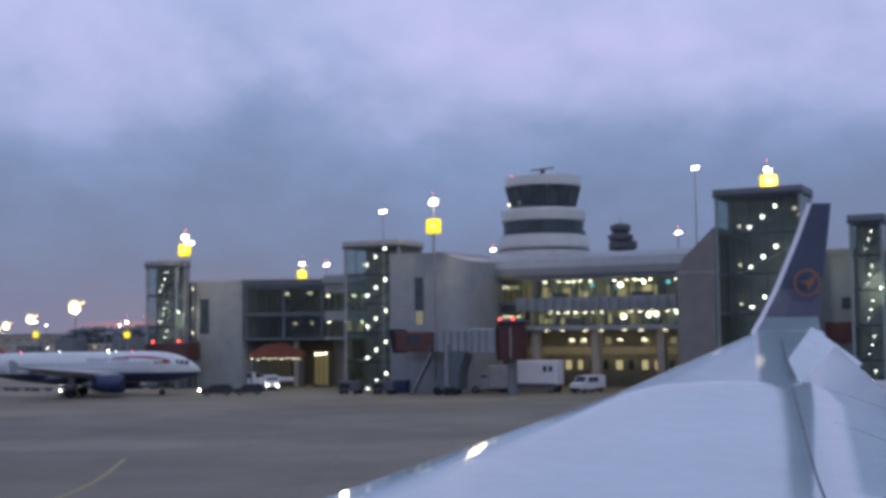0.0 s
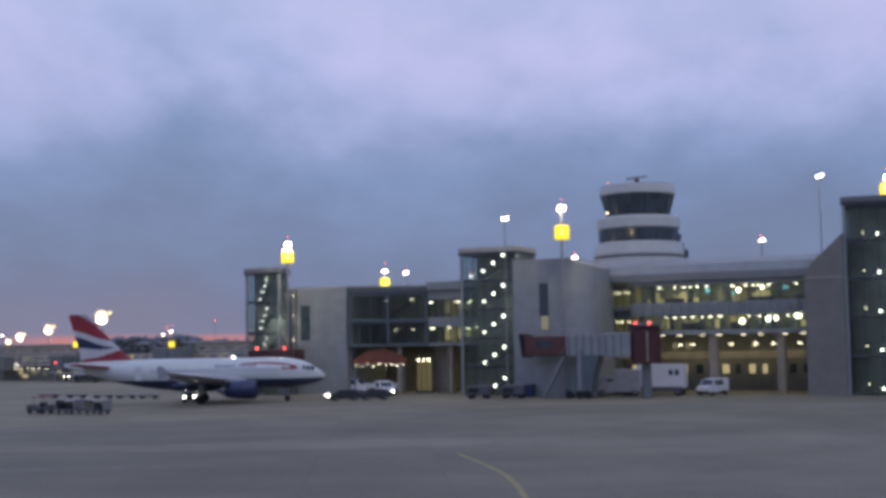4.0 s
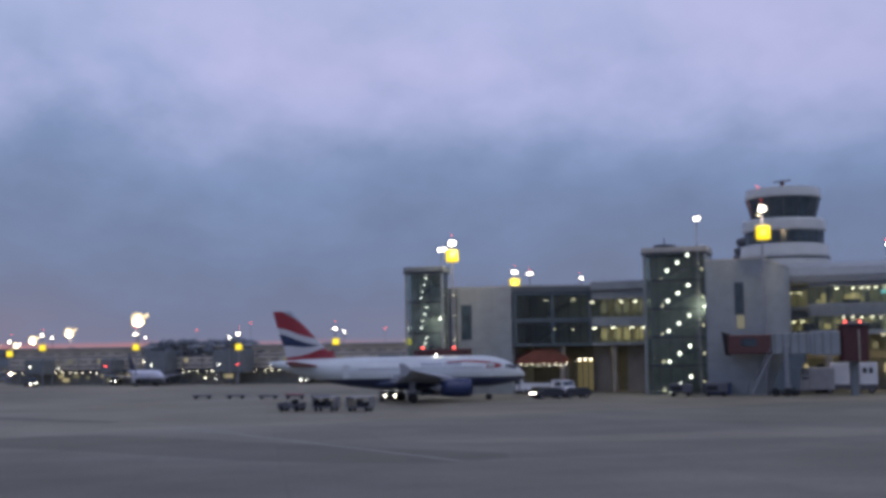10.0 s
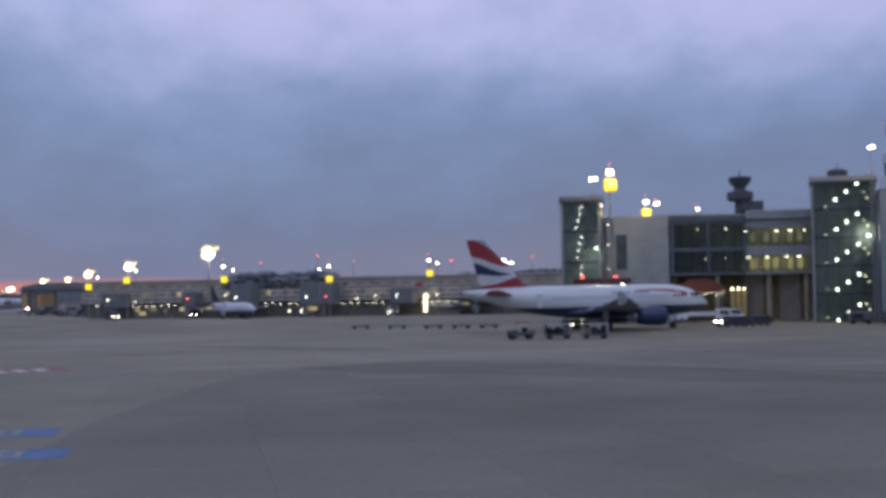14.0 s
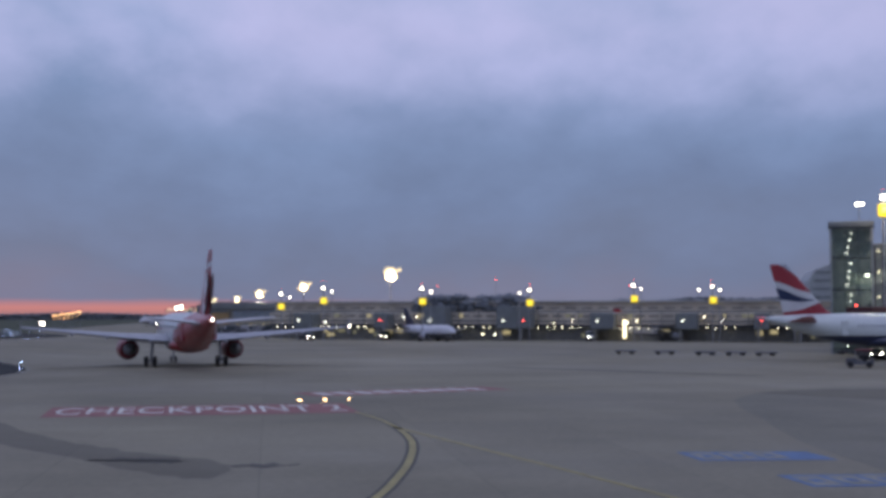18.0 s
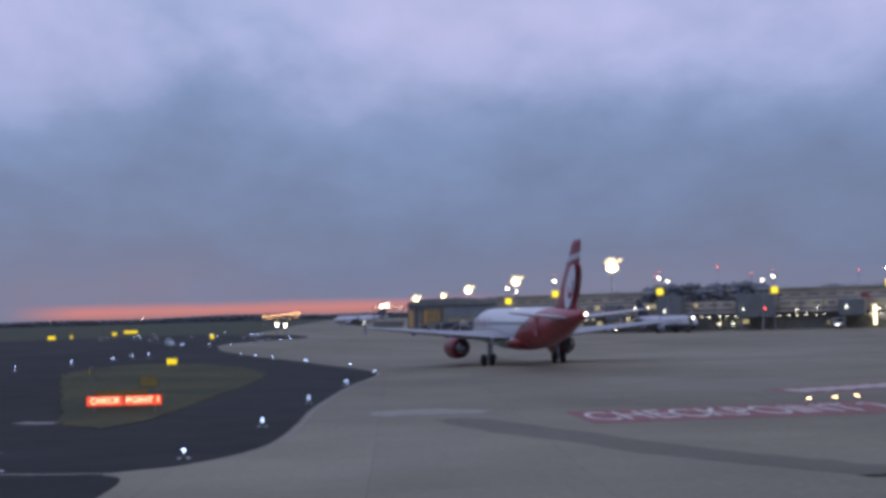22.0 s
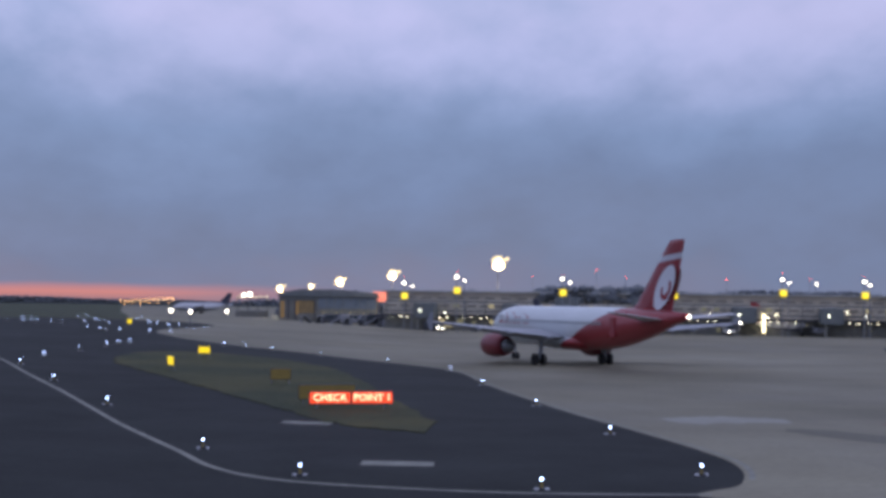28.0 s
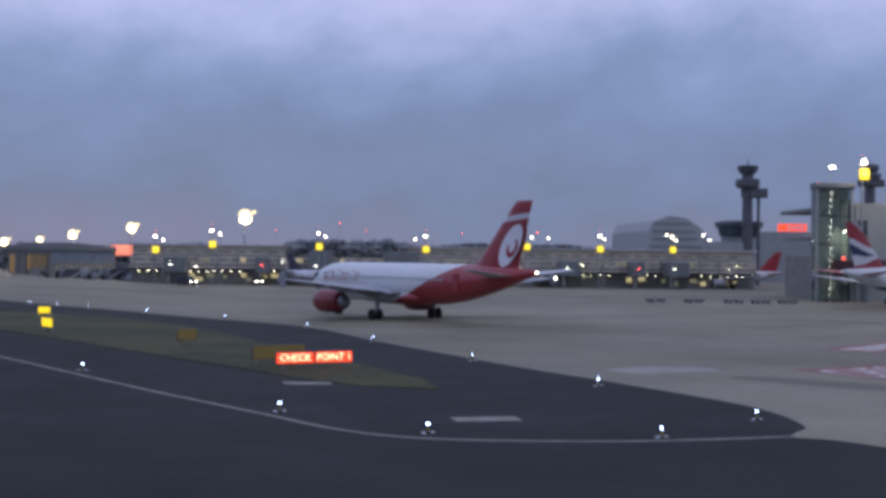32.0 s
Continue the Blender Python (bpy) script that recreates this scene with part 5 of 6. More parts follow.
part("canopy_edge", cube(-0.2, 8.6, 0.0, 0.3, 6.7, 6.95), M_FRAME, yard_row)
for k in range(4):
    part("canopy_post", rod((0.3 + k * 2.6, 0.15, 3.4), (0.3 + k * 2.6, 0.15, 6.7), 0.09), M_FRAME, yard_row)
for k in range(9):
    part("eave_lamp", ball(0.15, 8, 5), M_CEIL_DIM, yard_row, at=Matrix.Translation((0.4 + k * 0.95, 0, 7.0)))
for x, y, z, r in ((-446, 1500, 4.0, 2.1), (-173.7, 284.5, 3.75, 0.3), (-170.4, 267.9, 3.73, 0.28), (-158.0, 375, 2.95, 0.34), (-153.2, 380, 7.4, 0.42), (-151.8, 378, 7.6, 0.5)):
    lamp_post(x, y, z, "distant lamp post with a bright white lamp", "distant lamps", r, 1, 0.1)

# ---- airliners ----


def livery_material(name, base, second, cut, rough=(0.26, 0.42)):
    """Gloss paint in two colours; cut(m) gives the mask of the second one over the hull."""
    m = Mat(name)
    dirt = m.ramp(m.noise(0.5, 5, 0.6, None, (0.3, 1, 1)), (0.3, 0.90), (0.7, 1.04))
    panel = m.ramp(m.noise(3.0, 3), (0.3, 0.95), (0.7, 1.03))
    c = m.mix(cut(m), base, second)
    c = m.mix(1.0, m.mix(1.0, c, dirt, "MULTIPLY"), panel, "MULTIPLY")
    m.set(color=c, rough=m.ramp(m.noise(1.2, 4), (0.3, rough[0]), (0.7, rough[1])), coat=0.3)
    return m.m


def slope_mask(m, a, b, c, edge=0.06):
    """1 where a*x + b*z < c in the thing's own axes."""
    v = m.math("ADD", m.math("MULTIPLY", m.axis(0), a), m.math("MULTIPLY", m.axis(2), b))
    v = m.math("ADD", m.math("MULTIPLY", m.math("SUBTRACT", v, c), 1 / edge), 0.5)
    return m.ramp(v, (0.0, 1.0), (1.0, 0.0))


def wave_fin(name):
    """Fin paint: fanning bands of red, white and navy under a pale tip."""
    m = Mat(name)
    white, red, blue, pale = (0.56, 0.59, 0.60), (0.30, 0.028, 0.040), (0.018, 0.032, 0.085), (0.30, 0.33, 0.37)
    wob = m.math("MULTIPLY", m.math("SINE", m.math("MULTIPLY", m.axis(0), 1.3)), 0.10)
    c = red
    # each band starts above a line z = height + slope * (x + 17)
    for height, slope, tone in ((5.42, 0.245, white), (7.3, 0.0, blue), (9.02, -0.298, white), (9.75, -0.277, red), (12.1, -0.5, pale)):
        line = m.math("ADD", m.math("MULTIPLY", m.math("ADD", m.axis(0), 17.0), slope), height)
        c = m.mix(m.math("GREATER_THAN", m.math("SUBTRACT", m.math("ADD", m.axis(2), wob), line), 0.0), c, tone)
    grime = m.ramp(m.noise(0.8, 4), (0.3, 0.9), (0.7, 1.05))
    m.set(color=m.mix(1.0, c, grime, "MULTIPLY"), rough=0.35)
    return m.m


FOIL = ((1.0, 0.0), (0.72, 0.045), (0.40, 0.072), (0.18, 0.064), (0.05, 0.036), (0.0, 0.0), (0.05, -0.024), (0.18, -0.042), (0.40, -0.046), (0.72, -0.022))


def foil(le, te, y, z, thick=1.0, upright=False, tip=0.0):
    """A wing section from the leading edge x to the trailing edge x."""
    c = le - te
    if upright:
        return [(le - u * c, v * c * thick * 1.2, z) for u, v in FOIL]
    return [(le - u * c, y, z + v * c * thick * 1.3 + tip * u) for u, v in FOIL]


def axle_turned(profile, n=28):
    """A surface of revolution about x from (x, radius) pairs."""
    return loft([[(x, r * math.cos(2 * math.pi * i / n), r * math.sin(2 * math.pi * i / n)) for i in range(n)] for x, r in profile])


def airliner(m, nose, tail, hull_mat, wing_mat, engine_mat, fin_mat, stab_mat, label, detail=True, group=""):
    """A twin-engined narrow-body airliner; x forwards, the main wheels at x = 0 on the ground."""
    a = thing("airliner", m, label, "airplane", group)
    L = nose - tail
    rings = []
    stations = ((0, 0.04, 3.22), (0.25, 0.38, 3.25), (0.7, 0.70, 3.30), (1.3, 1.00, 3.40), (2.1, 1.32, 3.54), (3.0, 1.60, 3.65), (4.2, 1.83, 3.72), (5.6, 1.95, 3.76), (7.2, 1.98, 3.77), (L - 14.5, 1.98, 3.77), (L - 12.5, 1.93, 3.82),
                (L - 10, 1.75, 3.98), (L - 7.5, 1.48, 4.22), (L - 5, 1.14, 4.52), (L - 2.6, 0.72, 4.82), (L - 0.9, 0.40, 5.04), (L, 0.22, 5.14))
    n = 36
    for s, r, zc in stations:
        rings.append([(nose - s, r * math.sin(2 * math.pi * i / n), zc + r * 1.04 * math.cos(2 * math.pi * i / n)) for i in range(n)])
    part("fuselage", loft(rings), hull_mat, a, smooth=True)
    # belly fairing
    part("belly_fairing", loft([[(x, w * math.sin(2 * math.pi * i / 20), 2.35 + h * math.cos(2 * math.pi * i / 20)) for i in range(20)] for x, w, h in ((7.5, 0.5, 0.3), (6, 1.7, 0.72), (2, 2.15, 0.85), (-3, 2.1, 0.82), (-5.6, 0.7, 0.4))]), hull_mat, a, smooth=True)
    wing_rings = [foil(6.2, -1.9, 1.2, 2.75, 1.0), foil(5.6, -1.85, 2.4, 2.80, 1.0), foil(3.35, -2.0, 6.4, 3.16, 0.9), foil(-2.55, -4.15, 16.6, 4.22, 0.8), foil(-2.95, -4.25, 17.0, 4.26, 0.6)]
    for s in (1, -1):
        w = part("wing", loft([[(x, y * s, z) for x, y, z in r] for r in wing_rings]), wing_mat, a, smooth=False)
        part("wingtip_fence", loft([[(x, s * 17.02 + 0.03 * k, z) for x, z in ((-2.9, 4.25), (-3.7, 5.05), (-4.4, 5.10), (-4.25, 4.25), (-4.3, 3.55), (-3.7, 3.5))] for k in (-1, 1)]), wing_mat, w)
        for yy in (3.9, 8.4, 12.0):
            z = 2.85 + (yy - 2.4) * 0.1
            x = -1.7 - max(0, yy - 6.4) * 0.205
            part("flap_fairing", loft([[(x + dx, s * yy + 0.16 * r * math.sin(2 * math.pi * i / 10), z - 0.22 + 0.24 * r * math.cos(2 * math.pi * i / 10)) for i in range(10)] for dx, r in ((2.0, 0.2), (1.0, 1.0), (-0.2, 1.0), (-1.3, 0.15))]), wing_mat, w, smooth=True)
        e = part("engine", axle_turned(((7.0, 1.02), (7.1, 1.10), (6.6, 1.19), (5.4, 1.21), (4.0, 1.08), (3.1, 0.86), (3.12, 0.80)), 30), engine_mat, a, smooth=True, at=Matrix.Translation((0, 5.75 * s, 1.80)))
        part("intake", axle_turned(((7.06, 1.00), (6.2, 0.92), (6.18, 0.2)), 30), M_BLACK, e, "dark fan inside the intake")
        part("exhaust_cone", axle_turned(((3.3, 0.72), (2.5, 0.56), (2.45, 0.34), (1.7, 0.08)), 20), M_STEEL, e, smooth=True)
        part("pylon", loft([foil(6.1, 0.6, 0, 2.75, 0.5, True), foil(4.0, -0.6, 0, 3.25, 0.5, True)]), wing_mat, e, at=Matrix.Translation((0, 0, -1.80)))
        g = part("main_gear", rod((0, 3.8 * s, 0.6), (0, 3.5 * s, 2.9), 0.13, 0.16, 10), M_STEEL, a)
        part("gear_door", loft([[(x, 3.55 * s + k, z) for x, z in ((0.45, 2.7), (-0.45, 2.7), (-0.35, 1.2), (0.35, 1.2))] for k in (-0.02, 0.02)]), wing_mat, g)
        part("axle", rod((0, 3.3 * s, 0.58), (0, 4.3 * s, 0.58), 0.09), M_STEEL, g)
        for yy in (3.36, 4.24):
            part("tyre", wheel(0.58, 0.42), M_BLACK, g, "black tyre", at=Matrix.Translation((0, yy * s, 0.58)))
        part("tailplane", loft([foil(tail + 6.4, tail + 2.6, s * 0.7, 4.75, 0.7), foil(tail + 2.9, tail + 1.3, s * 6.2, 5.35, 0.6)]), stab_mat, a)
        if detail:
            for k, (dx, z0, h) in enumerate(((1.75, 4.05, 0.52), (2.35, 4.10, 0.56), (2.95, 4.16, 0.50))):
                r = (1.22, 1.42, 1.58)[k]
                part("cockpit_window", loft([[(nose - dx + q * 0.22, s * (r * 0.93 - 0.16 * (zz > z0 + h / 2) * 1.2 + kk), zz) for q, zz in ((1, z0), (-1, z0), (-1, z0 + h), (1, z0 + h))] for kk in (-0.10, 0.06)]), M_FRAME, a, "dark cockpit window")
            for dx, rad in ((5.2, 1.90), (L - 9.6, 1.70)):
                part("cabin_door", loft([[(nose - dx + q * 0.42, s * (rad + kk), zz) for q, zz in ((1, 3.1), (-1, 3.1), (-1, 4.85), (1, 4.85))] for kk in (-0.35, 0.012)]), hull_mat, a)
            x, pane = nose - 6.6, None
            while x > tail + 11:
                at = Matrix.Translation((x, s * 1.97, 4.29))
                pane = again(pane, at) if pane else part("cabin_window", cube(-0.12, 0.12, -0.03, 0.03, -0.17, 0.17, 0.02), M_CABIN_PANE, a, at=at)
                x -= 0.53
    nz = nose - 5.07
    g = part("nose_gear", rod((nz, 0, 0.4), (nz + 0.1, 0, 2.3), 0.09, 0.11, 10), M_STEEL, a)
    for yy in (-0.25, 0.25):
        part("tyre", wheel(0.38, 0.22), M_BLACK, g, "black tyre", at=Matrix.Translation((nz, yy, 0.38)))
    part("fin", loft([foil(tail + 9.4, tail + 2.3, 0, 5.45, 0.55, True), foil(tail + 8.0, tail + 2.15, 0, 6.2, 0.6, True), foil(tail + 3.0, tail + 0.55, 0, 11.5, 0.6, True), foil(tail + 2.6, tail + 0.6, 0, 11.76, 0.3, True)]), fin_mat, a)
    return a


def heading(x, y, dx, dy):
    return Matrix.Translation((x, y, rise(x, y))) @ Matrix.Rotation(math.atan2(dy, dx), 4, "Z")


NAVY, WHITE, RED = (0.020, 0.032, 0.085), (0.60, 0.645, 0.64), (0.32, 0.035, 0.042)
M_HULL_BLUE = livery_material("white_hull_blue_belly", WHITE, NAVY, lambda m: slope_mask(m, 0.0, 1.0, 3.05))
M_WING = paint("wing_grey", (0.30, 0.31, 0.34), 0.4, 0.12, 0.8)
M_ENGINE_BLUE = paint("blue_engine_paint", (0.020, 0.034, 0.095), 0.3, 0.1, 1.0)
M_TITLE = paint("grey_title_paint", (0.22, 0.25, 0.33), 0.4, 0.1, 1.0)
M_WAVES = wave_fin("wave_fin_paint")
M_STAB_RED = paint("crimson_paint", RED, 0.35, 0.1, 1.0)

blue_jet = airliner(heading(-49.5, 164.4, 0.9964, 0.0845), 16.1, -17.74, M_HULL_BLUE, M_WING, M_ENGINE_BLUE, M_WAVES, M_STAB_RED,
                    "white airliner with dark blue belly and wavy red and blue fin", group="parked airliners")
for s in (1, -1):
    swoosh = bmesh.new()
    line = smooth_line(((5.0, 5.10), (7.5, 5.22), (10.0, 5.12), (11.6, 4.86), (12.3, 4.62), (11.4, 4.52), (10.2, 4.50)), 5)
    for (x0, z0), (x1, z1), k in zip(line, line[1:], range(99)):
        w = 0.16 + 0.10 * min(1, k / 8)
        q = [(x0, z0), (x1, z1), (x1, z1 - w), (x0, z0 - w)]
        swoosh.faces.new([swoosh.verts.new((x, s * (math.sqrt(max(0.1, 1.985**2 - ((z - 3.77) / 1.04) ** 2)) + 0.012), z)) for x, z in q])
    part("ribbon_stripe", swoosh, M_STAB_RED, blue_jet, "red curved ribbon painted on the nose")
    for k in range(13):
        x0 = 1.6 + k * 0.40 + (0.25 if k > 6 else 0)
        part("title_bar", loft([[(x0 + q, s * (1.985 * math.sqrt(1 - ((z - 3.77) / 2.064) ** 2) + o), z) for q, z in ((0, 4.62), (0.26, 4.62), (0.26, 4.98), (0, 4.98))] for o in (-0.01, 0.015)]), M_TITLE, blue_jet)
part("roof_beacon", ball(0.13, 10, 6), M_HEAD, blue_jet, "lit beacon on the roof", at=Matrix.Translation((4.0, 0, 5.86)))

M_HULL_RED = livery_material("white_hull_red_tail", (0.66, 0.70, 0.71), RED, lambda m: slope_mask(m, 0.40, 1.0, 1.65))
# the shade on the engines' rear is put into this darker red
M_ENGINE_RED = paint("shaded_red_engine_paint", (0.20, 0.022, 0.030), 0.35, 0.12, 1.0)
M_STAB_PALE = paint("pale_tailplane_paint", (0.50, 0.50, 0.52), 0.4, 0.1, 0.8)
M_FIN_RED = livery_material("red_fin_paint", RED, (0.60, 0.60, 0.64), lambda m: m.math("MULTIPLY", slope_mask(m, 0.10, 1.0, 8.75, 0.05), m.math("SUBTRACT", 1.0, slope_mask(m, 0.10, 1.0, 8.25, 0.05))))
red_jet = airliner(heading(-136.0, 155.6, -0.1805, 0.9836), 17.7, -19.87, M_HULL_RED, M_WING, M_ENGINE_RED, M_FIN_RED, M_STAB_PALE,
                   "white airliner with crimson rear, engines and oval-marked fin", group="parked airliners")
for s in (1, -1):
    oval = bmesh.new()
    tilt = Matrix.Translation((-16.7, s * 0.30, 7.6)) @ Matrix.Rotation(radians(-38), 4, "Y") @ Matrix.Rotation(radians(90), 4, "X")
    bmesh.ops.create_circle(oval, cap_ends=True, segments=36, radius=1.0, matrix=tilt @ Matrix.Diagonal((1.12, 2.35, 1, 1)))
    part("white_oval", oval, M_WHITE, red_jet, "white oval painted on the fin")
    ring = bmesh.new()
    bmesh.ops.create_circle(ring, cap_ends=False, segments=28, radius=1.0)
    inner = [ring.verts.new((v.co.x * 0.55 + 0.1, v.co.y * 0.62 + 0.1, 0)) for v in list(ring.verts)[:28]]
    outer = list(ring.verts)[:28]
    for e in list(ring.edges):
        ring.edges.remove(e)
    for i in range(20):
        ring.faces.new((outer[i], outer[i + 1], inner[i + 1], inner[i]))
    bmesh.ops.transform(ring, matrix=Matrix.Translation((-16.95, s * 0.32, 7.4)) @ Matrix.Rotation(radians(-38), 4, "Y") @ Matrix.Rotation(radians(90), 4, "X") @ Matrix.Diagonal((0.66, 1.05, 1, 1)), verts=ring.verts)
    part("red_swirl", ring, M_STAB_RED, red_jet, "red swirl on the white oval")
    for k, (w, h) in enumerate(((0.8, 0.95), (0.35, 1.25), (0.55, 0.95), (0.9, 1.35), (0.85, 0.95), (0.55, 0.95), (0.35, 1.35), (0.35, 1.25), (0.85, 0.95))):
        x0 = 12.6 - sum((0.95, 0.5, 0.7, 1.05, 1.0, 0.7, 0.5, 0.5, 1.0)[:k]) if s > 0 else 5.8 + sum((0.95, 0.5, 0.7, 1.05, 1.0, 0.7, 0.5, 0.5, 1.0)[:k])
        z0 = 3.95
        ys = [s * (math.sqrt(1.985**2 - ((z - 3.77) / 1.04) ** 2) + 0.015) for z in (z0, z0 + h * 0.8)]
        bar = bmesh.new()
        bar.faces.new([bar.verts.new(p) for p in ((x0, ys[0], z0), (x0 - w * 0.8, ys[0], z0), (x0 - w * 0.8, ys[1], z0 + h * 0.8), (x0, ys[1], z0 + h * 0.8))])
        part("title_bar", bar, M_STAB_RED, red_jet)
part("tail_lamp", ball(0.10, 10, 6), M_HEAD, red_jet, "white tail lamp", at=Matrix.Translation((-20.0, 0, 5.1)))
part("wing_lamp", ball(0.09, 10, 6), M_HEAD, red_jet, "white wing lamp", at=Matrix.Translation((-4.4, -17.0, 4.35)))

# distant airliners on their stands
M_HULL_PALE = livery_material("pale_hull", (0.62, 0.63, 0.68), (0.10, 0.11, 0.15), lambda m: slope_mask(m, 0.0, 1.0, 2.7))
M_FIN_DARK = paint("dark_fin_paint", (0.05, 0.055, 0.085), 0.4, 0.1, 1.0)
for x, y, dx, dy, sc, fin, lab in ((-92.8, 285.2, 0.45, -0.89, 0.60, M_FIN_DARK, "small white regional jet with a dark fin, nose towards the apron"),
                                  (-43.0, 279, 0.97, -0.2, 0.60, M_STAB_RED, "small white jet with a red fin parked at a gate"),
                                  (-2.0, 262, -0.95, 0.4, 0.72, M_STAB_RED, "white jet with a red fin parked by the far terminal"),
                                  (-162, 452, -0.97, 0.2, 0.58, M_FIN_DARK, "white airliner with a dark fin on a distant stand")):
    far = airliner(heading(x, y, dx, dy) @ Matrix.Scale(sc, 4), 16.1, -17.74, M_HULL_PALE, M_WING, M_WING, fin, fin, lab, detail=False, group="distant airliners")

# ---- signs beside the taxiway ----


def taxi_sign(x, y, w, h, z0, face, label, turn=0.0, words=(), bars=0):
    t = thing("taxiway_sign", Matrix.Translation((x, y, rise(x, y) + 0.05)) @ Matrix.Rotation(radians(turn), 4, "Z"), label, "sign", "taxiway signs")
    n = max(1, len(words))
    for k in range(n):
        a, b = -w / 2 + k * w / n, -w / 2 + (k + 1) * w / n
        body = part("sign_case", cube(a + 0.02, b - 0.02, 0, 0.14, z0, z0 + h, 0.02), M_FRAME, t)
        part("sign_face", cube(a + 0.06, b - 0.06, -0.02, 0.0, z0 + 0.04, z0 + h - 0.04), face, body)
        if words:
            lettering("sign_lettering", words[k], h * 0.80, M_SIGN_TEXT, Matrix.Translation(((a + b) / 2, -0.035, z0 + h / 2)) @ Matrix.Rotation(radians(90), 4, "X") @ Matrix.Diagonal((1.05, 1, 1, 1)), body, 0.006, "pale lit words " + words[k])
        for q in range(bars):
            part("sign_bar", cube(-0.3 + q * 0.3, -0.14 + q * 0.3, -0.03, -0.021, z0 + 0.14, z0 + h - 0.14), M_BLACK, body)
    for q in (-w * 0.4, w * 0.4):
        part("sign_leg", rod((q, 0.11, -0.05), (q, 0.11, z0), 0.04, n=8), M_STEEL, t)
    return t


taxi_sign(-166.0, 105.6, 4.7, 0.68, 0.30, M_SIGN_RED, "red lit taxiway sign reading CHECK POINT 1", 0, ("CHECK", "POINT 1"))
taxi_sign(-172.1, 156.0, 1.15, 0.66, 0.34, M_YELLOW_SIGN, "yellow lit taxiway sign on the grass island", -4)
taxi_sign(-175.4, 135.8, 2.2, 0.72, 0.34, M_YELLOW_SIGN, "yellow lit taxiway sign turned along the grass island", -79)
taxi_sign(-168.1, 124.0, 1.5, 0.8, 0.30, M_OLD_SIGN, "dull unlit ochre taxiway sign on the grass", 0)
taxi_sign(-166.9, 109.0, 3.4, 0.85, 0.30, M_OLD_SIGN, "dull ochre back of a taxiway sign on the grass", 4)
for x, y, w in ((-218.4, 280.3, 1.6), (-218.4, 354.7, 3.6), (-214.9, 320.4, 1.0), (-216.9, 289.9, 0.5), (-180.6, 241.5, 0.75)):
    taxi_sign(x, y, w, 0.8, 0.4, M_YELLOW_SIGN, "distant yellow lit taxiway sign", 0)

# ---- taxiway edge lamps ----
edge_lamp = thing("taxiway_lamp", Matrix.Translation((-156.0, 92.0, 0.016)), "small blue taxiway edge lamp on a short stem", "taxiway lamp", "taxiway edge lamps")
part("base_plate", turned(((0.16, 0.0), (0.16, 0.03), (0.06, 0.05)), 12), M_BLACK, edge_lamp)
part("stem", rod((0, 0, 0.03), (0, 0, 0.24), 0.035), M_YELLOW_STEM, edge_lamp)
part("lens", ball(0.040, 10, 6, sz=1.2), M_BLUE_LAMP, edge_lamp, "glowing blue-white lens", at=Matrix.Translation((0, 0, 0.34)))
for x in (-0.17, 0.17):
    part("foot", cube(x - 0.07, x + 0.07, -0.09, 0.09, 0.0, 0.04, 0.01), M_WHITE, edge_lamp, "pale anchor foot")
LAMPS = [(-157.7, 78.4), (-164.4, 75.9), (-154.7, 107.6), (-153.1, 126.0), (-151.2, 144.4), (-154.0, 159.8), (-159.4, 169.4), (-163.9, 177.2), (-166.4, 181.0), (-168.7, 184.6)]
# along the outer side of the bend and down the far taxiways
LAMPS += [(-174.7, 87.6), (-171.7, 80.2), (-179.0, 105.2), (-182.9, 121.2), (-186.5, 136.6), (-185.8, 148.5), (-183.6, 161), (-181.5, 171.5), (-180.5, 177), (-179.4, 181.2), (-183.4, 219.6), (-181.4, 216.6), (-184.3, 222), (-177.4, 216.6), (-174.4, 219.6), (-172.3, 226), (-171.1, 232.5)]
LAMPS += [(-186.4, 230.2), (-194.4, 266), (-192.8, 268), (-189.3, 272), (-188.1, 288), (-188.0, 302), (-185.9, 283), (-184.6, 268), (-192.0, 340), (-193.6, 353), (-193.2, 324), (-174.7, 261.5), (-176.2, 267), (-177.9, 274.9), (-179.6, 290.7), (-180.5, 307.6), (-179.6, 316.3), (-177.3, 258.2), (-174.3, 250.1), (-169.0, 243.6), (-167.9, 248.9), (-172.6, 257)]
rl = random.Random(9)
for k in range(8):
    LAMPS.append((rl.uniform(-212, -196), rl.uniform(270, 330)))
for x, y in LAMPS:
    copy_thing(edge_lamp, Matrix.Translation((x, y, rise(x, y) + 0.016)))
for x, y in ((-125.2, 98.8), (-123.6, 99.0), (-122.0, 99.8)):
    t = thing("stop_lamp", Matrix.Translation((x, y, 0.02)), "amber lamp set in the apron surface", "ground lamp", "apron stop lamps")
    part("lens", ball(0.13, 10, 6, sz=0.6), M_AMBER_SPOT, t, at=Matrix.Translation((0, 0, 0.05)))
    part("rim", turned(((0.2, 0.0), (0.2, 0.02), (0.13, 0.05)), 14), M_BLACK, t)

# ---- vehicles and apron equipment ----


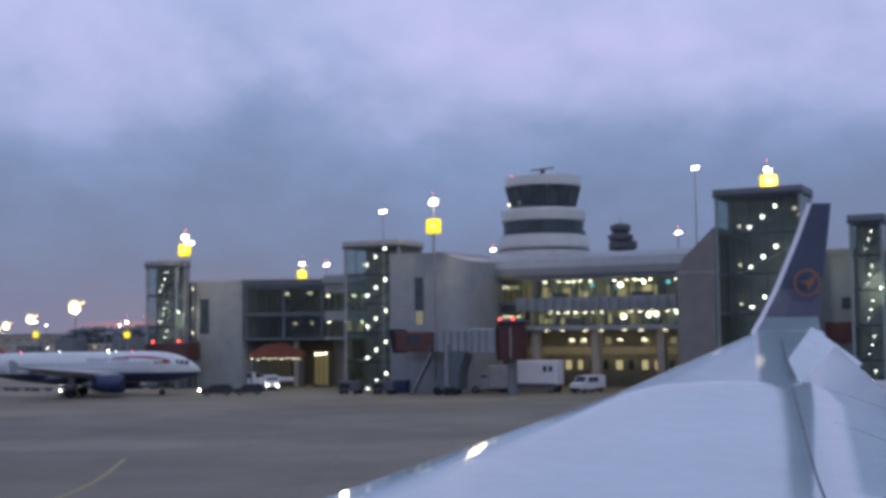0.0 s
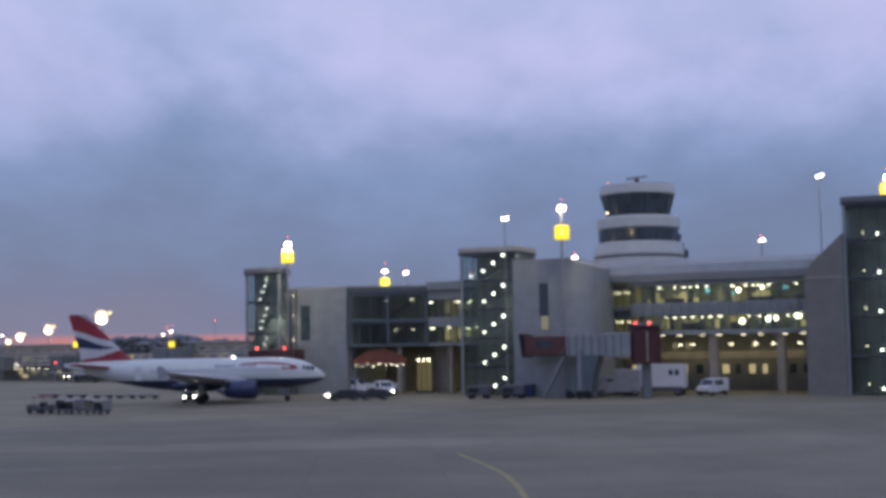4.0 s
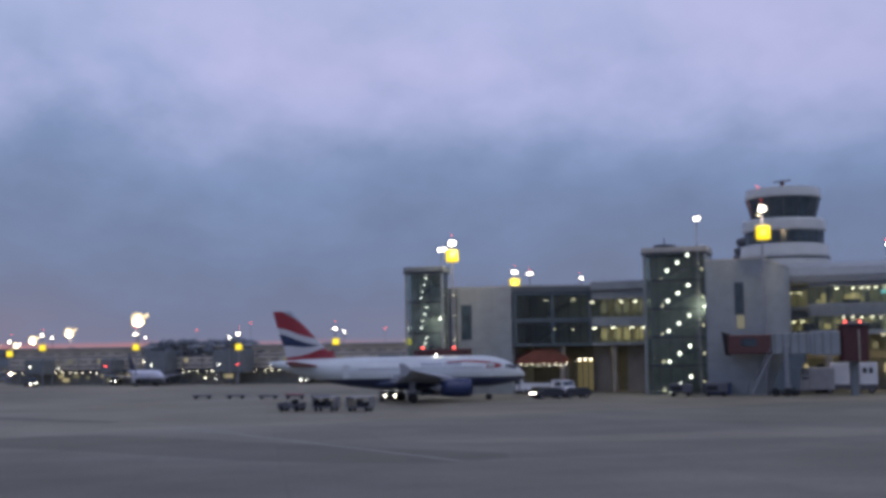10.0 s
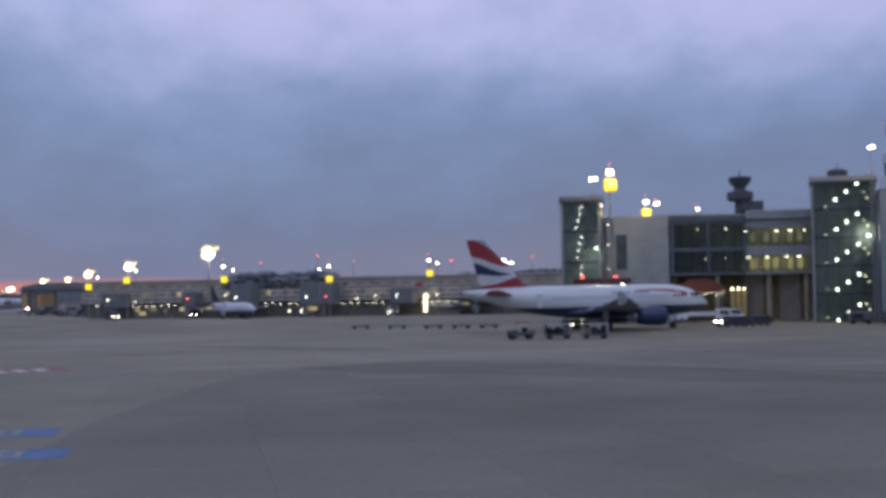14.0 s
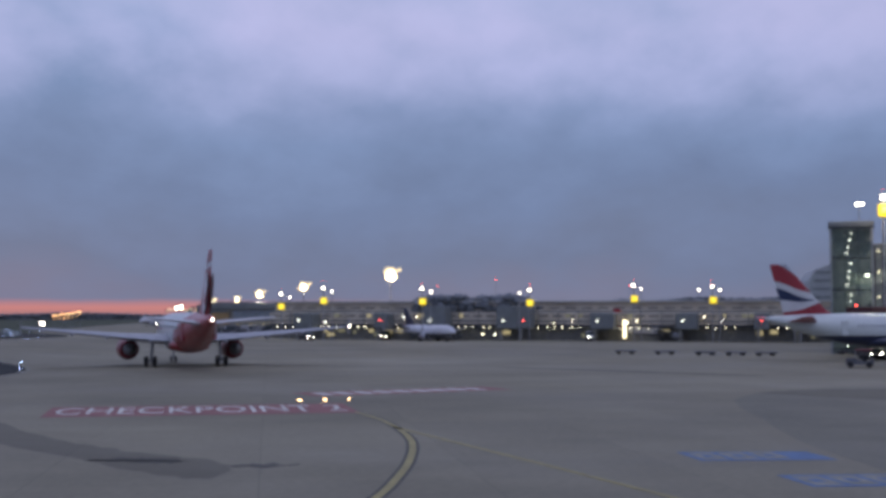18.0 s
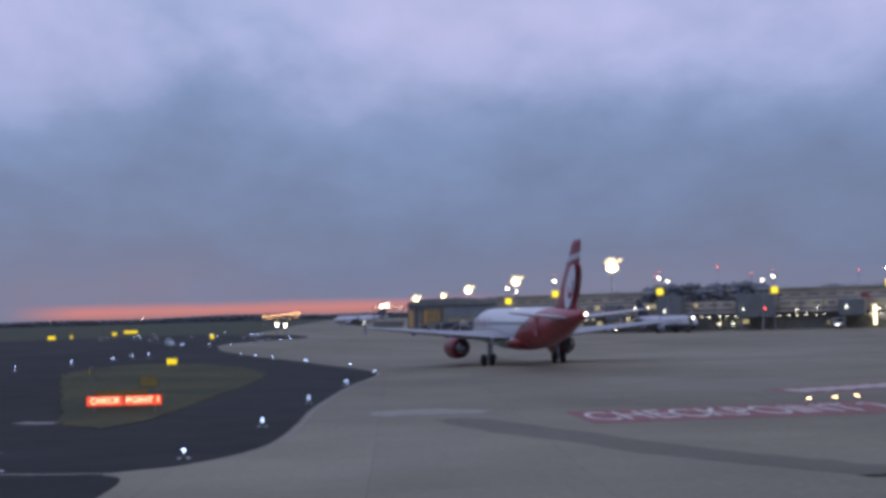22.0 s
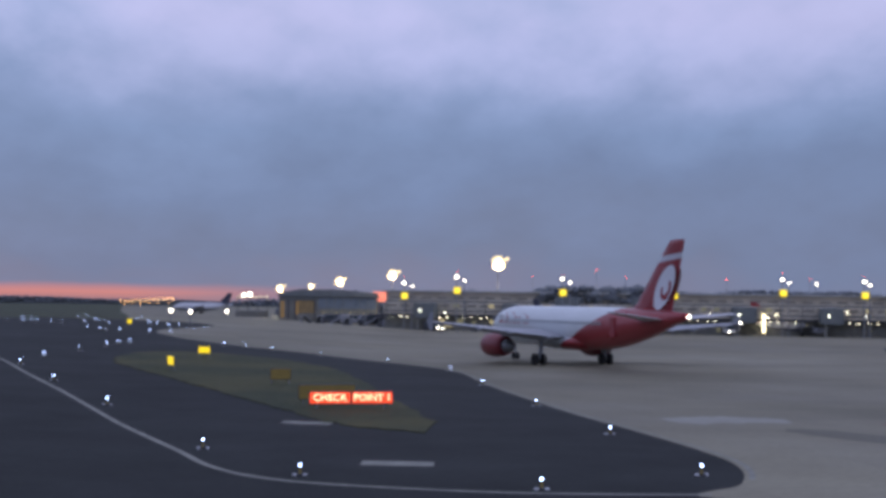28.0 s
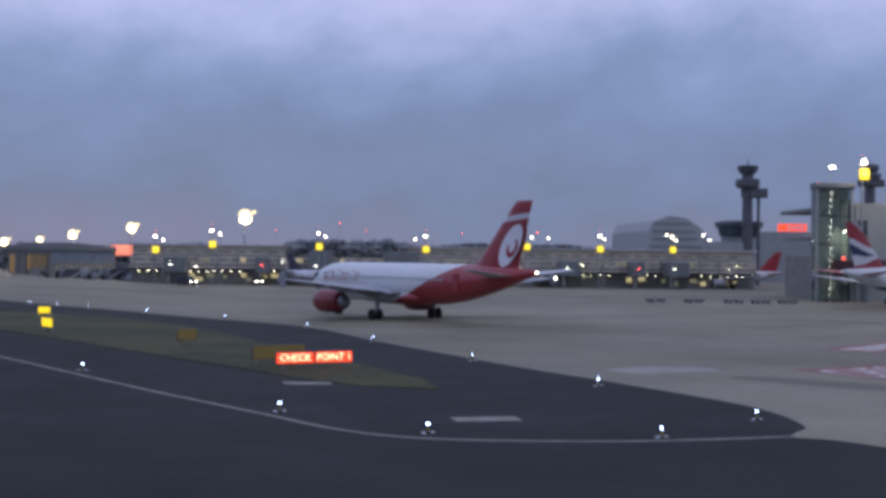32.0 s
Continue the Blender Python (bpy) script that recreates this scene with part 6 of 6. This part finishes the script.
def vehicle(m, body, length, width, height, label, category, cab=1.6, nose=0.9, lamps=True, boxy=True, floor=0.45, group="", windows=2):
    """A van, car or lorry; x forwards, on its wheels."""
    v = thing(category.replace(" ", "_"), m, label, category, group)
    L, W = length / 2, width / 2
    r = 0.34 if height < 2.4 else 0.45
    hood = floor + (height - floor) * 0.46
    if boxy:
        part("cargo_body", cube(-L, L - cab - nose, -W, W, floor + 0.1, height, 0.08), body, v)
        prof = ((L - cab - nose, floor), (L, floor), (L, hood - 0.1), (L - nose, hood + 0.08), (L - nose - 0.5, height - 0.08 if height < 2.8 else 2.45), (L - cab - nose, height - 0.05 if height < 2.8 else 2.5))
    else:
        prof = ((-L, floor), (L, floor), (L, hood - 0.15), (L - nose, hood), (L - nose - 0.7, height), (-L + 0.5, height), (-L, hood + 0.1))
    part("cab", loft([[(x, y, z) for x, z in prof] for y in (-W + 0.03, W - 0.03)]), body, v)
    top = min(height, 2.45)
    part("windscreen", loft([[(L - nose - 0.03, y, hood + 0.14), (L - nose + 0.0, y, hood + 0.14), (L - nose - 0.46, y, top - 0.12), (L - nose - 0.5, y, top - 0.12)] for y in (-W + 0.15, W - 0.15)]), M_GLASS, v)
    for s in (1, -1):
        for k in range(windows):
            x1 = L - nose - 0.65 - k * 1.0
            if boxy and k and height > 2.8:
                break
            part("side_window", cube(x1 - 0.85, x1, s * W - 0.035, s * W + 0.01, hood + 0.12, top - 0.18), M_GLASS, v)
        for x in (-L + 0.8, L - 0.85):
            w = part("tyre", wheel(r, 0.24), M_BLACK, v, "black tyre", at=Matrix.Translation((x, s * (W - 0.12), r)))
            part("rim", wheel(r * 0.55, 0.26, 10), M_STEEL, w)
        if lamps:
            part("head_lamp", ball(0.13, 10, 6), M_HEAD, v, "lit head lamp", at=Matrix.Translation((L + 0.02, s * (W - 0.28), 0.75)))
        part("tail_lamp", cube(-L - 0.03, -L, s * (W - 0.18) - 0.07, s * (W - 0.18) + 0.07, 0.8, 1.1), M_TAIL, v)
    part("bumper", cube(L - 0.02, L + 0.10, -W + 0.05, W - 0.05, floor - 0.05, floor + 0.18, 0.03), M_BLACK, v)
    part("chassis", cube(-L + 0.2, L - 0.2, -W + 0.25, W - 0.25, floor - 0.15, floor + 0.02), M_BLACK, v)
    return v


def pier_pose(s, d, turn):
    return PIER @ Matrix.Translation((s, -d, 0)) @ Matrix.Rotation(radians(turn), 4, "Z")


vehicle(heading(-25.6, 176.0, 0.2, -0.98), M_WHITE, 4.8, 1.95, 2.1, "white van with lit head lamps under the pier", "van", cab=1.5)
vehicle(heading(-51.6, 167.6, 0.05, -1.0), M_DARK_CAR, 3.4, 1.9, 1.35, "low dark apron tug with lit head lamps under the airliner", "tug", boxy=False)
vehicle(heading(-31.0, 163.5, -0.97, -0.2), M_DARK_CAR, 4.2, 1.8, 1.45, "dark car with lit head lamps by the airliner nose", "car", boxy=False)
vehicle(heading(-27.0, 164.6, -0.97, -0.2), M_DARK_CAR, 4.0, 1.8, 1.4, "dark parked service car on the apron", "car", boxy=False, lamps=False)
catering = vehicle(pier_pose(13.0, -6.0, 180), M_WHITE, 8.6, 2.5, 4.1, "white high-sided catering lorry parked below the gallery", "lorry", lamps=False, floor=0.9)
for x in (-3.7, -2.9):
    part("body_window", cube(x, x + 0.5, 1.24, 1.29, 2.7, 3.4), M_GLASS, catering, "small dark window in the lorry body")
part("body_skirt", cube(-4.2, 1.6, 1.2, 1.27, 0.5, 1.2), M_TRUCK_DARK, catering)
vehicle(pier_pose(8.6, -4.0, 200), M_TRUCK, 6.0, 2.4, 3.5, "grey box lorry parked behind the bridge leg", "lorry", lamps=False)
vehicle(pier_pose(20.6, -7.0, 250), M_WHITE, 4.9, 1.95, 2.2, "white van parked by the pier columns", "van", lamps=False)
for s, d, turn in ((52, 0, 200), (56, 2, 190), (60, -3, 185)):
    vehicle(pier_pose(s, d, turn), M_WHITE, 4.7, 1.9, 2.1, "white van parked at the east end of the pier", "van", lamps=False, group="parked vans")
vehicle(heading(-30.6, 187.0, 0.9, -0.3), M_WHITE, 5.4, 2.0, 2.3, "white minibus parked under the west gallery", "van", lamps=False)
for x, y, dx, dy in ((-119, 296, 0.4, -0.9), (-38.5, 279, 0.2, -0.98), (-58, 281, -0.2, -0.98), (-25, 274, 0.1, -1.0), (-100, 303, -0.5, -0.8), (-66, 292, 0.2, -1), (-12, 268, -0.3, -0.95)):
    vehicle(heading(x, y, dx, dy), M_WHITE if x > -70 else M_DARK_CAR, 4.8, 1.9, 2.1, "distant apron van with lit head lamps", "van", group="distant apron vans")


def dolly(m, loaded, label, group="baggage train"):
    """A low baggage trailer."""
    t = thing("baggage_cart", m, label, "baggage cart", group)
    part("deck", cube(-1.4, 1.4, -0.75, 0.75, 0.36, 0.56, 0.03), M_TRUCK_DARK, t)
    for x in (-0.95, 0.95):
        for y in (-0.6, 0.6):
            part("tyre", wheel(0.2, 0.14, 12), M_BLACK, t, at=Matrix.Translation((x, y, 0.2)))
    part("tow_bar", rod((1.4, 0, 0.45), (2.2, 0, 0.3), 0.04), M_STEEL, t)
    if loaded:
        for x in (-1.35, 1.35):
            part("end_frame", cube(x - 0.04, x + 0.04, -0.72, 0.72, 0.56, 1.55), M_STEEL, t)
        part("canopy", cube(-1.45, 1.45, -0.8, 0.8, 1.55, 1.66, 0.04), M_TRUCK, t)
        rb = random.Random(loaded)
        for k in range(5):
            x = -1.15 + k * 0.52
            part("suitcase", cube(x, x + 0.42, -0.55, rb.uniform(0.2, 0.55), 0.56, 0.56 + rb.uniform(0.45, 0.8), 0.05), rb.choice((M_DARK_CAR, M_STAB_RED, M_BEIGE, M_BLACK)), t)
    return t


tractor = thing("baggage_tractor", heading(-64.9, 143.4, -0.88, 0.47), "small dark baggage tractor towing carts", "tractor")
part("body", loft([[(x, y, z) for x, z in ((-1.4, 0.35), (1.4, 0.35), (1.4, 0.95), (0.4, 1.05), (0.2, 0.75), (-1.0, 0.75), (-1.4, 1.0))] for y in (-0.75, 0.75)]), M_TRUCK_DARK, tractor)
part("roof", cube(-1.2, 0.5, -0.7, 0.7, 1.85, 1.93, 0.02), M_STAB_RED, tractor)
for x in (-1.15, 0.45):
    for y in (-0.65, 0.65):
        part("roof_post", rod((x, y, 0.7), (x, y, 1.86), 0.03), M_STEEL, tractor)
part("driver_seat", cube(-0.7, -0.2, -0.4, 0.4, 0.75, 1.3, 0.05), M_BLACK, tractor)
for x in (-0.95, 0.95):
    for y in (-0.7, 0.7):
        part("tyre", wheel(0.32, 0.22, 14), M_BLACK, tractor, at=Matrix.Translation((x, y, 0.32)))
for k, (x, y) in enumerate(((-61.2, 141.4), (-57.6, 139.5))):
    dolly(heading(x, y, -0.88, 0.47), k + 3, "covered baggage cart loaded with suitcases")
for k, (x, y) in enumerate(((-76.6, 191.5), (-71.7, 188.5), (-67.0, 185.0), (-63.3, 183.2), (-59.7, 181.4), (-45.5, 186.0))):
    dolly(heading(x, y, 0.99, -0.1), 0, "low empty baggage dolly on the apron", "empty dollies")
for s, d in ((-7.5, 5.0), (-3.0, 4.0)):
    t = thing("ground_power_cart", pier_pose(s, d, 5), "dark boxy ground power cart by the pier", "power cart", "power carts")
    part("housing", cube(-1.5, 1.5, -0.8, 0.8, 0.5, 1.7, 0.12), M_TRUCK_DARK, t)
    part("louvre", cube(-1.2, 0.2, -0.83, -0.8, 0.8, 1.4), M_BLACK, t)
    for x in (-1.0, 1.0):
        for y in (-0.7, 0.7):
            part("tyre", wheel(0.3, 0.2, 12), M_BLACK, t, at=Matrix.Translation((x, y, 0.3)))
skip = thing("blue_container", pier_pose(-2.6, 0.9, 0), "blue metal container against the gate block", "container")
part("tub", cube(-1.6, 1.2, -0.6, 0.6, 0.15, 1.6, 0.06), M_CONTAINER, skip)
part("lid", cube(-1.65, 1.25, -0.65, 0.65, 1.6, 1.72, 0.03), M_TRUCK_DARK, skip)
M_CANOPY = paint("orange_red_canopy", (0.24, 0.075, 0.045), 0.6, 0.15, 0.8)
orange_canopy = thing("baggage_shelter", pier_pose(-29.6, -9.6, 0) @ Matrix.Rotation(math.atan2(5.3, 10.9), 4, "Z"), "orange-red canopy with a row of lamps under the gallery", "canopy")
part("canopy_roof", loft([[(x, y, z) for x, z in ((-4.2, 4.7), (-3.6, 5.3), (-1.6, 6.4), (1.4, 6.6), (3.4, 5.6), (4.2, 4.7), (3.9, 4.5), (-3.9, 4.5))] for y in (0.2, 3.6)]), M_CANOPY, orange_canopy)
for x in (-3.7, 3.7):
    for y in (0.5, 3.2):
        part("canopy_post", rod((x, y, 0), (x, y, 4.6), 0.12), M_STEEL, orange_canopy)
for k in range(9):
    part("canopy_lamp", ball(0.075, 10, 6), M_CEIL_LAMP, orange_canopy, "lit lamp under the canopy", at=Matrix.Translation((-3.5 + k * 0.88, 0.1, 4.35 - 0.25 * (k % 2))))
part("baggage_belt", cube(-3.2, 3.2, 1.0, 2.4, 0.9, 1.5, 0.05), M_WHITE, orange_canopy, "white baggage belt under the canopy")
for x in (-2.8, 0.0, 2.8):
    part("belt_leg", cube(x - 0.1, x + 0.1, 1.3, 2.1, 0, 0.9), M_STEEL, orange_canopy)
kiosk = thing("lit_doorway", pier_pose(-24.2, -13.8, 0), "yellow-lit glazed doorway under the gallery", "doorway")
part("door_frame", cube(-1.4, 1.4, 0.0, 0.25, 0, 5.2, 0.04), M_FRAME, kiosk)
for k in range(3):
    part("lit_pane", cube(-1.2 + k * 0.85, -0.5 + k * 0.85, -0.04, 0.0, 0.3, 4.8), M_DOOR_GLOW, kiosk)
    part("door_lamp", ball(0.16, 8, 6), M_CEIL_LAMP, kiosk, at=Matrix.Translation((-0.85 + k * 0.85, -0.2, 4.9)))
# equipment yard below the hangar
for k, (x, y) in enumerate(((-136.5, 331), (-131, 329.5), (-127, 328), (-121.5, 326), (-117, 330), (-112, 322), (-107, 319))):
    vehicle(heading(x, y, 0.95 if k % 2 else -0.9, -0.3), M_TRUCK if k % 3 == 1 else M_TRUCK_DARK, 5.6, 2.3, 2.1 + 0.3 * (k % 4), "grey box lorry parked in the equipment yard", "lorry", lamps=False, group="yard lorries")
ry = random.Random(21)
for k in range(16):
    t = thing("loading_steps", Matrix.Translation((-141 + k * 2.6 + ry.uniform(-1, 1), 329 - k * 0.8 + ry.uniform(-3, 3), 0)) @ Matrix.Rotation(ry.uniform(0, 6), 4, "Z"), "parked grey boarding steps and loaders", "boarding steps", "equipment yard")
    h = ry.uniform(2.0, 3.4)
    part("ramp", loft([[(-2, y, 0.4), (-1.6, y, 0.4), (1.6, y, h), (1.2, y, h)] for y in (-0.7, 0.7)]), M_STEEL, t)
    part("platform", cube(1.2, 2.6, -0.8, 0.8, h - 0.15, h), M_TRUCK, t)
    part("chassis", cube(-2.2, 2.4, -0.8, 0.8, 0.3, 0.6), M_TRUCK_DARK, t)
    part("leg", cube(1.8, 2.2, -0.2, 0.2, 0.5, h - 0.1), M_STEEL, t)
    for x in (-1.5, 1.6):
        part("axle", rod((x, -0.8, 0.28), (x, 0.8, 0.28), 0.28, n=10), M_BLACK, t)

# ---- trees on the skyline ----


def tree_belt(name, x0, y0, x1, y1, h0, h1, step, label, seed, dense=1.0):
    """A belt of trees far off: a ragged mass of overlapping clumps, joined."""
    rt = random.Random(seed)
    verts, faces = [], []
    n = int(math.hypot(x1 - x0, y1 - y0) / step * dense)
    for i in range(n):
        f = i / n
        hh = h0 + (h1 - h0) * (0.5 + 0.5 * math.sin(f * 9 + seed) * math.cos(f * 23 + seed)) + rt.uniform(-0.1, 0.1)
        hh *= min(1.0, 0.55 + 5 * f, 0.75 + 4 * (1 - f))
        rows = max(4, int(hh / (step * 0.55)))
        for k in range(rows):
            r = rt.uniform(0.75, 1.15) * step
            z = hh - r * 0.7 - (rows - 1 - k) * step * 0.6
            if z < -r:
                continue
            cx, cy = x0 + (x1 - x0) * f + rt.uniform(-step, step) * 0.5, y0 + (y1 - y0) * f + rt.uniform(-4, 4)
            b = len(verts)
            for u, v, w in ((1, 0, 0), (0.5, 0.87, 0.1), (-0.5, 0.87, -0.1), (-1, 0, 0.05), (-0.5, -0.87, -0.05), (0.5, -0.87, 0.1), (0, 0, 0.75), (0, 0, -0.8)):
                q = r * rt.uniform(0.8, 1.15)
                verts.append((cx + u * q, cy + v * q, max(0.0, z + w * q)))
            faces += [(b + j, b + (j + 1) % 6, b + 6) for j in range(6)] + [(b + (j + 1) % 6, b + j, b + 7) for j in range(6)]
    me = bpy.data.meshes.new(name)
    me.from_pydata(verts, [], faces)
    me.materials.append(M_HAZY_TREES)
    me.polygons.foreach_set("use_smooth", [True] * len(me.polygons))
    return tagged(new(name, me), label, "trees", kind="stuff")


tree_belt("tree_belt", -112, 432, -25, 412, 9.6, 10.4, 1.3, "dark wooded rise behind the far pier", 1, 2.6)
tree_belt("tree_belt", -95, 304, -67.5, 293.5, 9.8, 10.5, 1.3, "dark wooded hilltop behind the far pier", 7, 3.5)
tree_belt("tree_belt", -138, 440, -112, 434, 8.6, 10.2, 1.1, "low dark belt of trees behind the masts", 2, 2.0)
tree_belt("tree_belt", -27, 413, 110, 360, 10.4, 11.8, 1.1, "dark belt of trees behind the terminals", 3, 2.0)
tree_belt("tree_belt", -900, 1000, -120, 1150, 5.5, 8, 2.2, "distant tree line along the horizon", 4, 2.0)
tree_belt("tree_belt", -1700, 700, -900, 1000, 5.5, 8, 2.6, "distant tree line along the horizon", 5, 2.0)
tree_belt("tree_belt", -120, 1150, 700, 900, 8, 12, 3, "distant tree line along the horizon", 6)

for x, y, z in ((-70, 330, 14.6), (-60, 336, 13.2), (-35, 330, 12.9), (-14, 326, 13.4), (20, 322, 14.0), (-84, 338, 13.0)):
    t = thing("aerial_mast", Matrix.Translation((x, y, 0)), "thin aerial with a red obstruction lamp on the skyline", "aerial", "skyline aerials")
    part("pole", rod((0, 0, 0), (0, 0, z), 0.09, 0.05, 6), M_STEEL, t)
    part("red_lamp", ball(0.13, 8, 6), M_RED_LAMP, t, "red obstruction lamp", at=Matrix.Translation((0, 0, z + 0.1)))

# ---- wing of the taxiing airliner, where it stands as the roll begins ----
M_WING_TOP = livery_material("wing_top_paint", (0.40, 0.53, 0.56), (0.36, 0.47, 0.50), lambda m: slope_mask(m, 1.0, 0.0, 5.0, 3.0), (0.07, 0.15))
M_WINGLET = paint("navy_winglet", (0.030, 0.045, 0.085), 0.35, 0.1, 1.2)
M_LOGO = paint("amber_logo", (0.32, 0.13, 0.055), 0.5, 0.1, 2.0)
wing = thing("airliner_wing", None, "pale blue-grey airliner wing with a navy winglet", "airplane wing")


def wing_section(le, te, y, z, t):
    c = te - le
    return [(te - u * c if False else le + u * c, y, z + (v if v < 0 else v * 0.55) * c * t) for u, v in FOIL]


SPAN = ((-10.2, 7.6, 0.7, 5.1, 0.9), (-6.2, 7.4, 7.0, 5.35, 0.9), (-1.85, 6.3, 13.4, 5.90, 0.9), (2.28, 6.6, 18.9, 6.80, 0.85), (5.70, 7.05, 23.8, 7.72, 0.8))
part("wing_box", loft([wing_section(*s) for s in SPAN]), M_WING_TOP, wing, smooth=True)


def on_wing(y, f):
    """A point on the upper skin at span y and chord fraction f."""
    for a, b in zip(SPAN, SPAN[1:]):
        if a[2] <= y <= b[2]:
            k = (y - a[2]) / (b[2] - a[2])
            le, te, z = (a[i] + (b[i] - a[i]) * k for i in (0, 1, 3))
            return Vector((le + (te - le) * f, y, z + 0.055 * (te - le) * math.sin(math.pi * min(1, max(0, 1 - f) ** 0.8)) * 0.8))
    return Vector((0, y, 6))


def seam(points, w, lift=0.02):
    bm = bmesh.new()
    rows = []
    for y, f in points:
        p = on_wing(y, f)
        rows.append((bm.verts.new(p + Vector((-w / 2, 0, lift))), bm.verts.new(p + Vector((w / 2, 0, lift)))))
    for a, b in zip(rows, rows[1:]):
        bm.faces.new((a[0], a[1], b[1], b[0]))
    return bm


def chord_at(y, x):
    """The chord fraction of the point x at span y."""
    for a, b in zip(SPAN, SPAN[1:]):
        if a[2] <= y <= b[2]:
            k = (y - a[2]) / (b[2] - a[2])
            le, te = a[0] + (b[0] - a[0]) * k, a[1] + (b[1] - a[1]) * k
            return (x - le) / (te - le)


part("spoiler_seam", seam([(9.0 + 1.25 * k, chord_at(9.0 + 1.25 * k, 2.85 + 0.285 * k)) for k in range(12)], 0.03), M_FRAME, wing, "dark gap between wing box and flap")
part("slat_seam", seam([(8 + k * 1.5, 0.09) for k in range(11)], 0.012), M_FRAME, wing)
for y, x in ((16.2, 4.9), (18.6, 5.5)):
    part("flap_seam", seam([(y - 0.5 * k, chord_at(y - 0.5 * k, x + 0.22 * k)) for k in range(6)], 0.016), M_FRAME, wing)


def plate(name, corners, label):
    """A thin stiff panel standing up from the wing."""
    return part(name, loft([[(x, y, z + dz) for x, y, z in corners] for dz in (0.0, 0.05)]), M_WING_TOP, wing, label)


plate("raised_spoiler", ((5.45, 20.3, 7.28), (6.68, 23.2, 7.80), (7.30, 22.3, 7.14), (5.25, 18.3, 6.56)), "raised spoiler panel")
plate("raised_spoiler", ((4.62, 15.6, 6.16), (6.07, 17.6, 6.56), (6.4, 14.2, 5.95), (4.72, 14.2, 5.92)), "raised spoiler panel")
# thin dark sheet paints the shaded gap below the raised panel
part("spoiler_shade", loft([[(5.35, 18.5, 6.47 + d), (7.02, 21.5, 6.94 + d), (7.30, 21.0, 6.60 + d), (6.60, 19.0, 6.40 + d)] for d in (0.0, 0.04)]), M_FRAME, wing, "dark sheet for the shaded gap under the raised spoiler")
# blended winglet
ribs = ((5.75, 7.12, 23.8, 7.70), (5.85, 7.14, 24.2, 7.78), (6.1, 7.2, 24.55, 8.05), (6.45, 7.36, 24.8, 8.6), (6.95, 7.58, 25.05, 9.6), (7.28, 7.72, 25.2, 10.35))
part("winglet", loft([[(le + u * (te - le), y + v * (te - le) * 0.7, z) for u, v in FOIL] for le, te, y, z in ribs[1:]]), M_WINGLET, wing, "navy upturned winglet")
part("winglet_edge", loft([[(le - 0.05 + q * 0.09, y + r, z) for q, r in ((0, 0), (1, -0.05), (1, 0.05))] for le, te, y, z in ribs]), M_WHITE, wing, "pale metal leading edge")
part("winglet_root", loft([[(le + u * (te - le), y + v * (te - le) * 0.7, z) for u, v in FOIL] for le, te, y, z in ribs[:3]]), M_WING_TOP, wing)
ring = bmesh.new()
for k in range(28):
    a, b = radians(k * 360 / 28), radians((k + 1) * 360 / 28)
    ring.faces.new([ring.verts.new((7.02 + 0.27 * r * math.cos(t), 24.72 - 0.12, 8.72 + 0.27 * r * math.sin(t))) for r, t in ((1, a), (1, b), (0.84, b), (0.84, a))])
bmesh.ops.remove_doubles(ring, verts=ring.verts, dist=1e-4)
part("logo_ring", ring, M_LOGO, wing, "amber ring painted on the winglet")
bird = bmesh.new()
bird.faces.new([bird.verts.new((7.02 + x, 24.72 - 0.125, 8.72 + z)) for x, z in ((-0.16, 0.02), (0.02, 0.04), (0.17, 0.16), (0.12, -0.02), (0.02, -0.14), (-0.02, -0.02))])
part("logo_mark", bird, M_LOGO, wing)
# engine pod and gear that carry the wing
eng = part("engine_pod", axle_turned(((-9.2, 1.25), (-9.1, 1.36), (-8.2, 1.48), (-6.4, 1.45), (-4.6, 1.2), (-3.6, 0.9)), 32), M_WHITE, wing, smooth=True, at=Matrix.Translation((0, 5.4, 3.3)))
part("engine_intake", axle_turned(((-9.15, 1.2), (-8.2, 1.1), (-8.15, 0.2)), 28), M_BLACK, eng)
part("engine_pylon", cube(-7.6, -2.6, -0.22, 0.22, 1.2, 2.3, 0.08), M_WING_TOP, eng)
leg = part("main_gear_leg", rod((3.4, 2.6, 0.9), (3.2, 2.3, 5.1), 0.18, 0.24, 14), M_STEEL, wing)
part("bogie_beam", cube(2.6, 4.2, 2.48, 2.72, 0.5, 0.72, 0.05), M_STEEL, leg)
for x in (2.75, 4.05):
    for y in (2.2, 3.0):
        part("tyre", wheel(0.56, 0.4), M_BLACK, leg, "black tyre", at=Matrix.Translation((x, y, 0.58)))
